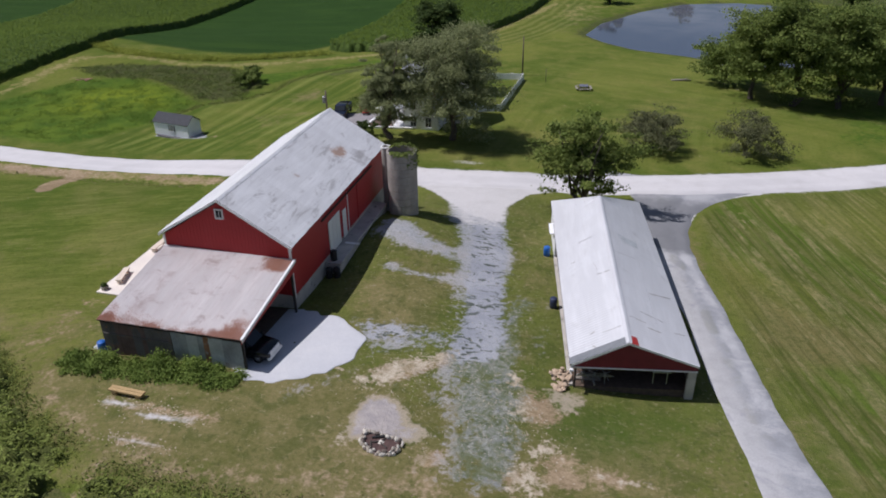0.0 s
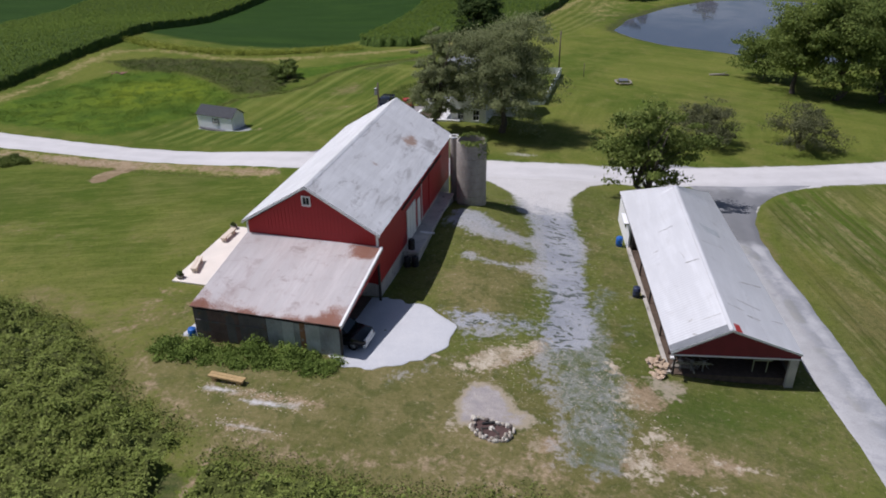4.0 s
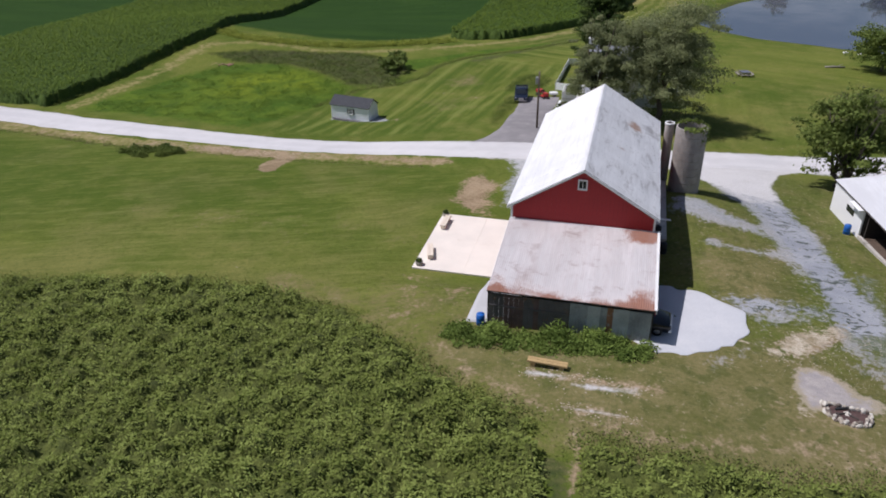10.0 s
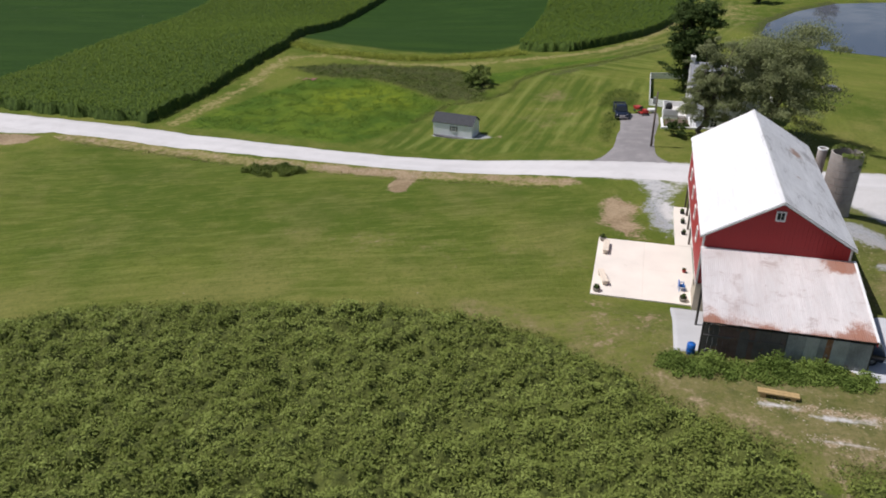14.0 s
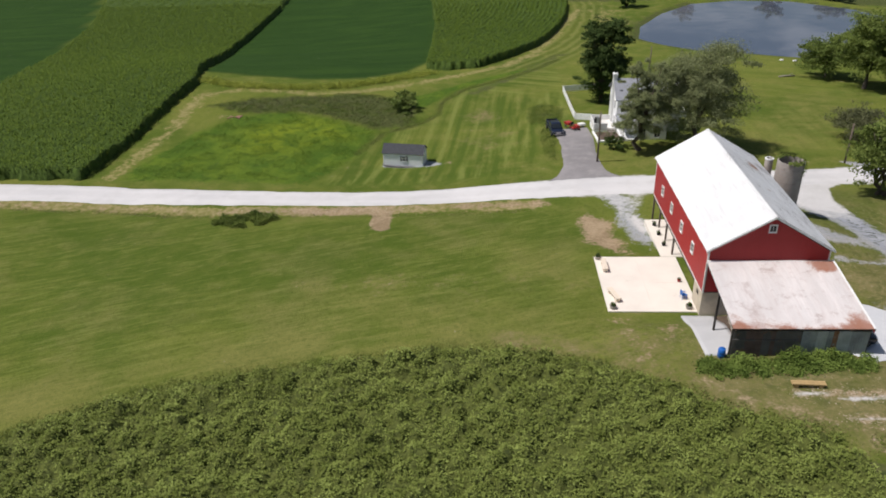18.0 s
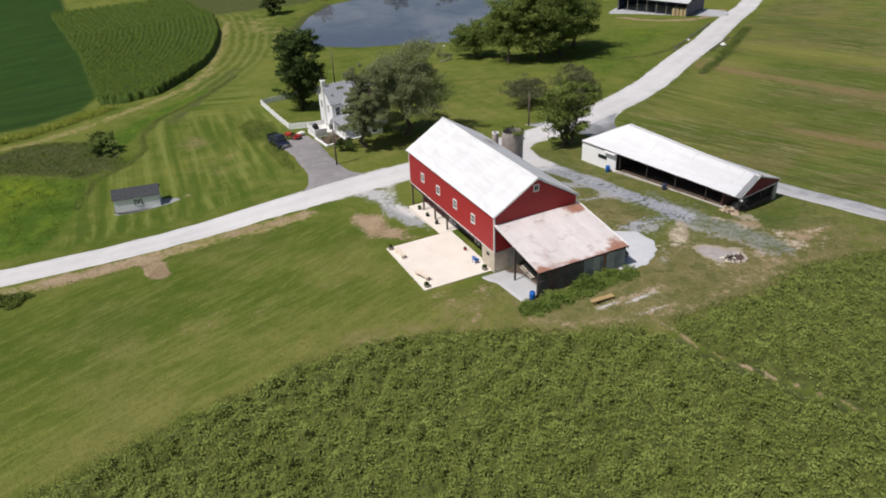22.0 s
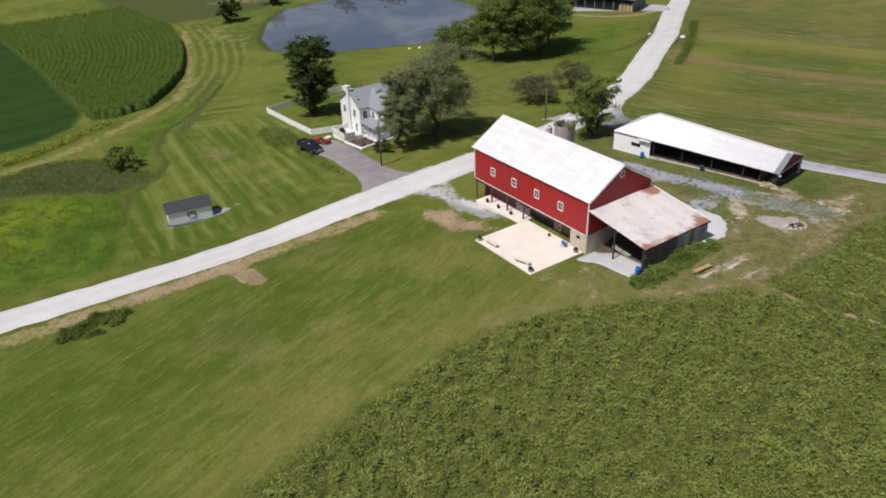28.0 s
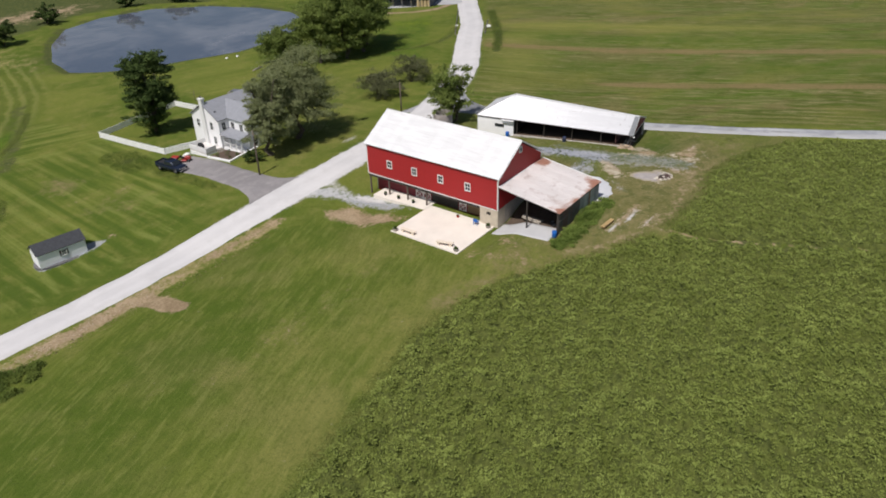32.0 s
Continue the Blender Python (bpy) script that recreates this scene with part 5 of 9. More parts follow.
def boards(parent, p0, u, length, width, z0, top_fn, material, out, thick=0.024, name="board"):
    """Upright boards along a wall with shallow grooves; alike ones share a mesh."""
    n = max(1, round(length / width))
    w = length / n
    u, o = Vector(u), Vector(out)
    made = {}
    for i in range(n):
        za, zb = top_fn(i * w), top_fn((i + 1) * w)
        key = (round(za, 3), round(zb, 3))
        base = Vector(p0) + u * (i * w)
        if key not in made:
            g = 0.006
            s = Shape()
            pts = [(g, z0), (w - g, z0), (w - g, zb), (g, za)]
            verts = [tuple(u * a + o * d + Vector((0, 0, b))) for d in (0, thick) for a, b in pts]
            s.add(verts, [(3, 2, 1, 0), (4, 5, 6, 7), (0, 1, 5, 4), (1, 2, 6, 5), (2, 3, 7, 6), (3, 0, 4, 7)])
            ob = part(name, s, material, parent)
            made[key] = ob.data
        else:
            ob = part(name, made[key], material, parent)
        ob.location = base
    return n


# ---- the barn ----
BX0, BX1, BY0, BY1 = -37.95, -27.40, 44.45, 66.25
EAVE, RIDGE, RIDGE_X, SILL = 6.80, 10.15, -32.75, 2.45
barn = thing("barn", pose(0, 0, 0), "large red board-sided bank barn with a silver metal roof", "barn")
part("wall", Shape().box(BX0 + 0.04, BX0 + 0.24, BY0 + 0.04, BY1 - 0.04, SILL + 0.02, EAVE - 0.05), DARK_RED, barn)
part("wall", Shape().box(BX1 - 0.24, BX1 - 0.04, BY0 + 0.04, BY1 - 0.04, 2.5, EAVE - 0.05), DARK_RED, barn)
gable = [(BX0 + 0.24, 2.5), (BX1 - 0.24, 2.5), (BX1 - 0.24, EAVE - 0.1), (RIDGE_X, RIDGE - 0.2), (BX0 + 0.24, EAVE - 0.1)]
part("wall", Shape().prism(gable, BY0 + 0.04, BY0 + 0.22, "y"), DARK_RED, barn)
part("wall", Shape().prism(gable, BY1 - 0.22, BY1 - 0.04, "y"), DARK_RED, barn)
part("floor", Shape().box(BX0 + 0.04, BX1 - 0.04, BY0 + 0.22, BY1 - 0.22, SILL - 0.12, SILL + 0.015), DARK_WOOD, barn)
gtop = lambda a: (EAVE - 0.05 + (RIDGE - EAVE - 0.1) * (a / (RIDGE_X - BX0) if a < RIDGE_X - BX0 else (BX1 - BX0 - a) / (BX1 - RIDGE_X)))
boards(barn, (BX0, BY0, 0), (1, 0, 0), BX1 - BX0, 0.30, 2.62, gtop, RED, (0, -1, 0))
boards(barn, (BX0, BY1, 0), (1, 0, 0), BX1 - BX0, 0.30, 2.45, gtop, RED, (0, 1, 0))
boards(barn, (BX0, BY0, 0), (0, 1, 0), BY1 - BY0, 0.32, SILL, lambda a: EAVE, RED, (-1, 0, 0))
boards(barn, (BX1, BY0, 0), (0, 1, 0), BY1 - BY0, 0.32, 2.62, lambda a: EAVE, RED, (1, 0, 0))
OV = 0.30
slope_w = Vector((RIDGE_X - (BX0 - OV), 0, RIDGE - (EAVE - 0.02)))
slope_e = Vector((RIDGE_X - (BX1 + OV), 0, RIDGE - (EAVE - 0.02)))


def barn_rust(v):
    a = 0.32 * math.exp(-(((v.x + 29.6) / 1.0) ** 2 + ((v.y - 60.2) / 1.7) ** 2))
    b = 0.12 * math.exp(-(((v.x + 30.2) / 1.4) ** 2 + ((v.y - 53.5) / 3.5) ** 2))
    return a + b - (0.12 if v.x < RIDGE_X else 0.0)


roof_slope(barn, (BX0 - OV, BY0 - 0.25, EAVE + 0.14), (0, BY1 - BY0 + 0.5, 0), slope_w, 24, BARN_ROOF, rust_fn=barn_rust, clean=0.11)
roof_slope(barn, (BX1 + OV, BY0 - 0.25, EAVE + 0.14), (0, BY1 - BY0 + 0.5, 0), slope_e, 24, BARN_ROOF, rust_fn=barn_rust)
for k in range(12):
    y0 = BY0 - 0.26 + k * (BY1 - BY0 + 0.52) / 12
    y1 = y0 + (BY1 - BY0 + 0.52) / 12 + 0.02
    zr = RIDGE + 0.19 + 0.006 * (k % 2)
    part("ridge_cap", Shape().prism([(RIDGE_X - 0.22, zr - 0.12), (RIDGE_X, zr), (RIDGE_X + 0.22, zr - 0.12), (RIDGE_X + 0.22, zr - 0.15), (RIDGE_X, zr - 0.03), (RIDGE_X - 0.22, zr - 0.15)], y0, y1, "y"), BARN_ROOF, barn)
for yy in (BY0 - 0.30, BY1 + 0.25):
    for sl, x0 in ((slope_w, BX0 - OV), (slope_e, BX1 + OV)):
        a = Vector((x0, yy, EAVE + 0.10))
        b = a + sl
        s = Shape().add([a, a + Vector((0, 0.05, 0)), a + Vector((0, 0.05, -0.16)), a + Vector((0, 0, -0.16)), b, b + Vector((0, 0.05, 0)), b + Vector((0, 0.05, -0.16)), b + Vector((0, 0, -0.16))],
                        [(0, 1, 2, 3), (7, 6, 5, 4), (0, 4, 5, 1), (1, 5, 6, 2), (2, 6, 7, 3), (3, 7, 4, 0)])
        part("barge_board", s, WHITE, barn, "white barge board")
for x, y in ((BX0, BY0), (BX1, BY0), (BX0, BY1), (BX1, BY1)):
    dx, dy = (-0.05 if x == BX0 else 0.05), (-0.05 if y == BY0 else 0.05)
    part("corner_trim", Shape().box(min(x + dx, x - 2 * dx), max(x + dx, x - 2 * dx), min(y + dy, y - 2 * dy), max(y + dy, y - 2 * dy), SILL, EAVE), WHITE, barn, "white corner trim")
part("sill_trim", Shape().box(BX0 - 0.06, BX0 - 0.037, BY0 + 0.2, BY1 - 0.2, SILL - 0.02, SILL + 0.10), WHITE, barn, "white sill trim")
for y in (62.15, 57.8, 53.4, 49.05):
    window(barn, (BX0 - 0.04, y, 4.65), (0, 1, 0), (-1, 0, 0), 0.72, 0.95, 1, 2)
window(barn, (RIDGE_X - 0.05, BY0 - 0.04, 9.05), (1, 0, 0), (0, -1, 0), 0.50, 0.62, 1, 1)
# east side: sliding door, small door, posts of the track, dock
door = part("door", Shape().box(BX1 + 0.05, BX1 + 0.11, 51.5, 54.0, 2.45, 5.5, bevel=0.015), WHITE, barn, "white sliding barn door")
for y in (51.6, 52.35, 53.15, 53.9):
    part("batten", Shape().box(BX1 + 0.11, BX1 + 0.135, y - 0.05, y + 0.05, 2.46, 5.48), WHITE, door)
part("door", Shape().box(BX1 + 0.05, BX1 + 0.10, 54.7, 55.5, 2.45, 5.1, bevel=0.015), WHITE, barn, "narrow white door")
for y in (56.1, 58.5):
    part("upright_trim", Shape().box(BX1 + 0.04, BX1 + 0.09, y - 0.05, y + 0.05, 2.6, 6.3), WHITE if y < 57 else RED, barn)
part("door_track", Shape().box(BX1 + 0.04, BX1 + 0.16, 50.3, 62.5, 6.15, 6.27), DARK_WOOD, barn)
part("foundation", Shape().box(BX1 - 0.3, BX1 + 0.03, BY0 + 0.05, BY1, -1.6, 2.61), OLD_CONCRETE, barn, "weathered concrete foundation")
part("foundation", Shape().box(BX0 + 1.7, BX1 - 0.31, BY0 + 0.02, BY0 + 0.34, -0.6, 2.61), OLD_CONCRETE, barn)
part("foundation", Shape().box(BX0 + 1.7, BX1 - 0.31, BY1 - 0.35, BY1 - 0.02, -1.6, 2.44), OLD_CONCRETE, barn)
# the recessed stable front under the overhang
SX = BX0 + 1.5
part("block_wall", Shape().box(BX0 + 0.02, SX + 0.24, BY0 + 0.02, 47.2, -0.5, SILL - 0.01), BLOCK, barn, "cream painted block wall")
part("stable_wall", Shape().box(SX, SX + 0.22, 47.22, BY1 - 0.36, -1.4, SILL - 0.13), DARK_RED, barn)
part("vent", Shape().box(BX0 - 0.01, BX0 + 0.05, 45.55, 46.15, 1.55, 1.95), DARK, barn, "dark louvred vent")
for y in (56.0, 59.3, 62.6, 66.0):
    part("post", Shape().box(BX0 + 0.02, BX0 + 0.20, y - 0.09, y + 0.09, gz(BX0, y) - 0.2, SILL - 0.125, bevel=0.01), POLE_WOOD, barn)
part("beam", Shape().box(BX0 + 0.02, BX0 + 0.24, 47.25, BY1 - 0.05, SILL - 0.40, SILL - 0.122), DARK_WOOD, barn)


def stable_door(y, w, mat_in, open_top=False):
    d = part("stable_door", Shape().box(SX - 0.07, SX - 0.01, y, y + w, 0.08, 1.15, bevel=0.01), mat_in, barn, "stable door with a white cross brace")
    br = Shape()
    for a, b in (((y, 0.10), (y + w, 1.12)), ((y + w, 0.10), (y, 1.12))):
        dy, dz = b[0] - a[0], b[1] - a[1]
        ln = math.hypot(dy, dz)
        ny, nz = -dz / ln * 0.05, dy / ln * 0.05
        br.prism([(a[0] + ny, a[1] + nz), (b[0] + ny, b[1] + nz), (b[0] - ny, b[1] - nz), (a[0] - ny, a[1] - nz)], SX - 0.10, SX - 0.075, "x")
    br.box(SX - 0.11, SX - 0.08, y, y + w, 0.08, 0.18).box(SX - 0.11, SX - 0.08, y, y + w, 1.05, 1.15)
    br.box(SX - 0.11, SX - 0.08, y, y + 0.1, 0.18, 1.05).box(SX - 0.11, SX - 0.08, y + w - 0.1, y + w, 0.18, 1.05)
    part("brace", br, WHITE, d)
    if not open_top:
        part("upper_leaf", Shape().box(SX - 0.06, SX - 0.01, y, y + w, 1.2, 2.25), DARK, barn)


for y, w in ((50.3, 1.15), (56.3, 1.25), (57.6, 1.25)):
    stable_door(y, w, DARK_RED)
part("panel_door", Shape().box(SX - 0.05, SX - 0.01, 47.6, 50.1, 0.07, 2.1), plain("brown_boards", (0.20, 0.13, 0.07), 0.8, vary=0.2), barn, "brown boarded door")
# flat near-black panel, the opening's shade is put into its colour
part("opening", Shape().box(SX - 0.03, SX - 0.005, 51.7, 56.1, 0.05, 2.25), DARK, barn, "dark panel standing for the shaded stable opening")
# dock along the east wall
DZ = 2.36
dock = thing("loading_dock", pose(0, 0, 0), "weathered concrete loading dock along the barn wall", "dock")
for k in range(4):
    y0 = 50.4 + k * 3.1
    part("panel", Shape().box(BX1 + 0.04, BX1 + 1.38, y0 + 0.008, y0 + 3.092, DZ - 0.2, DZ, bevel=0.02), OLD_CONCRETE, dock)
    part("base", Shape().box(BX1 + 0.04, BX1 + 1.28, y0 + 0.004, y0 + 3.096, -0.9, DZ - 0.2), OLD_CONCRETE, dock)
part("plank", Shape().box(BX1 + 0.45, BX1 + 1.75, 53.9, 54.15, DZ + 0.01, DZ + 0.07), WHITE, dock, "white board laid across")
for dx, dy, dz, where in ((0.6, 50.9, DZ, "on the dock"), (0.55, 49.8, gz(BX1 + 0.55, 49.8), "on the ground at the dock end"), (1.2, 49.9, gz(BX1 + 1.2, 49.9), "on the ground at the dock end")):
    drum = thing("oil_drum", pose(BX1 + dx, dy, dz), "dark steel drum " + where, "drum", "drums at the dock")
    part("drum_body", Shape().lathe([(0, 0), (0.28, 0), (0.29, 0.02), (0.28, 0.05), (0.28, 0.3), (0.295, 0.31), (0.28, 0.33), (0.28, 0.6), (0.295, 0.61), (0.28, 0.63), (0.28, 0.86), (0.27, 0.88), (0, 0.87)], 18), RUBBER, drum, smooth=True)
    part("drum_bung", Shape().lathe([(0, 0.87), (0.04, 0.87), (0.04, 0.9), (0, 0.9)], 8, pose(0.12, 0.1, 0)), STEEL, drum)

# ---- the carport built against the barn ----
lean = thing("carport", pose(0, 0, 0), "open carport with a rusty corrugated roof on the barn", "carport")
L0, L1, LY = -38.05, -27.05, 35.65
LTOP, LLOW = 5.86, 4.58


def lean_rust(v):
    edge = 0.10 * math.exp(-((v.y - LY) / 1.0) ** 2)
    a = 0.30 * math.exp(-(((v.x + 28.2) / 1.6) ** 2 + ((v.y - 43.9) / 0.8) ** 2))
    b = 0.20 * math.exp(-(((v.x + 28.0) / 1.3) ** 2 + ((v.y - LY) / 1.8) ** 2))
    c = 0.20 * math.exp(-(((v.x + 37.6) / 0.7) ** 2 + ((v.y - LY) / 1.6) ** 2))
    d = 0.14 * math.exp(-(((v.x + 33.2) / 1.5) ** 2 + ((v.y - LY) / 0.9) ** 2))
    return edge + a + b + c + d


roof_slope(lean, (L0, LY, LLOW), (L1 - L0, 0, 0), (0, 44.40 - LY, LTOP - LLOW), 15, LEAN_ROOF, ribs=5, rise=0.06, rust_fn=lean_rust, label="streaked rusty corrugated sheet")
part("flashing", Shape().box(L0, L1, 44.30, 44.40, LTOP - 0.02, LTOP + 0.035), WHITE, lean, "white roof flashing")
a, b = Vector((L1, LY - 0.02, LLOW + 0.02)), Vector((L1, 44.4, LTOP + 0.02))
part("barge_board", Shape().add([a, a + Vector((0.06, 0, 0)), a + Vector((0.06, 0, -0.2)), a + Vector((0, 0, -0.2)), b, b + Vector((0.06, 0, 0)), b + Vector((0.06, 0, -0.2)), b + Vector((0, 0, -0.2))],
     [(0, 1, 2, 3), (7, 6, 5, 4), (0, 4, 5, 1), (1, 5, 6, 2), (2, 6, 7, 3), (3, 7, 4, 0)]), WHITE, lean, "white painted edge board")
part("edge_trim", Shape().add([p + Vector((dx_, 0, h)) for h in (0.05, 0.075) for p, dx_ in ((a, -0.10), (a, 0.08), (b, 0.08), (b, -0.10))], [(3, 2, 1, 0), (4, 5, 6, 7), (0, 1, 5, 4), (1, 2, 6, 5), (2, 3, 7, 6), (3, 0, 4, 7)]), WHITE, lean, "white metal edge trim")
part("side_board", Shape().add([p + Vector((dx_, 0, h)) for dx_ in (-0.04, -0.005) for p, h in ((a, -0.05), (a, -0.32), (b, -0.85), (b, -0.05))], [(0, 1, 2, 3), (7, 6, 5, 4), (0, 4, 5, 1), (1, 5, 6, 2), (2, 6, 7, 3), (3, 7, 4, 0)]), RED, lean, "red board under the roof edge")
for i in range(6):
    x = L0 + 0.4 + i * (L1 - L0 - 0.8) / 5
    p, q = Vector((x, LY + 0.1, LLOW - 0.12)), Vector((x, 44.3, LTOP - 0.12))
    part("rafter", Shape().add([p + Vector((d, 0, h)) for d in (-0.04, 0.04) for h in (0, -0.16)] + [q + Vector((d, 0, h)) for d in (-0.04, 0.04) for h in (0, -0.16)],
         [(0, 1, 3, 2), (4, 6, 7, 5), (0, 4, 5, 1), (2, 3, 7, 6), (0, 2, 6, 4), (1, 5, 7, 3)]), DARK_WOOD, lean)
# south wall: dark old panels on one half, grey sheets on the other
RED_BOARD = plain("faded_brown_boards", (0.135, 0.085, 0.075), 0.85, vary=0.35, scale=1.2, fine=18, wear=(0.10, 0.10, 0.10), wear_at=0.55)
PALE_SHEET = plain("pale_galvanised_sheet", (0.46, 0.485, 0.50), 0.55, 0.15, vary=0.25, scale=1.1, fine=9, wear=(0.20, 0.14, 0.11), wear_at=0.62)
RUST_SHEET = plain("rusted_sheet", (0.28, 0.14, 0.075), 0.8, vary=0.35, scale=1.5, fine=12, wear=(0.32, 0.31, 0.30), wear_at=0.56)
for i in range(16):
    x0 = L0 + 0.15 + i * 0.337
    m = RED_BOARD if i in (3, 4, 5, 6, 9) else OLD_BOARD
    part("board", Shape().box(x0 + 0.006, x0 + 0.331, LY + 0.16 - 0.008 * (i % 2), LY + 0.20, gz(x0, LY) - 0.15, LLOW - 0.28 - 0.03 * (i % 4 == 1)), m, lean)
part("wall_rail", Shape().box(L0 + 0.15, L0 + 5.45, LY + 0.10, LY + 0.148, LLOW - 1.25, LLOW - 1.12), OLD_BOARD, lean)
sheet_x = [5.58, 6.75, 7.55, 8.0, 8.38, 9.4, 10.8]
sheet_m = [GREY_SHEET, PALE_SHEET, GREY_SHEET, RUST_SHEET, PALE_SHEET, GREY_SHEET]
for i, m in enumerate(sheet_m):
    x0, x1 = L0 + sheet_x[i], L0 + sheet_x[i + 1]
    off = 0.012 * (i % 2)
    front, k = [], 0
    while x0 + 0.1 * k < x1:
        front.append((x0 + 0.1 * k, LY + 0.145 - off - 0.018 * (k % 2)))
        k += 1
    front.append((x1 + 0.01, LY + 0.145 - off))
    ribs = Shape().prism(front + [(x1 + 0.01, LY + 0.165 - off), (x0, LY + 0.165 - off)], gz(x0, LY) - 0.15, LLOW - 0.26 - 0.02 * (i % 3))
    part("wall_sheet", ribs, m, lean)
for x in (L0 + 0.12, L0 + 5.52, L1 - 0.16):
    part("post", Shape().box(x - 0.08, x + 0.08, LY + 0.21, LY + 0.38, gz(x, LY) - 0.2, LLOW - 0.05), DARK_WOOD, lean)
for x, y in ((L0 + 0.12, 40.2), (L1 - 0.16, 43.9), (L0 + 5.5, 40.2)):
    part("post", Shape().box(x - 0.08, x + 0.08, y - 0.08, y + 0.08, gz(x, y) - 0.2, LLOW + (y - LY) * 0.146 - 0.12), DARK_WOOD, lean)
part("rail", Shape().box(L0 + 0.1, L1 - 0.1, LY + 0.21, LY + 0.27, LLOW - 0.42, LLOW - 0.28), DARK_WOOD, lean)

# dark floor sheet: the carport's shade is put into its colour
floor_x, floor_y = np.linspace(-36.7, -28.0, 10), np.linspace(35.9, 44.3, 9)
FX, FY = np.meshgrid(floor_x, floor_y)
fq = np.arange(90).reshape(9, 10)
floor_faces = np.stack([fq[:-1, :-1], fq[:-1, 1:], fq[1:, 1:], fq[1:, :-1]], -1).reshape(-1, 4)
part("floor", array_mesh("floor", np.stack([FX.ravel(), FY.ravel(), gsurf(FX.ravel(), FY.ravel()) + 0.05], -1), floor_faces, MULCH), MULCH, lean, "earth floor coloured dark for the shade under the roof")
zl = gz(-36.0, 40.5)
stack = thing("lumber_stack", pose(-36.0, 40.6, zl + 0.08, 0, 0, 84), "stack of pale boards stored in the carport", "lumber")
for k in range(9):
    part("plank", Shape().box(-1.5 + 0.1 * (k % 2), 1.5 - 0.13 * (k % 3), -0.42 + 0.29 * (k % 3), -0.15 + 0.29 * (k % 3), 0.1 + 0.06 * (k // 3), 0.155 + 0.06 * (k // 3), bevel=0.005), TAN_WOOD if k % 2 else GREY_WOOD, stack)
for x in (-1.0, 1.0):
    part("bearer", Shape().box(x - 0.05, x + 0.05, -0.45, 0.45, 0.0, 0.099), DARK_WOOD, stack)
for tx, ty in ((-36.2, 37.3), (-35.6, 37.9)):
    tyre = thing("tyre", pose(tx, ty, gz(tx, ty) + 0.2), "old black tyre lying on the carport floor", "tyre", "tyres in the carport")
    part("tread", Shape().lathe([(0.2, -0.08), (0.3, -0.1), (0.34, -0.05), (0.34, 0.05), (0.3, 0.1), (0.2, 0.08), (0.2, -0.08)], 18), RUBBER, tyre, smooth=True)
    part("rim", Shape().lathe([(0.0, -0.02), (0.08, 0.02), (0.19, -0.03), (0.2, 0.05)], 14), STEEL, tyre)

# ---- silo ----
SILO, SR = (-24.35, 63.0), 1.42
sz = gz(*SILO) - 0.3
SH = 7.85 - sz
silo = thing("silo", pose(SILO[0], SILO[1], sz), "short roofless grey concrete stave silo with a leafy rim", "silo")
courses, per = 9, 16
ch = SH / courses
for k in range(courses):
    for i in range(per):
        if k < 2 and i % 2:
            continue
        a0, a1 = math.tau * (i + 0.5 * (k % 2)) / per, math.tau * (i + 1 + 0.5 * (k % 2)) / per
        if k < 2:
            a1 += math.tau / per
        mids = [a0 + 0.006 + (a1 - a0 - 0.012) * q / 3 for q in range(4)]
        verts = [(r * math.cos(a), r * math.sin(a), z) for z in (k * ch + 0.016, k * ch + ch - 0.016) for r in (SR - 0.14, SR) for a in mids]
        faces = [(q, q + 1, q + 5, q + 4) for q in range(3)] + [(8 + q, 9 + q, 13 + q, 12 + q) for q in range(3)]
        faces += [(4 + q, 5 + q, 13 + q, 12 + q) for q in range(3)] + [(q, q + 1, q + 9, q + 8) for q in range(3)] + [(0, 4, 12, 8), (3, 7, 15, 11)]
        part("stave", Shape().add(verts, faces), STAVE, silo)
for k in range(courses * 2):
    z0 = (k + 0.5) * ch / 2
    part("hoop", Shape().lathe([(SR - 0.01, z0), (SR + 0.012, z0 + 0.005), (SR + 0.012, z0 + 0.02), (SR - 0.01, z0 + 0.025)], 32), STEEL, silo)
part("fill", Shape().lathe([(0, SH - 1.0), (0.6, SH - 0.9), (SR - 0.15, SH - 1.1), (SR - 0.15, 0)], 20), MULCH, silo, "dark earth inside the silo")
cb = gz(-26.4, 64.2) - 0.2
chute = thing("silo_chute", pose(-26.3, 64.1, cb), "narrow grey pipe chute standing by the silo", "chute")
cs = (7.7 - cb) / 4
for k in range(4):
    part("segment", Shape().lathe([(0.40, k * cs), (0.43, k * cs + 0.03), (0.43, k * cs + cs - 0.03), (0.40, k * cs + cs), (0.33, k * cs + cs), (0.33, k * cs)], 20), STAVE, chute)
part("collar", Shape().lathe([(0.33, 4 * cs - 0.1), (0.47, 4 * cs - 0.1), (0.47, 4 * cs + 0.02), (0.33, 4 * cs + 0.02)], 20), WHITE, chute, "pale collar")


# ---- the long open shed ----
coop = thing("long_shed", pose(-6.06, 40.56, 0, 0, 0, 9.5), "long low open-sided shed with a white metal roof", "shed")
CM = coop.matrix_world.copy()
CW, CL, CE, CR, CX = 8.35, 26.2, 2.75, 4.67, 3.65
PEAK = Vector((3.75, 20.6, 5.66))


def cz(x, y):
    p = CM @ Vector((x, y, 0))
    return gz(p.x, p.y)


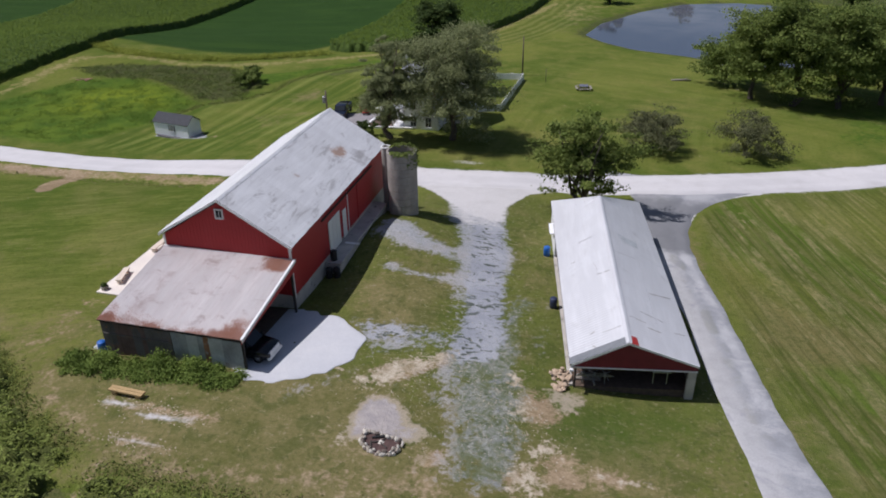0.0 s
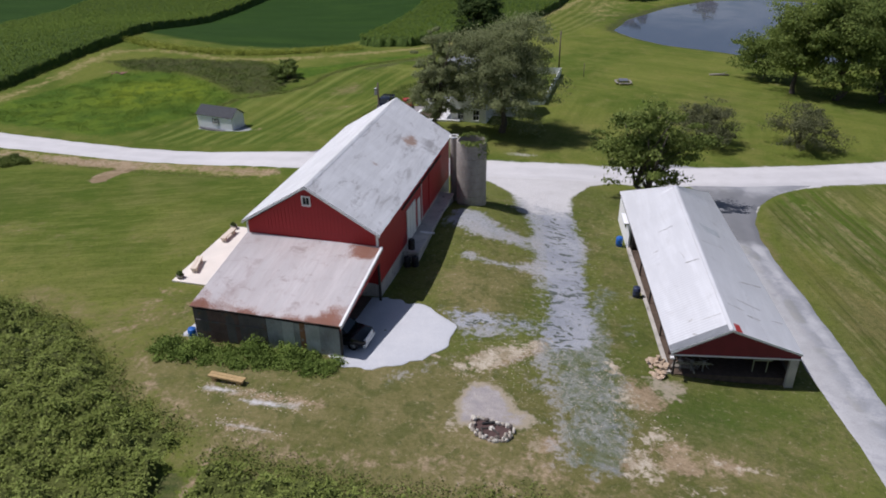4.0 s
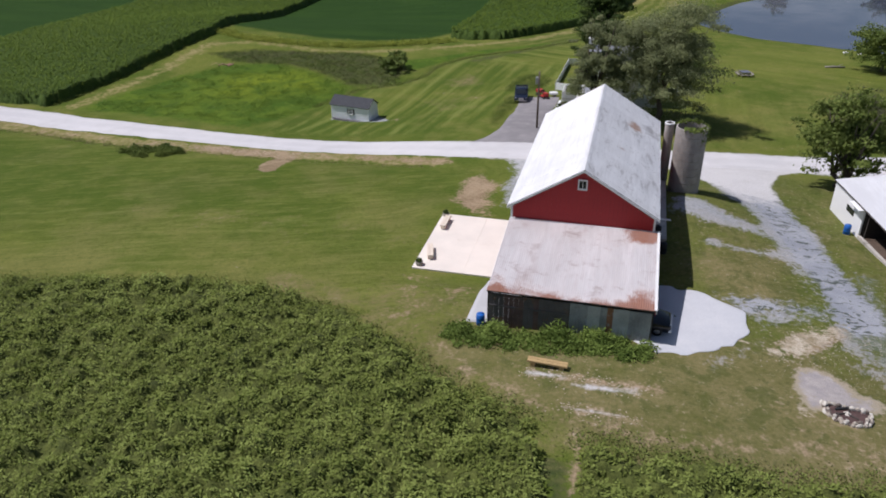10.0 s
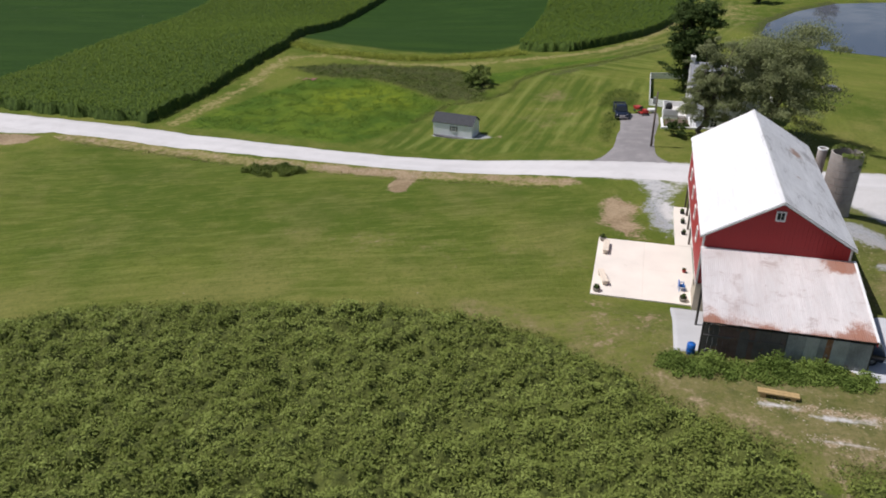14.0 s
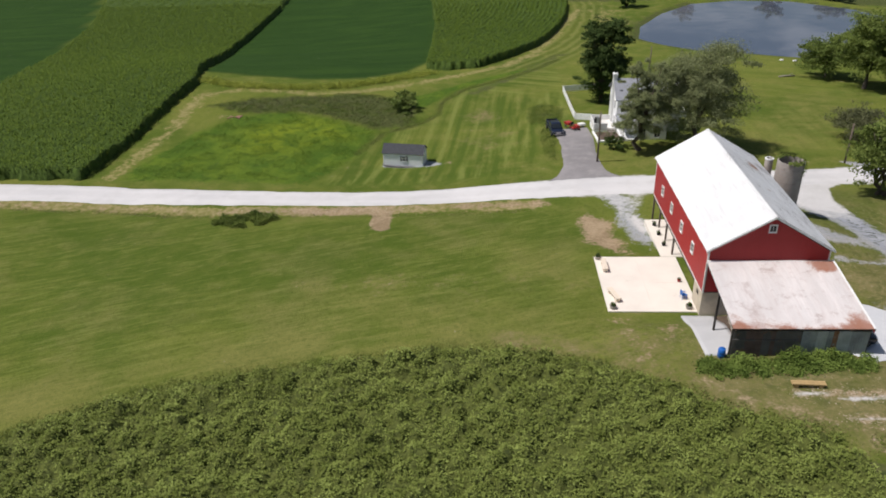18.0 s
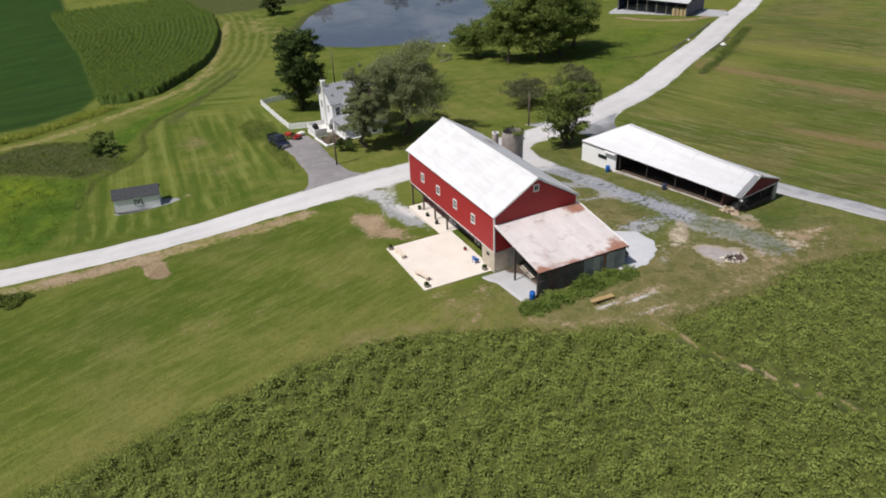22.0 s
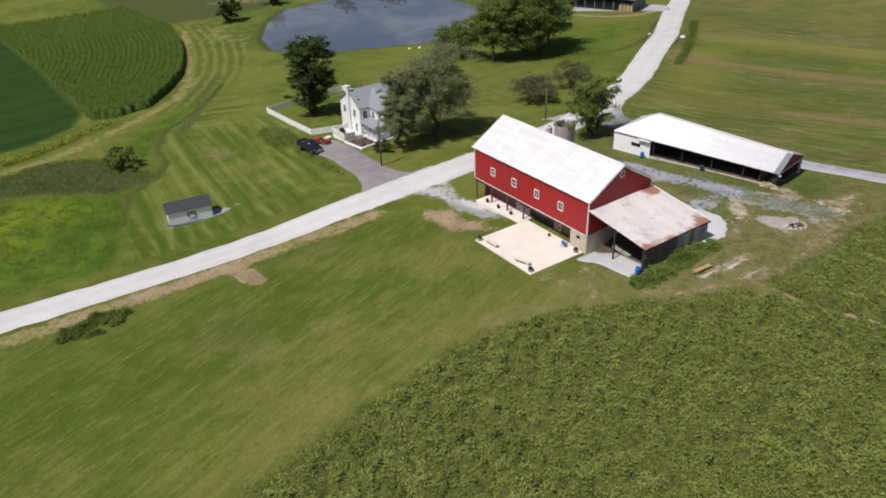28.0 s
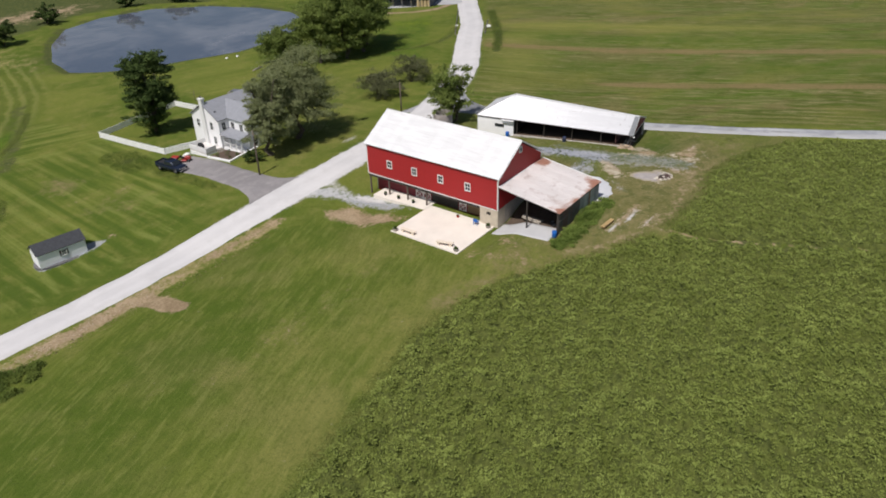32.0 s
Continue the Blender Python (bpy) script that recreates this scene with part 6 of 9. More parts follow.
def roof_patch(e0, e1, r0, r1, n, first=0):
    """Metal sheets between an eave and a sloping ridge or hip."""
    e0, e1, r0, r1 = Vector(e0), Vector(e1), Vector(r0), Vector(r1)
    grid = [(e0.lerp(e1, j / 8)).lerp(r0.lerp(r1, j / 8), k / 6) + Vector((0, 0, h)) for h in (-0.05, -0.13) for k in range(7) for j in range(9)]
    cells = [(b + k * 9 + j, b + k * 9 + j + 1, b + k * 9 + j + 10, b + k * 9 + j + 9) for b in (0, 63) for k in range(6) for j in range(8)]
    part("roof_deck", Shape().add(grid, cells), DARK_WOOD, coop)
    rows, ribs = 6, 5
    for i in range(n):
        verts, faces = [], []
        lift = 0.006 * ((i + first) % 2)
        for k in range(rows + 1):
            for j in range(ribs * 3 + 1):
                u = (i + min(1.012, j / (ribs * 3) * 1.012)) / n
                a, b = e0.lerp(e1, u), r0.lerp(r1, u)
                p = a.lerp(b, k / rows)
                wave = 0.010 * noise.noise((p.x * 0.8, p.y * 0.8, 2.0))
                verts.append(p + Vector((0, 0, lift + wave + (0.012 if j % 3 == 1 else 0.0))))
        w = ribs * 3 + 1
        faces = [(k * w + j, k * w + j + 1, (k + 1) * w + j + 1, (k + 1) * w + j) for k in range(rows) for j in range(w - 1)]
        part("roof_sheet", Shape().add(verts, faces), COOP_ROOF, coop)


R0 = Vector((CX, -0.1, CR))
roof_patch((0, -0.1, CE), (-0.05, PEAK.y, 2.58), R0, PEAK, 15)
roof_patch((CW, -0.1, 3.0), (CW, PEAK.y, 2.75), R0, PEAK, 15)
roof_patch((-0.05, PEAK.y, 2.58), (-0.05, CL, 2.53), PEAK, PEAK + Vector((0, 0.05, 0)), 4, 1)
roof_patch((CW, PEAK.y, 2.75), (CW, CL, 2.65), PEAK, PEAK + Vector((0, 0.05, 0)), 4, 1)
roof_patch((-0.05, CL, 2.53), (CW, CL, 2.65), PEAK + Vector((-0.03, 0.05, 0)), PEAK + Vector((0.03, 0.05, 0)), 6)
for k in range(8):
    a, b = R0.lerp(PEAK, k / 8), R0.lerp(PEAK, (k + 1) / 8 + 0.002)
    w = Vector((0.2, 0, -0.07))
    u = Vector((0, 0, 0.06 + 0.004 * (k % 2)))
    v = Vector((-0.2, 0, -0.08))
    part("ridge_cap", Shape().add([a + u + v, a + u, a + u + w, b + u + v, b + u, b + u + w, a + v, a + w, b + v, b + w], [(0, 1, 4, 3), (1, 2, 5, 4), (0, 3, 8, 6), (2, 7, 9, 5)]), COOP_ROOF, coop)
dx = Vector((0, 0, 0.045))
part("end_flashing", Shape().add([p + dx + Vector((0, 0, h)) for h in (0, 0.015) for p in (Vector((0, -0.14, CE)), Vector((CX, -0.14, CR)), Vector((CX, 0.6, CR + 0.02)), Vector((0, 0.6, CE)))], [(0, 1, 2, 3), (7, 6, 5, 4), (0, 4, 5, 1), (1, 5, 6, 2), (2, 6, 7, 3), (3, 7, 4, 0)]), STEEL, coop, "dull grey end flashing")
part("red_patch", Shape().add([(CX + a, b, CR + 0.03 + h - a * 0.356) for h in (0, 0.03) for a, b in ((0.15, -0.14), (0.62, -0.14), (0.62, 0.75), (0.15, 0.75))], [(0, 1, 2, 3), (7, 6, 5, 4), (0, 4, 5, 1), (1, 5, 6, 2), (2, 6, 7, 3), (3, 7, 4, 0)]), MOWER_RED, coop, "red patch at the ridge end")


def roof_z(x, y):
    """Height of the long shed's main roof slopes."""
    ridge = CR + (PEAK.z - CR) * (y + 0.1) / (PEAK.y + 0.1)
    eave, reach = (CE - 0.17 * y / PEAK.y, CX) if x < CX else (3.0 - 0.25 * y / PEAK.y, CW - CX)
    return ridge + (eave - ridge) * abs(x - CX) / reach


# a thin greyer quad lies on the east slope
part("patch_sheet", Shape().add([(x, y, roof_z(x, y) + 0.016 + h) for h in (0, 0.012) for x, y in ((CX + 0.3, 13.6), (CX + 2.7, 14.2), (CX + 2.7, 15.6), (CX + 0.3, 15.2))], [(0, 1, 2, 3), (7, 6, 5, 4), (0, 4, 5, 1), (1, 5, 6, 2), (2, 6, 7, 3), (3, 7, 4, 0)]), PALE_SHEET, coop, "grey quad on the east roof slope")
for x0, x1, za, zb in ((0.05, CX, CE, CR), (CX, CW - 0.05, CR, 3.0)):
    part("gable_board", Shape().prism([(x0, CE - 0.22), (x1, CE - 0.22), (x1, zb - 0.16), (x0, za - 0.16)], 0.02, 0.09, "y"), DARK_RED, coop, "dark red gable boards")
    part("barge_board", Shape().prism([(x0, za - 0.13), (x1, zb - 0.13), (x1, zb + 0.03), (x0, za + 0.03)], -0.16, -0.105, "y"), WHITE, coop)
part("tie_board", Shape().box(0.05, CW - 0.05, -0.03, 0.02, CE - 0.30, CE - 0.21), WHITE, coop)
part("wall", Shape().box(CW - 0.25, CW - 0.1, 0.3, CL - 0.1, cz(CW, CL) - 0.3, 2.5), OLD_BOARD, coop)
part("corner_pier", Shape().box(CW - 0.62, CW - 0.08, 0.05, 0.29, cz(CW, 0) - 0.3, CE - 0.15), OLD_CONCRETE, coop, "grey concrete corner pier")
part("back_wall", Shape().box(0.1, CW - 0.1, CL - 0.25, CL - 0.1, cz(0, CL) - 0.8, 2.42), SIDING, coop, "white end wall")
part("west_wall", Shape().box(0.1, 0.24, CL - 6.6, CL - 0.25, cz(0, CL) - 0.5, 2.42), SIDING, coop, "white block wall of the closed end")
part("cross_wall", Shape().box(0.24, CW - 0.25, CL - 6.6, CL - 6.45, cz(4, CL - 6) - 0.5, 2.4), DARK, coop)
part("wall_window", Shape().box(0.07, 0.12, CL - 4.9, CL - 3.3, 0.95, 1.5), GLASS, coop, "long narrow dark window")
part("hood", Shape().box(-0.45, 0.2, CL - 6.7, CL - 4.6, 2.32, 2.39), SIDING, coop, "white hood over the opening")
kf, kb = cz(0.2, 0.3), cz(0.2, CL - 6.6)
part("kerb", Shape().prism([(0.3, -1.5), (CL - 6.61, -1.8), (CL - 6.61, kb + 0.28), (0.3, kf + 0.16)], 0.05, 0.34, "x"), OLD_CONCRETE, coop, "low concrete kerb")
for k in range(6):
    ya, yb = 0.3 + k * 3.2, 0.3 + (k + 1) * 3.2
    part("floor", Shape().prism([(ya, -1.8), (yb, -1.8), (yb, max(cz(x, yb) for x in (0.5, 4, 8)) + 0.06), (ya, max(cz(x, ya) for x in (0.5, 4, 8)) + 0.06)], 0.35, CW - 0.25, "x"), MULCH, coop)
for k in range(5):
    y = 0.2 + k * 4.72
    part("post", Shape().box(0.36, 0.48, y - 0.06, y + 0.06, -0.5, 2.44), DARK_WOOD, coop)
for k in range(8):
    y = 0.5 + k * 3.1
    part("truss", Shape().box(0.15, CW - 0.2, y - 0.03, y + 0.03, 2.36, 2.44), DARK_WOOD, coop)
lamp_part = part("flood_lamp", Shape().box(-0.02, 0.22, -0.42, -0.20, CE - 0.34, CE - 0.18, bevel=0.03), WHITE, coop, "small white flood lamp at the corner")
part("bracket", Shape().box(0.06, 0.14, -0.21, -0.02, CE - 0.29, CE - 0.24), STEEL, lamp_part)
part("inner_boards", Shape().box(0.6, CW - 0.7, 2.6, 2.68, 0.3, 2.4), OLD_RED, coop, "old dark red inner boards")
part("gate_frame", Shape().box(5.6, 5.66, 0.5, 0.56, 1.0, 2.05).box(6.5, 6.56, 0.5, 0.56, 1.0, 2.05).box(5.6, 6.56, 0.5, 0.56, 1.99, 2.05).box(5.5, 6.7, 0.3, 1.0, 2.06, 2.14), STEEL, coop)


def seam(x0, y0, x1, y1, w, material=TAR, label="dark tar seam on the roof"):
    """A thin smear of tar lying on a roof sheet."""
    k = 7
    rim = [(x0 + (x1 - x0) * i / k, y0 + (y1 - y0) * i / k, w * (0.1 + 0.6 * abs(math.sin(i * 2.3 + x0 * 5 + y0)))) for i in range(k + 1)]
    low = [Vector((x, y - h, roof_z(x, y - h) + 0.022)) for x, y, h in rim] + [Vector((x, y + h, roof_z(x, y + h) + 0.022)) for x, y, h in reversed(rim)]
    n = len(low)
    part("tar_seam", Shape().add([p + Vector((0, 0, h)) for h in (0, 0.008) for p in low], [tuple(range(n, 2 * n))] + [(i, (i + 1) % n, n + (i + 1) % n, n + i) for i in range(n)]), material, coop, label)


for x0, y0, x1, y1, w in ((4.1, 3.1, 5.2, 2.95, 0.05), (5.2, 2.45, 6.2, 2.4, 0.08), (6.1, 7.25, 7.9, 7.9, 0.10), (5.0, 4.2, 6.6, 3.9, 0.04), (7.2, 3.0, 8.0, 3.2, 0.05), (4.0, 11.6, 5.8, 12.0, 0.03), (2.4, 10.9, 2.6, 9.7, 0.10), (2.5, 9.1, 3.4, 8.8, 0.05), (1.5, 2.3, 1.75, 2.4, 0.10), (1.5, 0.9, 1.7, 0.7, 0.12), (2.2, 1.95, 3.4, 1.9, 0.03), (0.9, 12.5, 1.2, 12.4, 0.08), (1.6, 15.0, 2.6, 14.8, 0.03)):
    seam(x0, y0, x1, y1, w)
for y in range(0, 20, 2):
    seam(CX + 2.35, y + 0.05, CX + 2.39, y + 1.9, 0.02, STEEL, "grey lap joint")
rake_at = CM @ Vector((1.7, 0.75, 0))
rake = thing("hay_tedder", pose(rake_at.x, rake_at.y, cz(1.7, 0.75) + 0.05, 0, 0, 9.5), "grey steel tined farm implement parked in the shed mouth", "farm implement")
part("frame", Shape().box(-1.1, 1.2, -0.05, 0.05, 0.72, 0.82).box(-0.05, 0.05, -1.0, 0.3, 0.68, 0.78), STEEL, rake)
for x in (-0.7, 0.05, 0.8):
    hub = part("rotor", Shape().lathe([(0.10, 0.0), (0.14, 0.05), (0.14, 0.2), (0.06, 0.26)], 12, pose(x, 0, 0.82)), STEEL, rake)
    for i in range(6):
        a = math.tau * i / 6 + x
        part("tine", Shape().box(0.1, 0.62, -0.022, 0.022, 0.0, 0.04, pose(x, 0, 0.95, 0, 12, math.degrees(a))), STEEL, hub)
    part("leg", Shape().box(x - 0.04, x + 0.04, -0.04, 0.04, 0.0, 0.74), STEEL, rake)
shed_x = CM @ Vector((1.3, 1.3, 0))
wood = thing("wood_pile", pose(shed_x.x, shed_x.y, cz(1.3, 1.3) + 0.12, 0, 0, 9.5), "loose grey boards stacked at the shed mouth", "lumber")
for k in range(8):
    part("board", Shape().box(-0.8 + 0.13 * (k % 3), 1.0 - 0.1 * (k % 4), -0.35 + 0.22 * (k % 3), -0.15 + 0.22 * (k % 3), 0.02 + 0.07 * (k // 3), 0.075 + 0.07 * (k // 3), pose(0, 0, 0, 0, 0, 5 * math.sin(k * 2.1))), GREY_WOOD, wood)


def stone_mesh(size, seed):
    bm = bmesh.new()
    bmesh.ops.create_icosphere(bm, subdivisions=1, radius=1.0)
    for v in bm.verts:
        k = 1 + 0.35 * noise.noise(v.co * 1.3 + Vector((seed * 3.7, seed, 0)))
        v.co = Vector((v.co.x * size[0] * k, v.co.y * size[1] * k, max(v.co.z, -0.6) * size[2] * k))
    me = bpy.data.meshes.new("stone")
    bm.to_mesh(me)
    bm.free()
    return me


def pile(name, spots, size, material, label, group=""):
    """Loose stones, each a part of the heap."""
    cx, cy = sum(s[0] for s in spots) / len(spots), sum(s[1] for s in spots) / len(spots)
    heap = thing(name, pose(cx, cy, gz(cx, cy)), label, "stones", group)
    kinds = [stone_mesh((size * a, size * b, size * c), i) for i, (a, b, c) in enumerate(((1, 0.8, 0.4), (0.8, 0.7, 0.3), (1.3, 0.8, 0.35), (0.7, 0.9, 0.42)))]
    for me in kinds:
        me.materials.append(material)
    for i, (x, y, h) in enumerate(spots):
        ob = part("stone", kinds[i % 4], material, heap)
        ob.location = (x - cx, y - cy, gz(x, y) - gz(cx, cy) + h)
        ob.rotation_euler = (0.2 * math.sin(i), 0.2 * math.cos(i * 2), i * 1.7)
        k = 0.75 + 0.5 * ((i * 37) % 11) / 11
        ob.scale = (k, k, k)
    return heap


pile("rock_pile", [(-7.4 + 1.3 * random.random(), 40.0 + 2.2 * random.random(), 0.08 + 0.45 * random.random() * (i % 3 == 0)) for i in range(40)], 0.27, TAN_STONE, "heap of pale stones by the shed corner")
pit = thing("fire_pit", pose(-16.15, 31.35, gz(-16.15, 31.35)), "half-moon fire pit ringed with stones round an ash bed", "fire pit")
ring_kinds = [stone_mesh((0.17, 0.13, 0.17), 20 + i) for i in range(4)]
for i, me in enumerate(ring_kinds):
    me.materials.append((STONE, PIT_STONE, PALE_STONE, PALE_STONE)[i])
for i in range(58):
    a = math.tau * i / 58
    ob = part("stone", ring_kinds[(i * 7 + i // 5) % 4], STONE, pit)
    rr = 1.0 + 0.05 * math.sin(i * 7.3) - 0.13 * (i % 3 == 0)
    north = 0.55 * min(1.0, 3.0 * math.sin(a)) if a < math.pi else math.sin(a)
    ob.location = (1.25 * rr * math.cos(a), rr * north - 0.16 * math.cos(a), 0.06 + 0.10 * (i % 3 == 0))
    ob.scale = [0.65 + 0.6 * ((i * 29) % 7) / 7] * 3
    ob.rotation_euler = (0.1 * math.sin(i * 3), 0, a + 1.6)
part("ash_bed", Shape().prism([(1.15 * math.cos(a), (0.5 * min(1.0, 3.0 * math.sin(a)) if a < math.pi else 0.95 * math.sin(a)) - 0.14 * math.cos(a)) for a in [math.tau * i / 24 for i in range(24)]], -0.05, 0.06, "z"), ASH, pit)
for x, y, a in ((-0.3, -0.1, 20), (0.25, -0.25, -35), (0.1, 0.15, 75), (-0.5, -0.35, 110)):
    part("charred_log", Shape().box(-0.3, 0.3, -0.05, 0.05, 0.05, 0.14, pose(x, y, 0, 0, 0, a), bevel=0.03), DARK_WOOD, pit)
part("ash_heap", Shape().lathe([(0, 0.16), (0.12, 0.13), (0.22, 0.05)], 9), PALE_STONE, pit, "pale heap of ash")
part("charred_log", Shape().tube([(-0.6, 0.2, 0.12), (0.3, 0.5, 0.16)], [0.08, 0.07], 7), RUBBER, pit)
pile("stone_row", [(-34.2 + 7.0 * i / 60 + 0.4 * random.random(), 30.8 - 0.5 * i / 60 + 1.0 * (random.random() - 0.5), -0.03) for i in range(60)], 0.085, TAN_STONE, "scattered flat stones in the grass")

def leaf_ball(r, n, size, z):
    d = rng.normal(size=(n, 3))
    d /= np.linalg.norm(d, axis=1)[:, None]
    c = d * r * rng.uniform(0.5, 1, (n, 1)) + np.array([0, 0, z])
    v, f = leaf_quads(c, d, size)
    return array_mesh("plant", v, f, LEAF_DARK)


def leaf_quads(c, nrm, size, droop=0.25):
    """Folded leaf quads at c facing about nrm."""
    n = len(c)
    nrm = nrm + rng.normal(size=(n, 3)) * 0.55
    nrm /= np.linalg.norm(nrm, axis=1)[:, None]
    r = rng.normal(size=(n, 3))
    a = np.cross(nrm, r)
    a /= np.linalg.norm(a, axis=1)[:, None] + 1e-9
    b = np.cross(nrm, a)
    s = (np.asarray(size) * rng.uniform(0.6, 1.3, n))[:, None]
    p0, p1, p2, p3 = c - a * s, c + b * s * 0.55 - nrm * s * droop, c + a * s, c - b * s * 0.55 - nrm * s * droop
    v = np.stack([p0, p1, p2, p3], 1).reshape(-1, 3)
    k = np.arange(n)[:, None] * 4
    return v, k + np.array([0, 1, 2, 3])


# ---- small storage shed ----
shed = thing("storage_shed", pose(-70.2, 95.0, gz(-70.2, 95.0) + 0.20, 0, 0, -9), "small pale storage shed with a dark gabled roof", "shed")
part("pad", Shape().prism(rounded([(-3.6, -1.9), (1, -2.1), (4.4, -1.7), (6.6, 0.4), (4.8, 1.9), (-3.6, 1.9)], wob=0.2), -0.6, 0.02), PAD_DARK, shed, "dark gravel pad")
part("wall", Shape().box(-3.15, 3.15, -1.45, 1.45, 0.02, 2.0), GREY_WALL, shed)
for k in range(7):
    part("siding_course", Shape().box(-3.17, 3.17, -1.475, -1.451, 0.05 + k * 0.28, 0.30 + k * 0.28), GREY_WALL, shed)
for x in (-3.15, 3.05):
    part("gable_wall", Shape().prism([(-1.45, 2.0), (1.45, 2.0), (0, 3.0)], x, x + 0.1, "x"), SIDING, shed)
for s in (-1, 1):
    part("roof", Shape().add([(x, s * y, z + h) for h in (0, 0.07) for x, y, z in ((-3.35, 1.61, 1.96), (3.35, 1.61, 1.96), (3.35, 0, 3.07), (-3.35, 0, 3.07))], [(0, 1, 2, 3), (7, 6, 5, 4), (0, 4, 5, 1), (1, 5, 6, 2), (2, 6, 7, 3), (3, 7, 4, 0)]), SHINGLE, shed, "dark shingled roof slope")
window(shed, (0.2, -1.48, 1.25), (1, 0, 0), (0, -1, 0), 0.55, 0.75, 1, 2)
for x in (-0.38, 0.56):
    part("shutter", Shape().box(x, x + 0.22, -1.53, -1.476, 0.82, 1.68), RUBBER, shed, "black shutter")
part("door", Shape().box(3.15, 3.20, -0.7, 0.7, 0.05, 1.9), SIDING, shed, "white double door")

# ---- the house ----
HZ = gz(-33, 102) + 0.1
house = thing("house", pose(0, 0, HZ), "two-storey white farmhouse with a grey shingled roof", "house")
WE, WR = 5.3, 7.6


def gabled(x0, x1, y0, y1, ridge, wall):
    """Walls and roof of a block; ridge runs along that axis."""
    if ridge == "x":
        yc = (y0 + y1) / 2
        part("wall", Shape().prism([(y0, -0.6), (y1, -0.6), (y1, WE), (yc, WR - 0.1), (y0, WE)], x0, x1, "x"), wall, house)
        for s, ye in ((-1, y0 - 0.3), (1, y1 + 0.3)):
            part("roof", Shape().add([(a, b, c + h) for h in (0, 0.1) for a, b, c in ((x0 - 0.3, ye, WE - 0.15), (x1 + 0.3, ye, WE - 0.15), (x1 + 0.3, yc, WR), (x0 - 0.3, yc, WR))], [(0, 1, 2, 3), (7, 6, 5, 4), (0, 4, 5, 1), (1, 5, 6, 2), (2, 6, 7, 3), (3, 7, 4, 0)]), HOUSE_ROOF, house)
    else:
        xc = (x0 + x1) / 2
        part("wall", Shape().prism([(x0, -0.6), (x1, -0.6), (x1, WE), (xc, WR - 0.4), (x0, WE)], y0, y1, "y"), wall, house)
        for xe in (x0 - 0.3, x1 + 0.3):
            part("roof", Shape().add([(a, b, c + h) for h in (0, 0.1) for a, b, c in ((xe, y0 - 0.3, WE - 0.15), (xe, y1, WE - 0.15), (xc, y1, WR - 0.3), (xc, y0 - 0.3, WR - 0.3))], [(0, 1, 2, 3), (7, 6, 5, 4), (0, 4, 5, 1), (1, 5, 6, 2), (2, 6, 7, 3), (3, 7, 4, 0)]), HOUSE_ROOF, house)


gabled(-36.6, -26.5, 101.2, 108.2, "x", SIDING)
gabled(-34.6, -29.6, 96.4, 104.0, "y", SIDING)
chim = part("chimney", Shape().box(-36.95, -36.35, 104.3, 105.1, -0.5, 8.6, bevel=0.03).box(-37.02, -36.28, 104.22, 105.18, 8.3, 8.5), WHITE, house, "white chimney stack")
part("chimney_pot", Shape().lathe([(0.12, 8.6), (0.14, 8.62), (0.12, 8.9), (0.08, 8.9)], 10, pose(-36.65, 104.7, 0)), RUBBER, chim)
for y, z in ((103.1, 3.9), (106.6, 3.9), (102.7, 1.4)):
    window(house, (-36.6, y, z), (0, 1, 0), (-1, 0, 0), 0.7, 1.3, 1, 2)
for y, z in ((100.0, 3.9), (97.8, 3.9)):
    window(house, (-34.6, y, z), (0, 1, 0), (-1, 0, 0), 0.8, 1.3, 1, 2)
for x, z in ((-33.2, 3.9), (-31.0, 3.9), (-33.2, 1.4), (-31.0, 1.4)):
    window(house, (x, 96.4, z), (1, 0, 0), (0, -1, 0), 0.8, 1.4, 1, 2)
window(house, (-35.6, 101.2, 3.9), (1, 0, 0), (0, -1, 0), 0.7, 1.3, 1, 2)
window(house, (-28.2, 101.2, 3.9), (1, 0, 0), (0, -1, 0), 0.8, 1.3, 1, 2)
# porch with posts and rail
part("porch_floor", Shape().box(-36.4, -34.62, 96.2, 101.1, -0.6, 0.45), SIDING, house)
part("porch_roof", Shape().prism([(-36.8, 2.75), (-34.62, 3.35), (-34.62, 3.45), (-36.8, 2.87)], 95.9, 101.15, "y"), HOUSE_ROOF, house, "grey porch roof")
for y in (96.4, 97.9, 99.4, 100.9):
    part("porch_post", Shape().box(-36.3, -36.14, y - 0.08, y + 0.08, 0.45, 2.85, bevel=0.02), WHITE, house)
for y0 in (96.5, 98.0, 99.5):
    part("porch_rail", Shape().box(-36.26, -36.18, y0, y0 + 1.3, 1.25, 1.33).box(-36.26, -36.18, y0, y0 + 1.3, 0.6, 0.66), WHITE, house)
for x, y, z in ((-34.2, 106.0, 6.6), (-31.0, 103.4, 6.65), (-35.9, 102.6, 6.2)):
    part("roof_vent", Shape().box(x - 0.2, x + 0.2, y - 0.15, y + 0.15, z - 0.5, z + 0.2), SHINGLE, house, "dark roof vent")
# deck with panelled rail
deck = thing("deck", pose(0, 0, HZ), "raised white deck with panelled railing beside the house", "deck")
part("deck_floor", Shape().box(-40.0, -36.7, 101.2, 105.6, 0.2, 0.5), PALE_DECK, deck)
for x0, x1, y0, y1 in ((-40.05, -39.95, 101.2, 105.6), (-39.94, -37.9, 101.15, 101.25), (-39.94, -36.8, 105.55, 105.65)):
    part("skirt", Shape().box(x0, x1, y0, y1, -0.8, 0.2), SIDING, deck)
    part("railing", Shape().box(x0, x1, y0, y1, 0.55, 1.35), WHITE, deck)
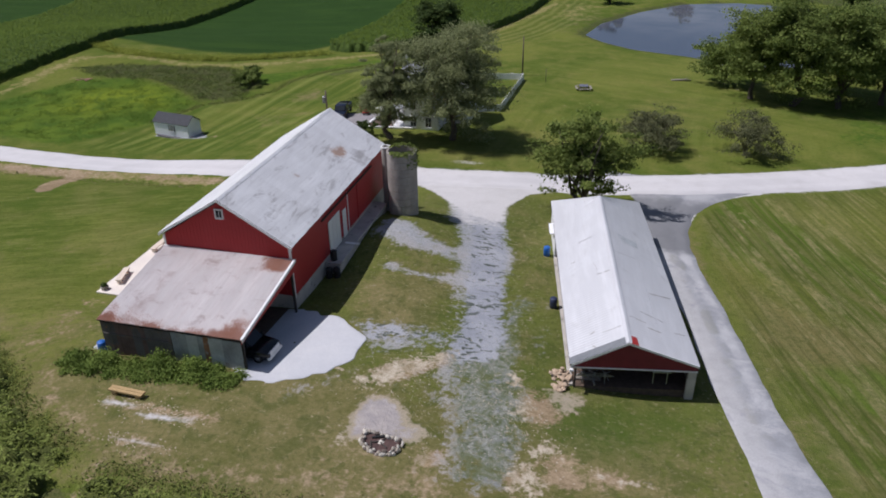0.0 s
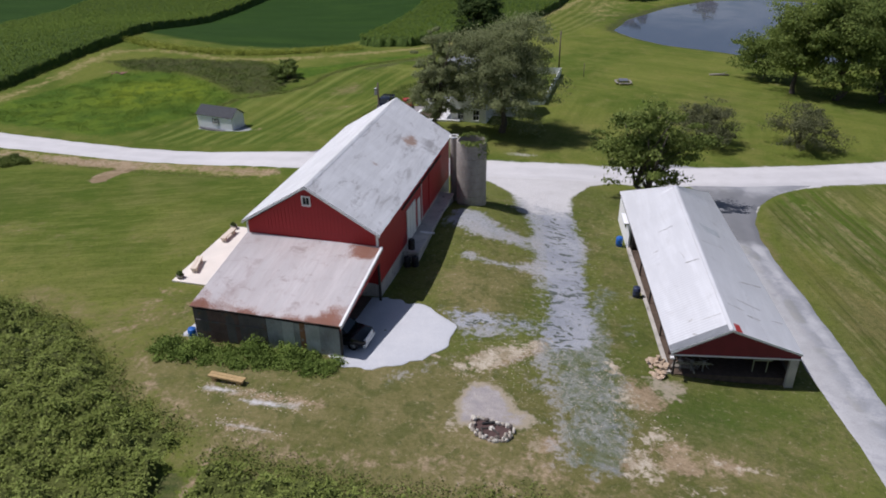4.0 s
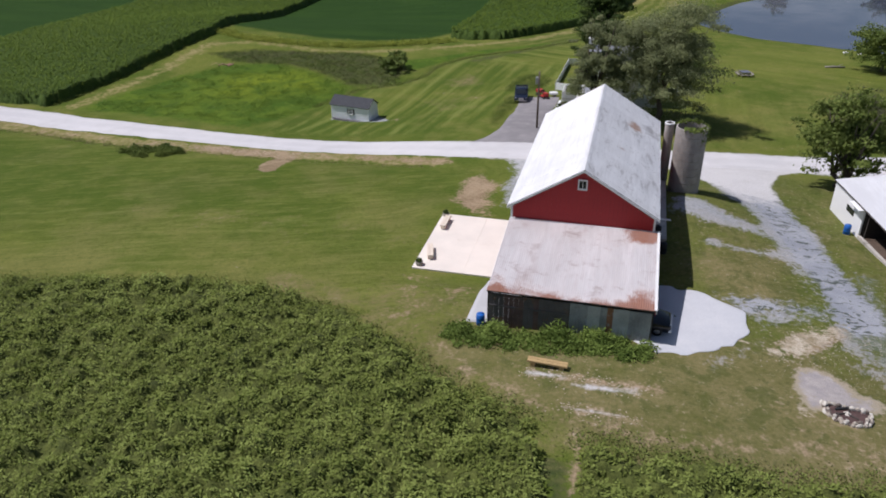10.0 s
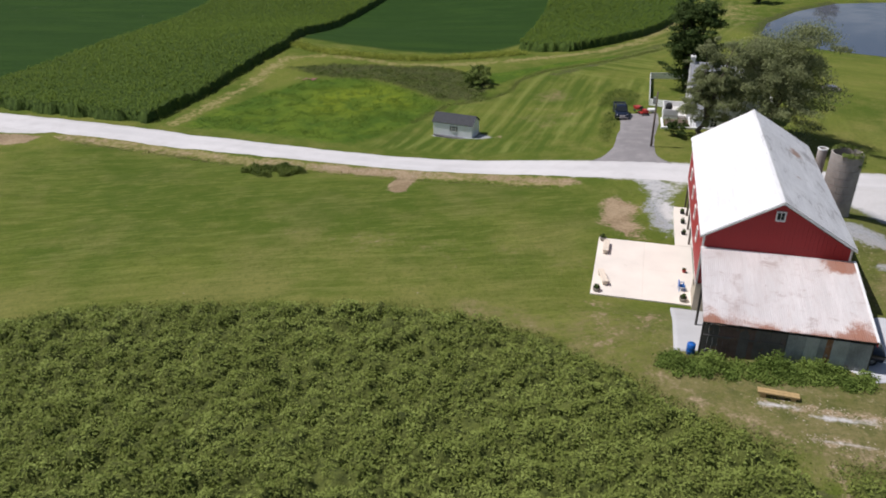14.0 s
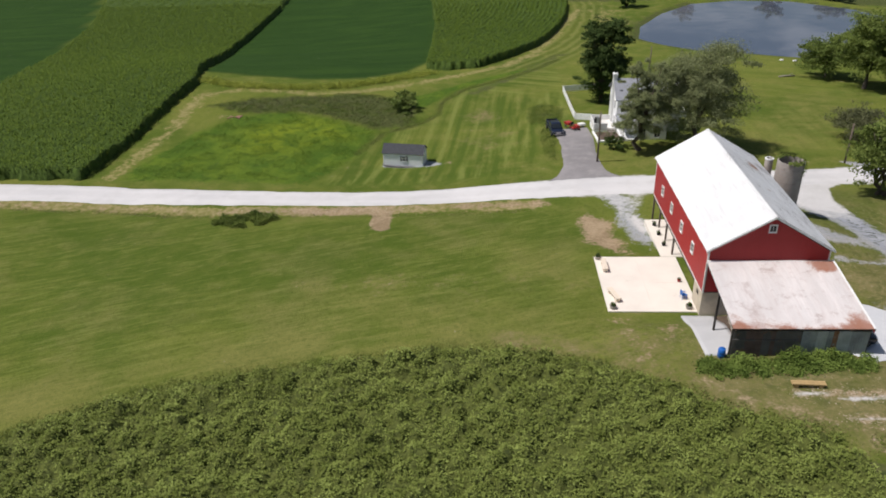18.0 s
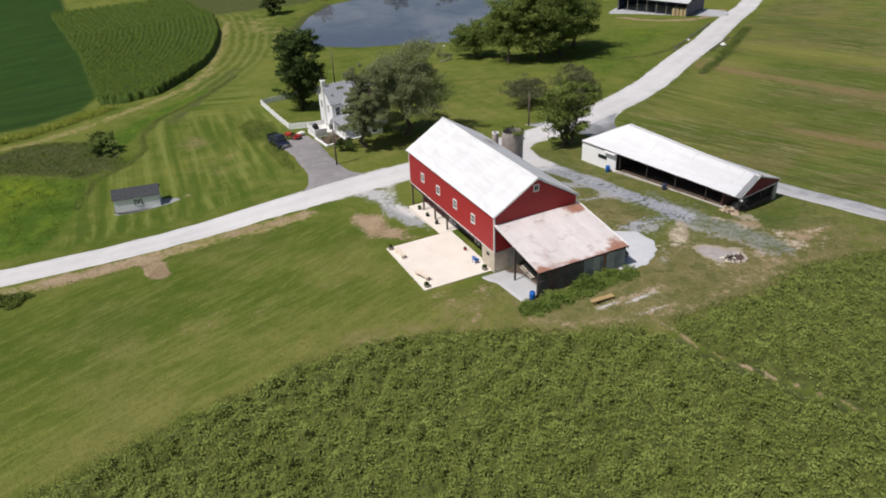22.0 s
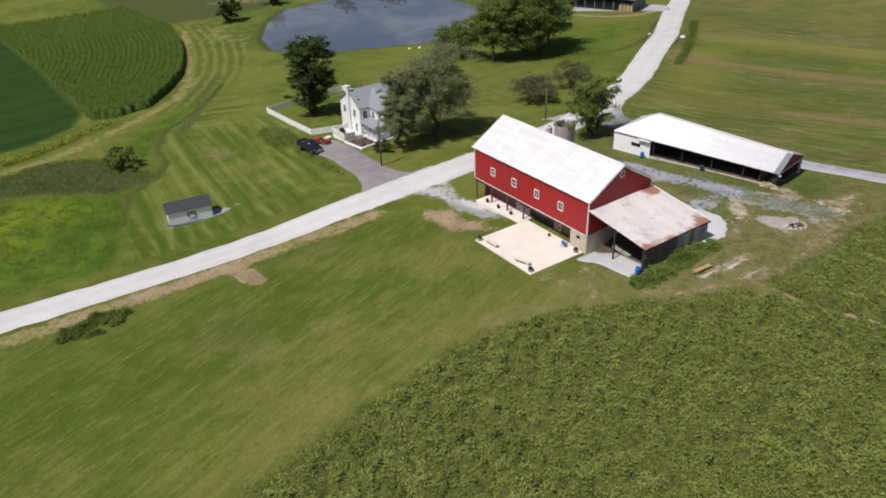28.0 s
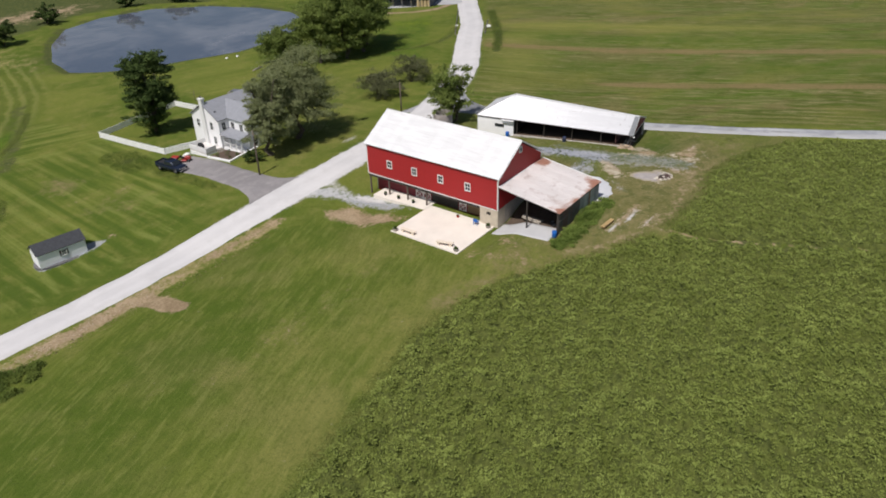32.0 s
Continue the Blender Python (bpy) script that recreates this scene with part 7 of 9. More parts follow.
part("step", Shape().box(-37.8, -36.7, 100.4, 101.14, -0.5, 0.2).box(-37.8, -36.7, 100.75, 101.14, 0.2, 0.36), GREY_WOOD, deck)
grill = thing("grill", pose(-39.2, 103.6, HZ + 0.5), "black covered barbecue grill on the deck", "grill")
part("lid", Shape().lathe([(0.0, 1.15), (0.25, 1.12), (0.42, 0.98), (0.45, 0.8), (0.45, 0.75)], 14), RUBBER, grill, smooth=True)
part("cart", Shape().box(-0.5, 0.5, -0.3, 0.3, 0.0, 0.75, bevel=0.04), RUBBER, grill)
garden = thing("garden_bed", pose(0, 0, HZ), "mulched garden bed with a white stone border", "garden bed")
for k in range(4):
    ya, yb = 95.3 + k * 1.3, 95.3 + (k + 1) * 1.3
    part("bed", Shape().prism([(ya, -0.8), (yb, -0.8), (yb, gz(-38, yb) - HZ + 0.10), (ya, gz(-38, ya) - HZ + 0.10)], -39.75, -36.5 + 0.5 * (k == 0), "x"), MULCH, garden)


def border(xa, ya, xb, yb):
    """A low white kerb on the ground between two points."""
    n = max(1, round(math.hypot(xb - xa, yb - ya) / 1.2))
    d = Vector((xb - xa, yb - ya, 0)).normalized()
    s = Vector((-d.y, d.x, 0)) * 0.16
    for i in range(n):
        a = Vector((xa + (xb - xa) * i / n, ya + (yb - ya) * i / n, 0))
        b = Vector((xa + (xb - xa) * (i + 1) / n, ya + (yb - ya) * (i + 1) / n, 0)) - d * 0.02
        za, zb = gz(a.x, a.y) - HZ, gz(b.x, b.y) - HZ
        part("border", Shape().add([p + q + Vector((0, 0, z)) for h in (-0.3, 0.28) for p, q, z in ((a, s, za + h), (b, s, zb + h), (b, -s, zb + h), (a, -s, za + h))], [(3, 2, 1, 0), (4, 5, 6, 7), (0, 1, 5, 4), (1, 2, 6, 5), (2, 3, 7, 6), (3, 0, 4, 7)]), SIDING, garden)


border(-40.2, 100.8, -40.1, 95.1)
border(-40.3, 94.9, -33.2, 96.0)
for i, (x, y) in enumerate(((-38.9, 96.4), (-37.6, 96.2), (-38.2, 98.0), (-37.0, 99.0), (-39.2, 99.3))):
    sh = thing("flower_plant", pose(x, y, gz(x, y) + 0.1), "small dark flowering plant in the mulch bed", "plant", "plants in the bed")
    part("leaves", leaf_ball(0.28 + 0.08 * (i % 3), 50, 0.10, 0.22), LEAF_DARK, sh)


def fence_run(name, pts, label, height=1.15):
    """A white board fence: posts, and boards between them."""
    f = thing(name, pose(pts[0][0], pts[0][1], gz(*pts[0])), label, "fence")
    o = f.matrix_world.translation
    for (x0, y0), (x1, y1) in zip(pts, pts[1:]):
        n = max(1, round(math.hypot(x1 - x0, y1 - y0) / 2.4))
        for i in range(n):
            a = Vector((x0 + (x1 - x0) * i / n, y0 + (y1 - y0) * i / n, 0))
            b = Vector((x0 + (x1 - x0) * (i + 1) / n, y0 + (y1 - y0) * (i + 1) / n, 0))
            a.z, b.z = gz(a.x, a.y), gz(b.x, b.y)
            a, b = a - o, b - o
            part("post", Shape().box(a.x - 0.07, a.x + 0.07, a.y - 0.07, a.y + 0.07, a.z - 0.2, a.z + height + 0.1, bevel=0.02), WHITE, f)
            d = (b - a)
            side = Vector((-d.y, d.x, 0)).normalized() * 0.025
            for z0, z1 in ((0.06, 0.50), (0.54, 0.80), (0.84, height)):
                s = Shape().add([a + side + Vector((0, 0, z0)), b + side + Vector((0, 0, z0)), b - side + Vector((0, 0, z0)), a - side + Vector((0, 0, z0)), a + side + Vector((0, 0, z1)), b + side + Vector((0, 0, z1)), b - side + Vector((0, 0, z1)), a - side + Vector((0, 0, z1))],
                                [(3, 2, 1, 0), (4, 5, 6, 7), (0, 1, 5, 4), (1, 2, 6, 5), (2, 3, 7, 6), (3, 0, 4, 7)])
                part("rail_board", s, SIDING, f)
    return f


fence_run("fence", [(-36.9, 107.6), (-42.0, 110.3), (-42.0, 131.0), (-23.2, 133.5), (-23.2, 109.9), (-26.4, 108.6)], "white vinyl board fence round the house garden")


def pole(x, y, h, label, lean_x=0.0, transformer=False, r=0.14):
    p = thing("utility_pole", pose(x, y, gz(x, y) - 0.2, 0, lean_x, 0), label, "pole")
    part("shaft", Shape().tube([(0, 0, 0), (0, 0, h * 0.5), (0, 0, h)], [r, r * 0.88, r * 0.7], 10), POLE_WOOD, p, smooth=True)
    if transformer:
        part("meter_box", Shape().box(-0.45, -0.14, -0.2, 0.2, h - 1.6, h - 0.7, bevel=0.04), STEEL, p, "grey transformer can")
        part("bracket", Shape().box(-0.16, 0.02, -0.04, 0.04, h - 1.3, h - 1.2), STEEL, p)
    return p


pole(-41.57, 86.0, 7.6, "dark wooden utility pole with a grey transformer", transformer=True)
pole(-7.0, 85.8, 6.0, "bare dark wooden utility pole beside the road")
pole(-24.0, 137.5, 7.4, "bare dark wooden pole in the lawn")
pole(-19.0, 132.5, 2.6, "thin short wooden post in the lawn", r=0.06)


def guard_rail(x0, y0, x1, y1, label):
    """A low steel rail on posts."""
    g = thing("guard_rail", pose(x0, y0, gz(x0, y0)), label, "guard rail", "rails at the road culvert")
    n = max(2, round(math.hypot(x1 - x0, y1 - y0) / 2.5))
    d = Vector((x1 - x0, y1 - y0, 0)).normalized()
    side = Vector((-d.y, d.x, 0))
    pts = [Vector((x0 + (x1 - x0) * i / n, y0 + (y1 - y0) * i / n, 0)) for i in range(n + 1)]
    for p in pts:
        p.z = gz(p.x, p.y)
    o = pts[0].copy()
    for p in pts:
        q = p - o
        part("post", Shape().box(q.x - 0.08, q.x + 0.08, q.y - 0.08, q.y + 0.08, q.z - 0.3, q.z + 0.72), GREY_WOOD, g)
    for a, b in zip(pts, pts[1:]):
        prof = [(0.08, 0.42), (0.14, 0.50), (0.09, 0.57), (0.14, 0.64), (0.08, 0.72)]
        verts = [e - o + side * s + Vector((0, 0, h)) for e in (a, b) for s, h in prof]
        part("rail", Shape().add(verts, [(k, k + 1, k + 6, k + 5) for k in range(4)]), STEEL, g)
    return g


guard_rail(53.6, 116.9, 88.0, 140.4, "grey steel guard rail beside the country road")
guard_rail(58.5, 110.6, 74.5, 120.2, "grey steel guard rail at the road culvert")


# ---- vehicles ----
def wheel(parent, x, y, r=0.36, w=0.24):
    m = pose(x, y, r, 90, 0, 0)
    t = part("wheel", Shape().lathe([(r * 0.62, -w / 2), (r * 0.92, -w / 2), (r, -w * 0.32), (r, w * 0.32), (r * 0.92, w / 2), (r * 0.62, w / 2)], 18, m), RUBBER, parent, smooth=True)
    part("rim", Shape().lathe([(0, -w * 0.36), (r * 0.2, -w * 0.42), (r * 0.6, -w * 0.34), (r * 0.62, w * 0.34), (r * 0.2, w * 0.42), (0, w * 0.36)], 14, m), STEEL, t, smooth=True)


def body_shell(sections):
    """A car body lofted through cross sections: (x, half width, floor, waist, top, top half width)."""
    s = Shape()
    ring = []
    for x, w, z0, zw, zt, wt in sections:
        ring.append([(x, -w * 0.92, z0), (x, -w, z0 + 0.18), (x, -w, zw - 0.06), (x, -w * 0.96, zw), (x, -wt, zt - 0.05), (x, -wt * 0.8, zt), (x, wt * 0.8, zt), (x, wt, zt - 0.05), (x, w * 0.96, zw), (x, w, zw - 0.06), (x, w, z0 + 0.18), (x, w * 0.92, z0)])
    n = 12
    verts = [p for r in ring for p in r]
    faces = [(i * n + k, i * n + (k + 1) % n, (i + 1) * n + (k + 1) % n, (i + 1) * n + k) for i in range(len(ring) - 1) for k in range(n)]
    faces += [tuple(range(n - 1, -1, -1)), tuple((len(ring) - 1) * n + k for k in range(n))]
    return s.add(verts, faces)


def suv(m, label):
    car = thing("car", m, label, "car")
    part("body", body_shell([(-2.3, 0.80, 0.45, 0.95, 1.00, 0.70), (-2.2, 0.92, 0.32, 1.02, 1.10, 0.80), (-1.6, 0.95, 0.28, 1.05, 1.12, 0.85), (0.9, 0.95, 0.28, 1.04, 1.08, 0.86), (1.5, 0.94, 0.30, 0.98, 1.04, 0.80), (2.15, 0.90, 0.32, 0.88, 0.94, 0.72), (2.32, 0.80, 0.42, 0.78, 0.82, 0.62)]), CAR_BLACK, car, smooth=True)
    part("cabin", body_shell([(-2.15, 0.82, 1.0, 1.08, 1.12, 0.74), (-1.85, 0.84, 1.0, 1.1, 1.66, 0.70), (-0.6, 0.86, 1.0, 1.1, 1.74, 0.72), (0.35, 0.86, 1.0, 1.1, 1.68, 0.70), (1.05, 0.84, 1.0, 1.06, 1.12, 0.74)]), CAR_BLACK, car, smooth=True)
    part("windscreen", Shape().add([(0.50, -0.66, 1.60), (0.50, 0.66, 1.60), (1.06, 0.74, 1.14), (1.06, -0.74, 1.14)], [(0, 1, 2, 3)]), GLASS, car)
    for s in (-1, 1):
        part("side_glass", Shape().add([(-1.6, s * 0.80, 1.56), (0.3, s * 0.80, 1.58), (0.8, s * 0.875, 1.14), (-1.85, s * 0.875, 1.14)], [(0, 1, 2, 3)]), GLASS, car)
        part("headlight", Shape().box(2.16, 2.30, s * 0.55 - 0.2, s * 0.55 + 0.2, 0.68, 0.84, bevel=0.03), LAMP_GLASS, car)
        part("mirror", Shape().box(0.72, 0.86, s * 1.0 - 0.08, s * 1.0 + 0.08, 1.10, 1.26, bevel=0.03), CAR_BLACK, car)
    # grille and bumper bar take plain white paint
    part("grille", Shape().box(2.24, 2.345, -0.62, 0.62, 0.54, 0.86).box(2.20, 2.38, -0.86, 0.86, 0.34, 0.53), WHITE, car, "white grille and bumper")
    for x in (-1.45, 1.45):
        for y in (-0.84, 0.84):
            wheel(car, x, y)
    return car


def pickup(m, label):
    car = thing("pickup_truck", m, label, "truck")
    part("body", body_shell([(-2.75, 0.86, 0.55, 1.05, 1.08, 0.84), (-2.6, 0.96, 0.42, 1.08, 1.12, 0.90), (0.6, 0.98, 0.38, 1.08, 1.12, 0.9), (1.6, 0.97, 0.38, 1.08, 1.14, 0.86), (2.55, 0.94, 0.42, 1.02, 1.06, 0.8), (2.75, 0.85, 0.5, 0.92, 0.96, 0.7)]), CAR_NAVY, car, smooth=True)
    part("cab", body_shell([(-0.75, 0.86, 1.05, 1.12, 1.16, 0.8), (-0.6, 0.88, 1.05, 1.14, 1.82, 0.74), (0.6, 0.88, 1.05, 1.14, 1.86, 0.74), (0.95, 0.88, 1.05, 1.14, 1.80, 0.72), (1.6, 0.86, 1.05, 1.10, 1.16, 0.76)]), CAR_NAVY, car, smooth=True)
    part("bed_liner", Shape().box(-2.55, -0.85, -0.75, 0.75, 1.115, 1.135), RUBBER, car, "black bed")
    for s in (-1, 1):
        part("bed_rail", Shape().box(-2.6, -0.8, s * 0.86 - 0.07, s * 0.86 + 0.07, 1.1, 1.36, bevel=0.03), CAR_NAVY, car)
        part("side_glass", Shape().add([(-0.5, s * 0.83, 1.74), (0.85, s * 0.83, 1.74), (1.25, s * 0.89, 1.2), (-0.6, s * 0.89, 1.2)], [(0, 1, 2, 3)]), GLASS, car)
        part("headlight", Shape().box(2.62, 2.74, s * 0.62 - 0.2, s * 0.62 + 0.2, 0.78, 0.96, bevel=0.03), LAMP_GLASS, car)
    part("tailgate", Shape().box(-2.70, -2.6, -0.86, 0.86, 1.1, 1.36, bevel=0.02), CAR_NAVY, car)
    part("windscreen", Shape().add([(1.02, -0.68, 1.76), (1.02, 0.68, 1.76), (1.60, 0.76, 1.19), (1.60, -0.76, 1.19)], [(0, 1, 2, 3)]), GLASS, car)
    part("grille", Shape().box(2.66, 2.79, -0.42, 0.42, 0.7, 0.95).box(2.66, 2.82, -0.9, 0.9, 0.5, 0.62), CHROME, car, "chrome grille and bumper")
    for x in (-1.75, 1.75):
        for y in (-0.86, 0.86):
            wheel(car, x, y, 0.42, 0.28)
    return car


suv(pose(-28.15, 37.7, gz(-27.6, 37.7) + 0.08, 0, 0, -3), "black SUV parked under the carport")
pickup(pose(-46.2, 102.3, gz(-46.2, 102.3) + 0.15, 0, 0, -82), "dark navy pickup truck parked on the asphalt driveway")
mow = thing("lawn_tractor", pose(-42.9, 103.4, gz(-42.9, 103.4) + 0.1, 0, 0, -60), "small red garden tractor with a cart", "tractor")
part("hood", Shape().box(0.2, 1.1, -0.3, 0.3, 0.45, 0.95, bevel=0.08), MOWER_RED, mow)
part("deck", Shape().box(-0.5, 0.5, -0.55, 0.55, 0.2, 0.38, bevel=0.05), MOWER_RED, mow)
part("seat", Shape().box(-0.55, -0.1, -0.25, 0.25, 0.62, 0.74, bevel=0.04).box(-0.65, -0.52, -0.25, 0.25, 0.7, 1.05, bevel=0.03), RUBBER, mow)
part("steering_wheel", Shape().lathe([(0.15, 0), (0.18, 0.02), (0.15, 0.04)], 12, pose(0.12, 0, 0.95, 0, -30, 0)), RUBBER, mow)
part("cart", Shape().box(-2.2, -1.0, -0.5, 0.5, 0.4, 0.8, bevel=0.04), MOWER_RED, mow)
for x, y, r in ((-0.4, -0.45, 0.27), (-0.4, 0.45, 0.27), (0.85, -0.4, 0.2), (0.85, 0.4, 0.2), (-1.6, -0.55, 0.22), (-1.6, 0.55, 0.22)):
    wheel(mow, x, y, r, 0.16)
barrow = thing("garden_cart", pose(-41.6, 104.6, gz(-41.6, 104.6) + 0.05, 0, 0, 20), "white and grey garden cart by the tractor", "cart")
part("tub", Shape().box(-0.6, 0.6, -0.4, 0.4, 0.35, 0.7, bevel=0.06), WHITE, barrow)
for y in (-0.42, 0.42):
    wheel(barrow, 0.1, y, 0.2, 0.1)


# ---- benches, planters, barrels, table ----
def wall_bench(m, material, label, length=2.2):
    """A chunky bench of two thick planks on block legs."""
    b = thing("bench", m, label, "bench", "benches on the patio")
    for k in range(2):
        part("seat_plank", Shape().box(-length / 2, length / 2, -0.27 + k * 0.275, -0.005 + k * 0.275, 0.38, 0.48, bevel=0.015), material, b)
    for x in (-length / 2 + 0.3, length / 2 - 0.3):
        part("leg", Shape().box(x - 0.14, x + 0.14, -0.22, 0.22, 0, 0.379, bevel=0.01), material, b)
    part("apron_board", Shape().box(-length / 2 + 0.45, length / 2 - 0.45, -0.03, 0.03, 0.2, 0.379), material, b)
    return b


wall_bench(pose(-45.4, 53.2, 0.06, 0, 0, 90), TAN_WOOD, "pale tan wooden bench at the patio edge")
wall_bench(pose(-45.3, 47.5, 0.06, 0, 0, 106), TAN_WOOD, "pale tan wooden bench at the patio edge")
log = thing("timber_bench", pose(-33.3, 31.6, gz(-33.3, 31.6), 0, 0, -3), "long low bench of new yellow timber on grass", "bench")
part("beam", Shape().box(-1.25, 1.25, -0.02, 0.22, 0.30, 0.44, bevel=0.015), TIMBER, log)
part("beam", Shape().box(-1.25, 1.25, -0.28, -0.04, 0.30, 0.44, bevel=0.015), TIMBER, log)
for x in (-0.9, 0.9):
    part("block", Shape().box(x - 0.15, x + 0.15, -0.25, 0.2, 0, 0.30, bevel=0.01), TIMBER, log)


def planter(x, y, label):
    p = thing("planter", pose(x, y, 0.06), label, "planter", "planters on the patio")
    part("tub", Shape().lathe([(0, 0), (0.24, 0), (0.3, 0.1), (0.33, 0.34), (0.28, 0.34), (0.26, 0.28), (0, 0.28)], 16), GREY_WOOD, p, smooth=True)
    part("plant", leaf_ball(0.28, 60, 0.13, 0.42), LEAF_DARK, p)
    return p


planter(-45.7, 45.5, "round planter with dark foliage on the patio corner")
planter(-45.8, 55.0, "round planter with dark foliage on the patio corner")
planter(-38.6, 45.5, "round planter with dark foliage by the block wall")


def barrel(x, y, z, material, label):
    b = thing("barrel", pose(x, y, z), label, "barrel")
    part("barrel_body", Shape().lathe([(0, 0), (0.26, 0), (0.29, 0.05), (0.3, 0.3), (0.31, 0.32), (0.3, 0.34), (0.3, 0.58), (0.31, 0.6), (0.3, 0.62), (0.29, 0.86), (0.25, 0.9), (0, 0.88)], 18), material, b, smooth=True)
    part("bung", Shape().lathe([(0, 0.88), (0.04, 0.88), (0.04, 0.92), (0, 0.92)], 8, pose(0.12, 0.05, 0)), RUBBER, b)
    return b


def on_coop(x, y):
    p = CM @ Vector((x, y, 0))
    return p.x, p.y, gz(p.x, p.y)


barrel(*on_coop(-0.55, 20.4), BLUE, "bright blue plastic barrel beside the white shed wall")
barrel(*on_coop(-0.45, 10.6), BLUE_STEEL, "dark blue barrel at the shed edge")
barrel(-38.5, 36.0, gz(-38.5, 36.0), BLUE, "blue plastic barrel among the weeds by the carport")
chair = thing("chair", pose(-38.7, 47.3, 0.06, 0, 0, 100), "blue plastic garden chair by the barn wall", "chair")
part("seat", Shape().box(-0.27, 0.27, -0.25, 0.25, 0.38, 0.43, bevel=0.015), BLUE, chair)
part("backrest", Shape().box(-0.27, 0.27, 0.22, 0.27, 0.43, 0.9, bevel=0.015), BLUE, chair)
for s in (-1, 1):
    part("armrest", Shape().box(s * 0.27 - 0.03, s * 0.27 + 0.03, -0.22, 0.25, 0.58, 0.62), BLUE, chair)
    for y in (-0.22, 0.22):
        part("leg", Shape().box(s * 0.25 - 0.025, s * 0.25 + 0.025, y - 0.025, y + 0.025, 0, 0.58), BLUE, chair)
box = thing("flower_box", pose(-38.4, 50.4, 0.06), "small red flower pot on the patio", "flower pot")
part("pot", Shape().lathe([(0, 0), (0.14, 0), (0.2, 0.28), (0.17, 0.28), (0.15, 0.24), (0, 0.24)], 12), MOWER_RED, box)
part("plant", leaf_ball(0.16, 30, 0.09, 0.3), LEAF_DARK, box)
for y in (58.0, 60.6, 63.0):
    pt = thing("plant_pot", pose(-38.3, y, 0.05 - (y - 55.5) * 0.02), "dark plant pot by the barn posts", "plant pot", "pots by the barn")
    part("pot", Shape().lathe([(0, 0), (0.17, 0), (0.23, 0.34), (0.19, 0.34), (0.17, 0.3), (0, 0.3)], 12), RUBBER, pt)
    part("plant", leaf_ball(0.22, 40, 0.1, 0.42), LEAF_DARK, pt)
TOP_BLUE = plain("blue_grey_boards", (0.13, 0.14, 0.18), 0.7, vary=0.2, scale=3)
table = thing("picnic_table", pose(-11.9, 128.0, gz(-11.9, 128.0), 0, 0, 12), "square picnic table with blue-grey top on the lawn", "table")
for k in range(7):
    part("top_board", Shape().box(-0.75, 0.75, -0.75 + k * 0.215, -0.55 + k * 0.215, 0.74, 0.79), TOP_BLUE, table)
for s in (-1, 1):
    part("bench_board", Shape().box(-1.0, 1.0, s * 1.22 - 0.16, s * 1.22 + 0.16, 0.43, 0.48), GREY_WOOD, table, "grey bench board")
    part("bench_board", Shape().box(s * 1.22 - 0.16, s * 1.22 + 0.16, -1.0, 1.0, 0.43, 0.48), GREY_WOOD, table, "grey bench board")
    part("bearer", Shape().box(s * 0.5 - 0.05, s * 0.5 + 0.05, -1.35, 1.35, 0.34, 0.43), GREY_WOOD, table)
    part("bearer", Shape().box(-1.35, 1.35, s * 0.5 - 0.05, s * 0.5 + 0.05, 0.245, 0.339), GREY_WOOD, table)
    for q in (-1, 1):
        part("leg", Shape().box(s * 0.62 - 0.06, s * 0.62 + 0.06, q * 0.62 - 0.06, q * 0.62 + 0.06, 0, 0.739), GREY_WOOD, table)
lg = thing("fallen_log", pose(4.8, 140.0, gz(4.8, 140.0), 0, 0, 10), "grey fallen log lying on the grass", "log")
part("trunk", Shape().tube([(-1.8, 0, 0.16), (-0.4, 0.1, 0.2), (1.6, 0, 0.18)], [0.16, 0.2, 0.14], 9), GREY_WOOD, lg, smooth=True)
part("branch", Shape().tube([(0.4, 0.05, 0.2), (1.0, 0.5, 0.5), (1.5, 0.7, 0.55)], [0.07, 0.05, 0.03], 6), GREY_WOOD, lg)
# white lumps stand in for the geese on the bank
for x, y in ((10.4, 158.6), (13.0, 157.6)):
    gs = thing("rock", pose(x, y, gz(x, y), 0, 0, 30), "white lump in place of a goose on the pond bank", "rock", "boulders by the pond")
    part("boulder", stone_mesh((0.7, 0.45, 0.4), 31), PALE_STONE, gs).data.materials.append(BIRD_WHITE)
for x, y, s in ((67.8, 115.5, 1.1), (65.6, 125.0, 0.7)):
    gs = thing("rock", pose(x, y, gz(x, y), 0, 0, 60), "white boulder beside the road culvert", "rock", "boulders by the road")
    part("boulder", stone_mesh((s, s * 0.7, s * 0.6), 41), PALE_STONE, gs).data.materials.append(BIRD_WHITE)
rubble = pile("rubble", [(-105.5 + 2.2 * random.random(), 117.2 + 1.4 * random.random(), 0.05) for i in range(14)], 0.3, plain("brick_rubble", (0.30, 0.16, 0.12), 0.9, vary=0.3), "small heap of reddish rubble in rough grass")

FBX, FBY, FBR = 96.7, 170.6, -65
# ---- far open-fronted barn beyond the road ----
far = thing("pole_barn", pose(FBX, FBY, gz(92, 165) - 0.1, 0, 0, FBR), "dark blue open-fronted pole barn with a white roof", "barn")
part("pad", Shape().prism(rounded([(-13, -15), (0, -17.5), (11, -17), (20, -9), (21, 8), (12.5, 8), (-13, 8)], wob=0.6), -0.9, 0.1), LANE, far, "grey gravel apron")
part("back_wall", Shape().box(-11.5, 11.5, 6.8, 7.0, -0.5, 4.6), BLUE_STEEL, far)
for x in (-11.5, 11.3):
    part("side_wall", Shape().box(x, x + 0.2, -6.5, 6.8, -0.5, 4.4), BLUE_STEEL, far)
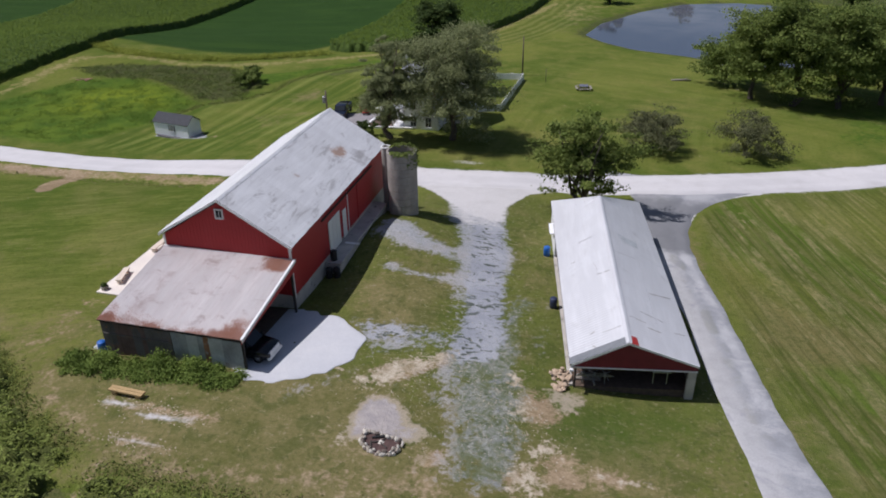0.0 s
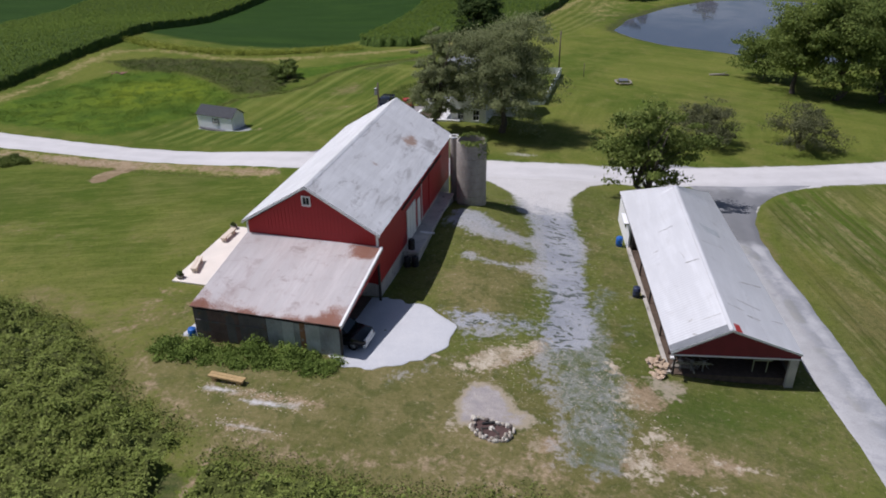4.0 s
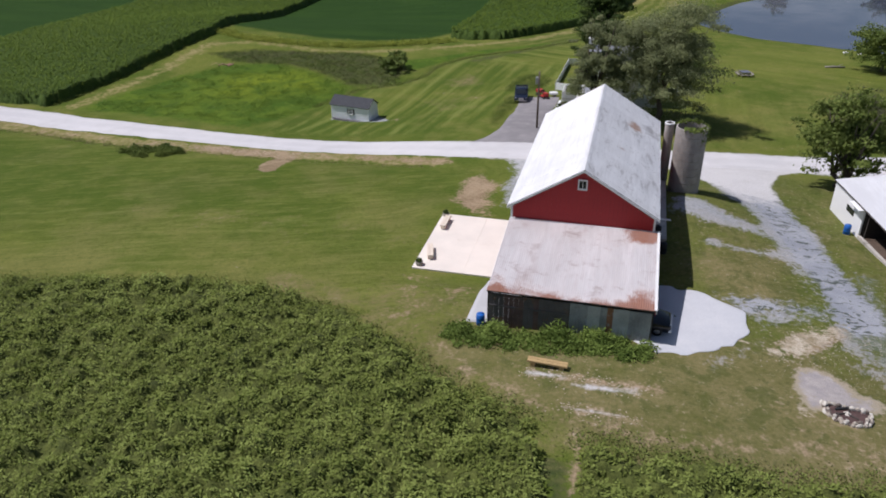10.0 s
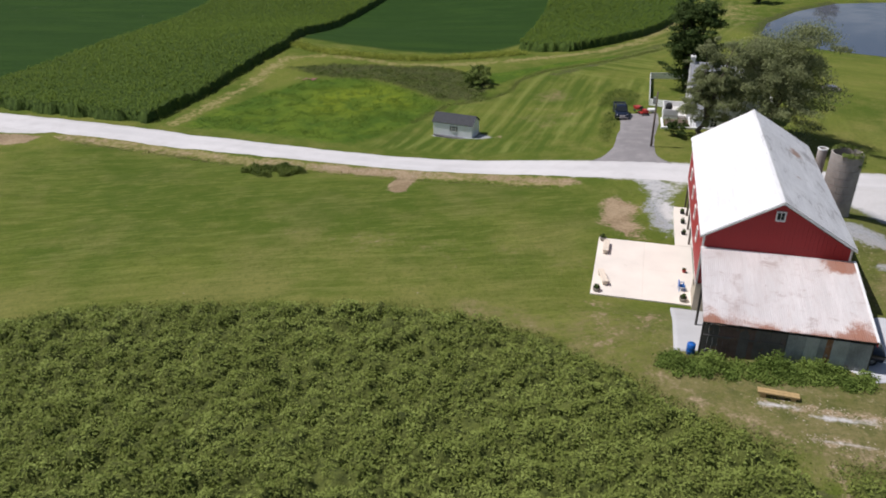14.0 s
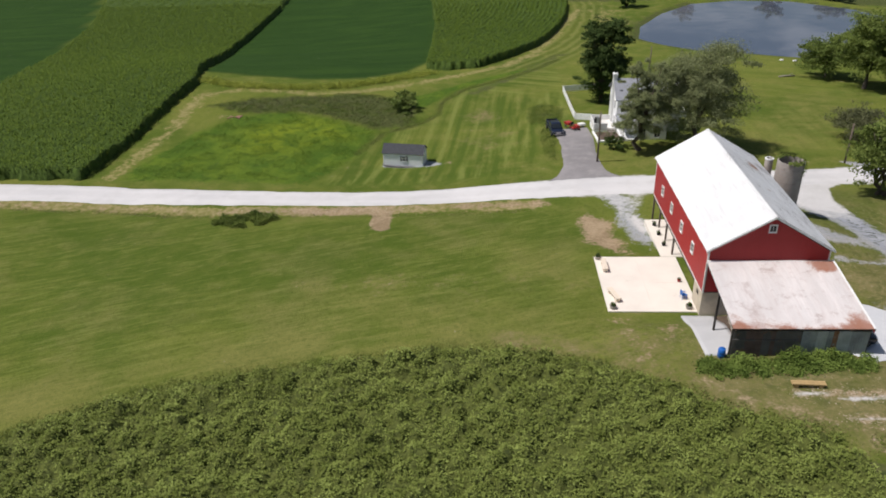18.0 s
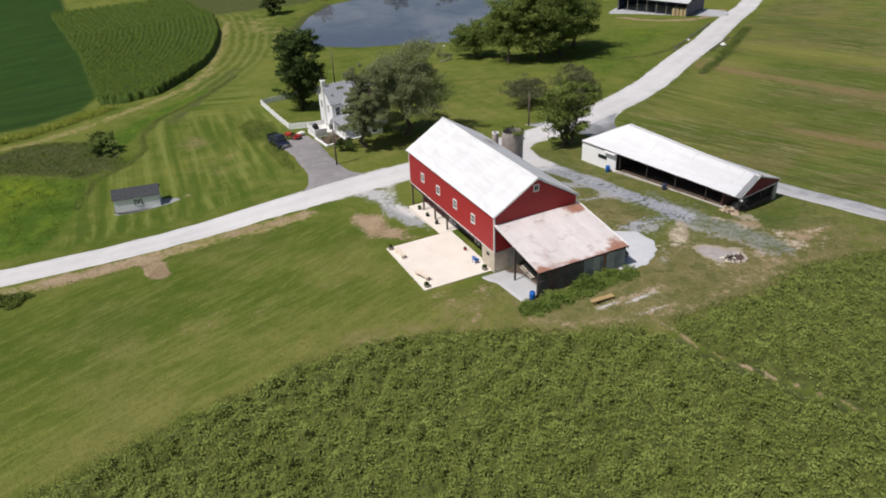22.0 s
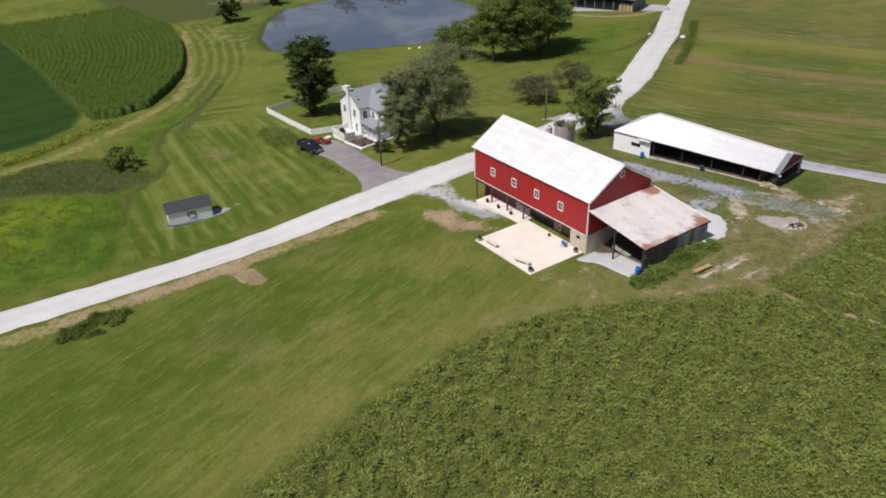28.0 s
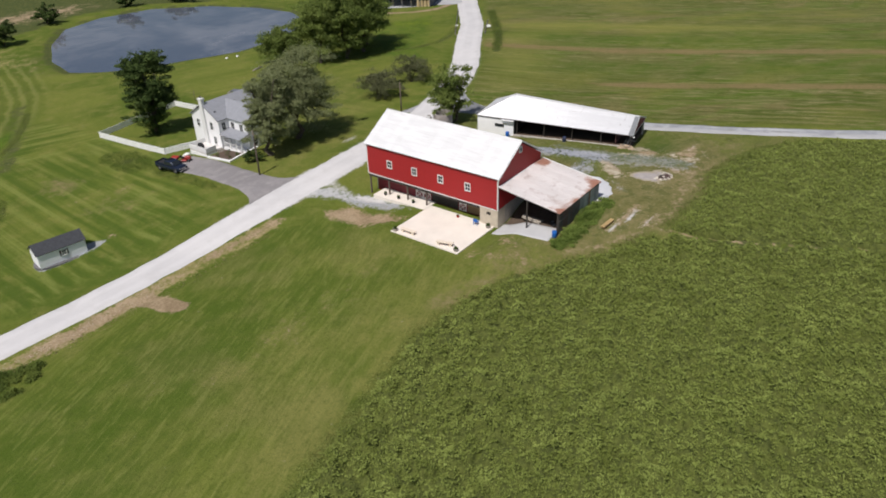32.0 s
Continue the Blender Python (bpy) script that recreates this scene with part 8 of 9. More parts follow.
for k in range(8):
    part("post", Shape().box(-11.35 + k * 3.2, -11.2 + k * 3.2, -6.5, -6.35, -0.3, 4.3), GREY_WOOD, far)
for k in range(14):
    part("roof_sheet", Shape().prism([(-7.3, 4.3), (0.0, 6.3), (7.4, 4.4), (7.4, 4.5), (0.0, 6.42), (-7.3, 4.42)], -11.9 + k * 1.7, -11.9 + k * 1.7 + 1.69, "x"), COOP_ROOF, far)
STRAW = plain("straw_bale", (0.50, 0.39, 0.22), 0.95, vary=0.2)
for k in range(8):
    bx, by = 7.1 + 1.25 * (k % 4), -5.7 + 1.3 * (k // 4)
    part("bale", Shape().tube([(bx, by, 0.0), (bx, by, 0.08), (bx, by, 2.3), (bx, by, 2.4)], [0.54, 0.6, 0.6, 0.52], 12), STRAW, far)


# ---- trees ----
def tree(name, x, y, height, spread, material, label, trunk_h=0.28, clumps=70, leaves=90, size=0.30, trunks=1, seed=0, squash=1.0, droop=0.0, category="tree", base_r=None, fluff=1.0, flat=1.0):
    """A tapered trunk with limbs, and a crown of many leaf clumps with gaps."""
    r = np.random.default_rng(100 + seed)
    z = gz(x, y)
    t = thing(name, pose(x, y, z - 0.1, 0, 0, seed * 47 % 360), label, category)
    br = base_r or height * 0.028
    wood = Shape()
    th = height * trunk_h
    tips = []
    for k in range(trunks):
        a0 = math.tau * k / max(trunks, 1) + seed
        off = 0.0 if trunks == 1 else br * 1.3
        lean_k = 0.0 if trunks == 1 else 0.35
        p0 = Vector((off * math.cos(a0), off * math.sin(a0), 0))
        p1 = p0 + Vector((lean_k * th * math.cos(a0), lean_k * th * math.sin(a0), th))
        wood.tube([p0 + Vector((0, 0, -0.2)), p0 + Vector((0, 0, 0.25)), (p0 + p1) / 2 + Vector((0.03 * height * r.normal(), 0.03 * height * r.normal(), 0)), p1], [br * 1.5, br * 1.1, br * 0.92, br * 0.75], 9)
        limbs = 7 if trunks == 1 else 4
        for i in range(limbs):
            a = a0 + math.tau * i / limbs + r.normal() * 0.3
            reach = spread * r.uniform(0.35, 0.85)
            up = height * (0.92 - 0.5 * (reach / spread) ** 2 + 0.12 * r.normal())
            up = min(max(up, height * (trunk_h + 0.12)), height * 0.95)
            e = Vector((reach * math.cos(a), reach * math.sin(a) * flat, up))
            mid = p1.lerp(e, 0.5) + Vector((0, 0, 0.06 * height))
            wood.tube([p1 - Vector((0, 0, 0.2)), mid, e], [br * 0.55, br * 0.3, br * 0.10], 6)
            tips.append(e)
            for q in range(2):
                b2 = mid + Vector((r.normal(), r.normal(), r.uniform(0.1, 0.6))) * spread * 0.22
                wood.tube([mid, b2], [br * 0.24, br * 0.07], 5)
                tips.append(b2)
    part("trunk", wood, BARK, t, smooth=True)
    low, midz = height * trunk_h * 0.75, height * (0.5 + trunk_h * 0.35)
    c, nrm = [], []
    for i in range(clumps):
        d = r.normal(size=3)
        d /= np.linalg.norm(d)
        rad = r.uniform(0.35, 1.0) ** 0.5
        lump = 1 + 0.42 * noise.noise(Vector(tuple(d * 1.9)) + Vector((seed * 2.3, seed, 0)))
        hz = (height - midz) if d[2] > 0 else (midz - low)
        centre = np.array([d[0] * spread * rad * lump, d[1] * spread * rad * lump, midz + d[2] * hz * rad * lump * squash])
        if i % 3:
            tip = tips[int(r.integers(len(tips)))]
            centre = np.array(tip) + r.normal(size=3) * np.array([0.17, 0.17, 0.13]) * spread + np.array([d[0], d[1], 0.4]) * spread * 0.12
            centre[2] = min(centre[2], height)
        if droop:
            centre[2] -= droop * height * (np.hypot(centre[0], centre[1]) / spread) ** 2
        cr = spread * r.uniform(0.07, 0.22) * fluff
        n = int(leaves * r.uniform(0.5, 1.5))
        # sprays: flattened fans that reach outward from the limb
        out = np.array([d[0], d[1], 0.15 - 1.6 * droop])
        out /= np.linalg.norm(out) + 1e-9
        along = r.uniform(-1, 1, (n, 1)) * cr * 1.5
        q = r.normal(size=(n, 3)) * np.array([1, 1, 0.55 + 0.8 * droop]) * cr * 0.48 * (1.25 - 0.45 * np.abs(along) / (cr * 1.5))
        c.append(centre + along * out + q)
        nrm.append(q / (cr * 0.5) * 0.5 + d * 0.35 + np.array([0, 0, 0.55]))
    c, nrm = np.concatenate(c), np.concatenate(nrm)
    c[:, 1] *= flat
    keep = c[:, 2] > 0.15
    v, f = leaf_quads(c[keep], nrm[keep], size)
    part("crown", array_mesh("crown", v, f, material), material, t)
    return t


tree("willow_tree", -26.7, 93.0, 15.8, 6.9, LEAF_GREY, "large grey-green willow-like tree in front of the house", 0.22, 235, 330, 0.13, 1, 1, droop=0.13)
tree("willow_tree", -34.8, 90.8, 13.8, 3.6, LEAF_GREY, "grey-green feathery tree beside the house lawn", 0.18, 150, 300, 0.12, 1, 2, droop=0.10)
tree("maple_tree", -36.0, 121.5, 15.8, 3.9, LEAF_DARK, "tall dark green tree inside the garden fence", 0.05, 330, 140, 0.20, 1, 3, fluff=1.15)
tree("walnut_tree", -8.0, 73.4, 10.2, 5.0, LEAF_MID, "mid-green airy leafy tree behind the long shed", 0.16, 125, 105, 0.19, 3, 4, fluff=1.2, flat=0.66)
tree("crabapple_tree", -0.7, 96.6, 5.4, 4.4, LEAF_OLIVE, "small brownish-green thinning tree on the lawn", 0.16, 110, 110, 0.12, 2, 5, droop=0.12)
tree("crabapple_tree", 11.3, 98.2, 5.2, 4.7, LEAF_OLIVE, "small bare-twigged brownish tree on the lawn", 0.14, 100, 95, 0.12, 2, 6, droop=0.14)
tree("oak_tree", 15.4, 129.4, 14.5, 5.6, LEAF_MID, "tall broad green tree by the pond lawn", 0.22, 175, 162, 0.22, 1, 7, fluff=1.4)
tree("oak_tree", 21.5, 126.6, 17.0, 6.2, LEAF_OAK, "tall broad dark green tree by the pond lawn", 0.20, 200, 162, 0.22, 1, 8, fluff=1.4)
tree("oak_tree", 28.5, 127.2, 16.5, 6.4, LEAF_OAK, "tall broad green tree by the pond lawn", 0.18, 200, 162, 0.22, 1, 9, fluff=1.4)
tree("oak_tree", 36.0, 132.5, 15.0, 6.2, LEAF_OAK, "broad dark tree behind the lawn trees", 0.16, 162, 148, 0.24, 1, 10, fluff=1.4)
tree("oak_tree", 12.2, 139.5, 8.2, 4.6, LEAF_OAK, "medium green tree on the pond bank", 0.16, 100, 135, 0.22, 1, 11, fluff=1.4)
tree("oak_tree", 31.0, 139.0, 14.0, 6.0, LEAF_OAK, "dark tree behind the lawn trees", 0.16, 112, 135, 0.27, 1, 12, fluff=1.4)
tree("shrub", -72.4, 123.3, 3.2, 3.1, LEAF_OAK, "green spreading shrub in the rough meadow", 0.05, 38, 70, 0.24, 2, 14, category="shrub", base_r=0.07)
tree("shrub", -12.5, 229.5, 7.0, 4.0, LEAF_DARK, "dark bushy tree on the far pond bank", 0.05, 45, 70, 0.36, 1, 15, category="shrub")
tree("shrub", 8.5, 244.0, 6.0, 3.6, LEAF_DARK, "dark bushy tree on the far pond bank", 0.05, 40, 70, 0.36, 1, 16, category="shrub")
tree("shrub", 38.0, 246.0, 6.5, 4.2, LEAF_DARK, "dark bushy tree on the far pond bank", 0.05, 40, 70, 0.38, 1, 17, category="shrub")
tree("shrub", 56.0, 240.0, 7.5, 5.0, LEAF_DARK, "dark bushy tree on the far pond bank", 0.05, 45, 70, 0.40, 1, 18, category="shrub")
tree("shrub", -38.4, 91.0, 2.0, 1.6, LEAF_DARK, "low dark shrub under the willow", 0.05, 22, 60, 0.18, 1, 19, category="shrub", base_r=0.05)


# ---- leafy stuff on the ground ----
def leaf_stuff(name, pts, rise, per, size, spread, material, label, category, upright=0.8):
    """Leafy plants at pts, all in one mesh."""
    n = len(pts)
    base = np.repeat(np.column_stack([pts, gsurf(pts[:, 0], pts[:, 1])]), per, 0)
    tall = np.repeat(rise, per)
    off = rng.normal(size=(n * per, 2)) * spread
    c = base.copy()
    c[:, :2] += off
    c[:, 2] += tall * rng.uniform(0.25, 1.0, n * per)
    d = np.column_stack([off / spread * 0.5, np.full(n * per, upright)])
    v, f = leaf_quads(c, d, np.full(n * per, size))
    ob = new(name, array_mesh(name, v, f, material))
    return tagged(ob, label, category, kind="stuff")


def fill(poly, density, jitter=1.0, gap=None):
    x0, x1 = min(p[0] for p in poly), max(p[0] for p in poly)
    y0, y1 = min(p[1] for p in poly), max(p[1] for p in poly)
    n = int((x1 - x0) * (y1 - y0) * density)
    p = np.column_stack([rng.uniform(x0, x1, n), rng.uniform(y0, y1, n)])
    return p[inside(p[:, 0], p[:, 1], poly)]


def canopy(name, poly, step, rise_fn, material, label, category, stretch=1.0, low=-45.0):
    """A closed canopy over a field: an uneven sheet whose rim comes down to the ground."""
    x0, x1 = min(p[0] for p in poly) - step, max(p[0] for p in poly) + step
    y0, y1 = max(low, min(p[1] for p in poly)) - step, max(p[1] for p in poly) + step
    ax, ay = np.arange(x0, x1, step), np.arange(y0, y1, step * stretch)
    px, py = np.meshgrid(ax, ay)
    fx = px.ravel() + rng.normal(size=px.size) * step * 0.18
    fy = py.ravel() + rng.normal(size=px.size) * step * 0.18
    wav = 0.8 * np.sin(fx * 0.9 + 1.3 * np.sin(fy * 0.6)) * np.cos(fy * 0.8)
    ins = inside(fx + 0.45 * wav, fy + 0.45 * wav, poly)
    z = terrain(fx, fy)
    h = np.zeros(len(fx))
    h[ins] = rise_fn(fx[ins], fy[ins])
    z = np.where(ins, z + h, z - 0.08)
    nx, ny = len(ax), len(ay)
    idx = np.arange(nx * ny).reshape(ny, nx)
    q = np.stack([idx[:-1, :-1], idx[:-1, 1:], idx[1:, 1:], idx[1:, :-1]], -1).reshape(-1, 4)
    q = q[ins[q].any(1)]
    used = np.unique(q)
    remap = np.zeros(nx * ny, np.int64)
    remap[used] = np.arange(len(used))
    ob = new(name, array_mesh(name, np.stack([fx, fy, z], -1)[used], remap[q], material, True))
    return tagged(ob, label, category, kind="stuff")


def bean_rise(x, y):
    """Knee-high, in clumps and low waves that lie over with the wind."""
    u, v = 0.93 * x + 0.37 * y, -0.37 * x + 0.93 * y
    a = np.array([noise.noise((p * 0.75, q * 0.95, 1.7)) for p, q in zip(u, v)])
    b = np.array([noise.noise((p * 0.22, q * 0.42, 4.7)) for p, q in zip(u, v)])
    c = np.array([noise.noise((p * 1.9, q * 2.2, 8.3)) for p, q in zip(u, v)])
    return np.clip(0.70 + 0.85 * a + 0.36 * b + 0.66 * c, 0.08, 1.5)


WIND = np.array([0.93, 0.37, 0.0])


def blades(c, way, length, width):
    """Tapering leaf blades from c along way, flat side up."""
    way = way / np.linalg.norm(way, axis=1)[:, None]
    side = np.cross(way, np.array([0, 0, 1.0]) + rng.normal(size=c.shape) * 0.35)
    side /= np.linalg.norm(side, axis=1)[:, None] + 1e-9
    s = (rng.uniform(0.6, 1.3, len(c)) * length)[:, None]
    tip = c + way * s - np.array([0, 0, 1.0]) * s * 0.22
    mid = c + way * s * 0.42
    v = np.stack([c, mid + side * s * width, tip, mid - side * s * width], 1).reshape(-1, 3)
    return v, np.arange(len(c))[:, None] * 4 + np.array([0, 1, 2, 3])


def crop(poly, label, density, tall=1.0):
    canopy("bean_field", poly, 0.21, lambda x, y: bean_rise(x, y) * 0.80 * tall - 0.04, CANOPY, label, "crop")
    p = fill(poly, density)
    p = p[rng.uniform(0, 1, len(p)) < 0.12 + 0.88 * ramp(-16, -10, p[:, 1])]
    rise = bean_rise(p[:, 0], p[:, 1])
    keep = rng.uniform(0, 1, len(p)) < 0.10 + 0.90 * ramp(0.15, 0.75, rise)
    p, rise = p[keep], rise[keep] * tall
    rise = rise + rng.uniform(-0.10, 0.13, len(p)) * tall
    n, per = len(p), 14
    wide = np.repeat(rng.uniform(0.7, 1.35, n), per)[:, None]
    off = rng.normal(size=(n * per, 3)) * np.array([0.16, 0.16, 0.06]) * wide
    off[:, 2] -= 0.75 * np.hypot(off[:, 0], off[:, 1])
    c = np.repeat(np.column_stack([p, terrain(p[:, 0], p[:, 1]) + rise * 0.94]), per, 0) + off
    way = off * 2.4 + WIND * 0.22 + rng.normal(size=c.shape) * 0.34 + np.array([0, 0, 0.50])
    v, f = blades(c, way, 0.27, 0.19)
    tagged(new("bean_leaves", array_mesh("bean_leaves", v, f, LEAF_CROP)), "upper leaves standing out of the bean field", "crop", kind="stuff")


crop(CROP_WEST, "dense knee-high green bean field", 10.5)
crop(CROP_EAST, "dense knee-high green bean field beyond the mown path", 9.0, 0.8)
def bush_row(name, spots, label, material=LEAF_WEED):
    """Mounded broad-leaved weeds: each spot is (x, y, radius, height)."""
    cs, ns = [], []
    for x, y, r0, h0 in spots:
        n = int(900 * r0 * h0 + 110)
        d = rng.normal(size=(n, 3))
        d[:, 2] = np.abs(d[:, 2])
        d /= np.linalg.norm(d, axis=1)[:, None]
        lump = 0.25 + 0.9 * rng.uniform(0, 1, (n, 1)) ** 0.8
        q = d * lump * np.array([r0 * 1.15, r0 * 1.15, h0]) + rng.normal(size=(n, 3)) * np.array([0.16, 0.16, 0.05])
        q[:, 2] = np.maximum(q[:, 2], 0.03)
        cs.append(q + np.array([x, y, gz(x, y)]))
        ns.append(d * 0.3 + rng.normal(size=(n, 3)) * 0.45 + np.array([0, 0, 0.6]))
    cs, ns = np.concatenate(cs), np.concatenate(ns)
    v, f = leaf_quads(cs, ns, rng.uniform(0.05, 0.12, len(cs)))
    return tagged(new(name, array_mesh(name, v, f, material)), label, "weeds", kind="stuff")


spots = []
for i in range(95):
    u = rng.uniform(0, 1)
    x = -40.5 + 13.3 * u
    depth = 2.6 - 1.0 * u if u > 0.06 else 1.6
    w = rng.uniform(0, 1)
    y = 35.3 - depth * w + 0.3 * math.sin(x * 1.4)
    tall = 0.5 + 0.5 * noise.noise((x * 0.7, y * 0.7, 5.5))
    spots.append((x, y, rng.uniform(0.22, 0.5), (0.20 + (1.0 - 0.75 * w) * rng.uniform(0.2, 1.2) * tall * 1.25) * (1.0 if u < 0.85 else 0.6)))
spots += [(-33.0, 34.9, 0.6, 1.4), (-30.4, 35.0, 0.4, 1.1), (-37.2, 34.6, 0.7, 1.2), (-39.6, 34.4, 0.7, 0.8)]
bush_row("weed_row", spots, "tall broad-leaved green weeds along the carport wall")
bank_weeds = [(x, 71.4 + 0.1 * (x + 89) + rng.uniform(-2.4, 2.4) * (1 - (abs(x + 89) / 4.4) ** 2), rng.uniform(0.2, 0.55), rng.uniform(0.10, 0.75)) for x in np.linspace(-92.8, -85.2, 60)]
bush_row("weed_patch", bank_weeds, "tangled mound of dull green weeds on the road bank", LEAF_ROUGH)
wp = np.concatenate([fill([(43, 97.8), (58, 107.5), (70, 115.8), (92, 131.8), (93, 130.2), (71.5, 114), (59.5, 105.6), (44, 96.2)], 5)])
leaf_stuff("weed_patch", wp, rng.uniform(0.1, 0.9, len(wp)), 10, 0.10, 0.4, LEAF_ROUGH, "patch of tall weeds in the road ditch", "weeds")
ivy_a = rng.uniform(0, math.tau, 900)
ivy_r = SR - 0.05 + rng.normal(size=900) * 0.16
keep = (np.cos(ivy_a - 0.3) > -0.75) & ((np.cos(ivy_a) > 0.55) | (rng.uniform(0, 1, 900) < 0.55))
ivy_h = np.where(np.cos(ivy_a) > 0.6, rng.uniform(-1.5, 0.30, 900), rng.uniform(-0.12, 0.25, 900))
ivy_c = np.column_stack([SILO[0] + ivy_r * np.cos(ivy_a), SILO[1] + ivy_r * np.sin(ivy_a), sz + SH + 0.02 + ivy_h])[keep]
ivy_v, ivy_f = leaf_quads(ivy_c, np.column_stack([np.cos(ivy_a), np.sin(ivy_a), np.full(900, 0.8)])[keep], 0.14)
part("vine", array_mesh("vine", ivy_v - np.array([SILO[0], SILO[1], sz]), ivy_f, LEAF_MID), LEAF_MID, silo, "leafy green vine on the rim")


def corn(poly, label, spacing, step, tips, guide=None):
    def rise(x, y):
        across = line_gap(x, y, guide) if guide else x
        row = 0.5 + 0.5 * np.cos(math.tau * across / spacing + 0.25 * np.sin(y * 0.7))
        lump = np.array([noise.noise((u * 0.8, v * 0.35, 2.1)) for u, v in zip(x, y)])
        return 1.45 + (0.50 if guide else 0.45) * row + 0.30 * lump

    canopy("corn_field", poly, step, rise, CORN_CANOPY, label, "crop", stretch=2.2, low=60)
    p = fill(poly, tips)
    n, per = len(p), 3
    base = np.repeat(np.column_stack([p, terrain(p[:, 0], p[:, 1])]), per, 0)
    a = rng.uniform(0, math.tau, n * per)
    h = rng.uniform(1.2, 2.1, n * per)
    d = np.column_stack([np.cos(a), np.sin(a), np.zeros(n * per)])
    side = np.column_stack([-np.sin(a), np.cos(a), np.zeros(n * per)]) * 0.055
    up = np.array([0, 0, 1.0])
    root = base + up * h[:, None]
    bend = root + d * 0.26 + up * 0.34
    tip = root + d * 0.50 + up * rng.uniform(-0.1, 0.2, (n * per, 1))
    v = np.stack([root - side, root + side, bend + side, bend - side, tip + side * 0.2, tip - side * 0.2], 1).reshape(-1, 3)
    k = np.arange(n * per)[:, None] * 6
    f = np.concatenate([k + np.array([0, 1, 2, 3]), k + np.array([3, 2, 4, 5])])
    tagged(new("corn_leaves", array_mesh("corn_leaves", v, f, LEAF_CORN)), "arching leaves at the top of the corn", "crop", kind="stuff")


corn([(-119.6, 89.4), (-118.8, 112), (-118.5, 138), (-122, 150), (-128, 195), (-128, 250), (-192, 250), (-184, 226), (-175, 180), (-166, 135), (-161.5, 103), (-161.5, 92.6), (-151, 91.2), (-138, 89.6), (-127, 88.8)], "tall dense green corn standing along the road", 0.95, 0.30, 3.4)
corn([(-70.8, 157), (-66, 155), (-59, 157), (-51, 168), (-44, 181), (-38, 197), (-33.5, 213), (-30.5, 234), (-36, 266), (-77, 270), (-72, 215)], "tall green corn in long curved rows", 1.5, 0.30, 2.6, [(-62, 150), (-55, 160), (-49, 170), (-43, 181), (-37, 197), (-32.5, 213), (-29.5, 234), (-35, 266)])
corn([(-128, 251), (-129, 290), (-132, 335), (-214, 335), (-205, 290), (-192.5, 251)], "tall dense green corn at the far end of the field", 0.95, 0.75, 0.9)
mead = fill([(-113, 90), (-112, 99), (-109, 108), (-104, 118), (-96, 121), (-86, 118), (-77, 111), (-79, 101), (-82, 93), (-85, 87)], 5.0)
lumpy = np.array([noise.noise((a * 0.35, b * 0.35, 6.1)) + 0.5 * noise.noise((a * 0.9, b * 0.9, 2.2)) for a, b in mead])
mead, lumpy = mead[lumpy > 0.05], lumpy[lumpy > 0.05]
leaf_stuff("meadow_weeds", mead, 0.04 + 0.40 * np.clip(lumpy, 0, 0.9), 10, 0.075, 0.40, LEAF_MEADOW, "clumps of lush green weeds in the wet meadow", "weeds")
drive_grass = np.concatenate([fill([(-50, 109), (-49.4, 119), (-46.5, 122.5), (-43.2, 118), (-44.2, 111), (-46.2, 107.5)], 9), fill([(-47.0, 108), (-46.3, 100), (-46.9, 92), (-47.3, 87), (-48.2, 88), (-48.6, 97), (-48.4, 104)], 8)])
leaf_stuff("tall_grass", drive_grass, rng.uniform(0.05, 0.42, len(drive_grass)), 11, 0.07, 0.36, LEAF_ROUGH, "uncut tall grass beside the house driveway", "grass")
tuft = fill([(-112, 124), (-104, 129), (-92, 131.5), (-84, 134), (-76.5, 131), (-70.5, 124), (-70, 114), (-77, 112), (-84, 117), (-92, 121), (-103, 120)], 5.0)
heave = np.array([noise.noise((a * 0.22, b * 0.30, 9.1)) + 0.6 * noise.noise((a * 0.8, b * 0.9, 3.2)) for a, b in tuft])
leaf_stuff("tall_grass", tuft[heave > -0.05], 0.04 + 0.55 * np.clip(heave[heave > -0.05], 0, 0.8), 8, 0.10, 0.4, LEAF_ROUGH, "tall rough meadow grass and weeds", "grass")
leaf_stuff("dead_grass", tuft[heave < 0.12], rng.uniform(0.02, 0.22, int((heave < 0.12).sum())), 6, 0.08, 0.4, LEAF_DEAD, "matted brown grass in the rough meadow", "grass")


def along_line(line, n, width):
    line = np.array(line, float)
    gaps = np.r_[0, np.cumsum(np.hypot(*np.diff(line, axis=0).T))]
    u = np.sort(rng.uniform(0, gaps[-1], n))
    return np.column_stack([np.interp(u, gaps, line[:, 0]), np.interp(u, gaps, line[:, 1])]) + rng.normal(size=(n, 2)) * width


sp = along_line([(-118, 141), (-114, 138.4), (-107, 136.6), (-100, 136.1), (-93, 137), (-86, 139.2), (-79, 144.3), (-73, 149), (-69, 151.5)], 1500, 0.8)
leaf_stuff("grass_strip", sp, rng.uniform(0.3, 1.1, len(sp)), 8, 0.14, 0.35, LEAF_STRIP, "raised band of pale tall grass beside the bean rows", "grass")
bk = np.concatenate([along_line(CREEK[2:], 1300, 0.35), along_line([(63, 123.2), (54, 118.6), (45, 116.0), (36, 118.0), (30, 121.5)], 500, 0.5)])
leaf_stuff("brook_weeds", bk, rng.uniform(0.0, 0.26, len(bk)), 7, 0.08, 0.38, LEAF_FRINGE, "weeds growing along the small brook", "weeds")
cb_line = along_line([(-119.6, 90), (-119.2, 112), (-119.3, 137), (-122.6, 149)], 700, 0.5)
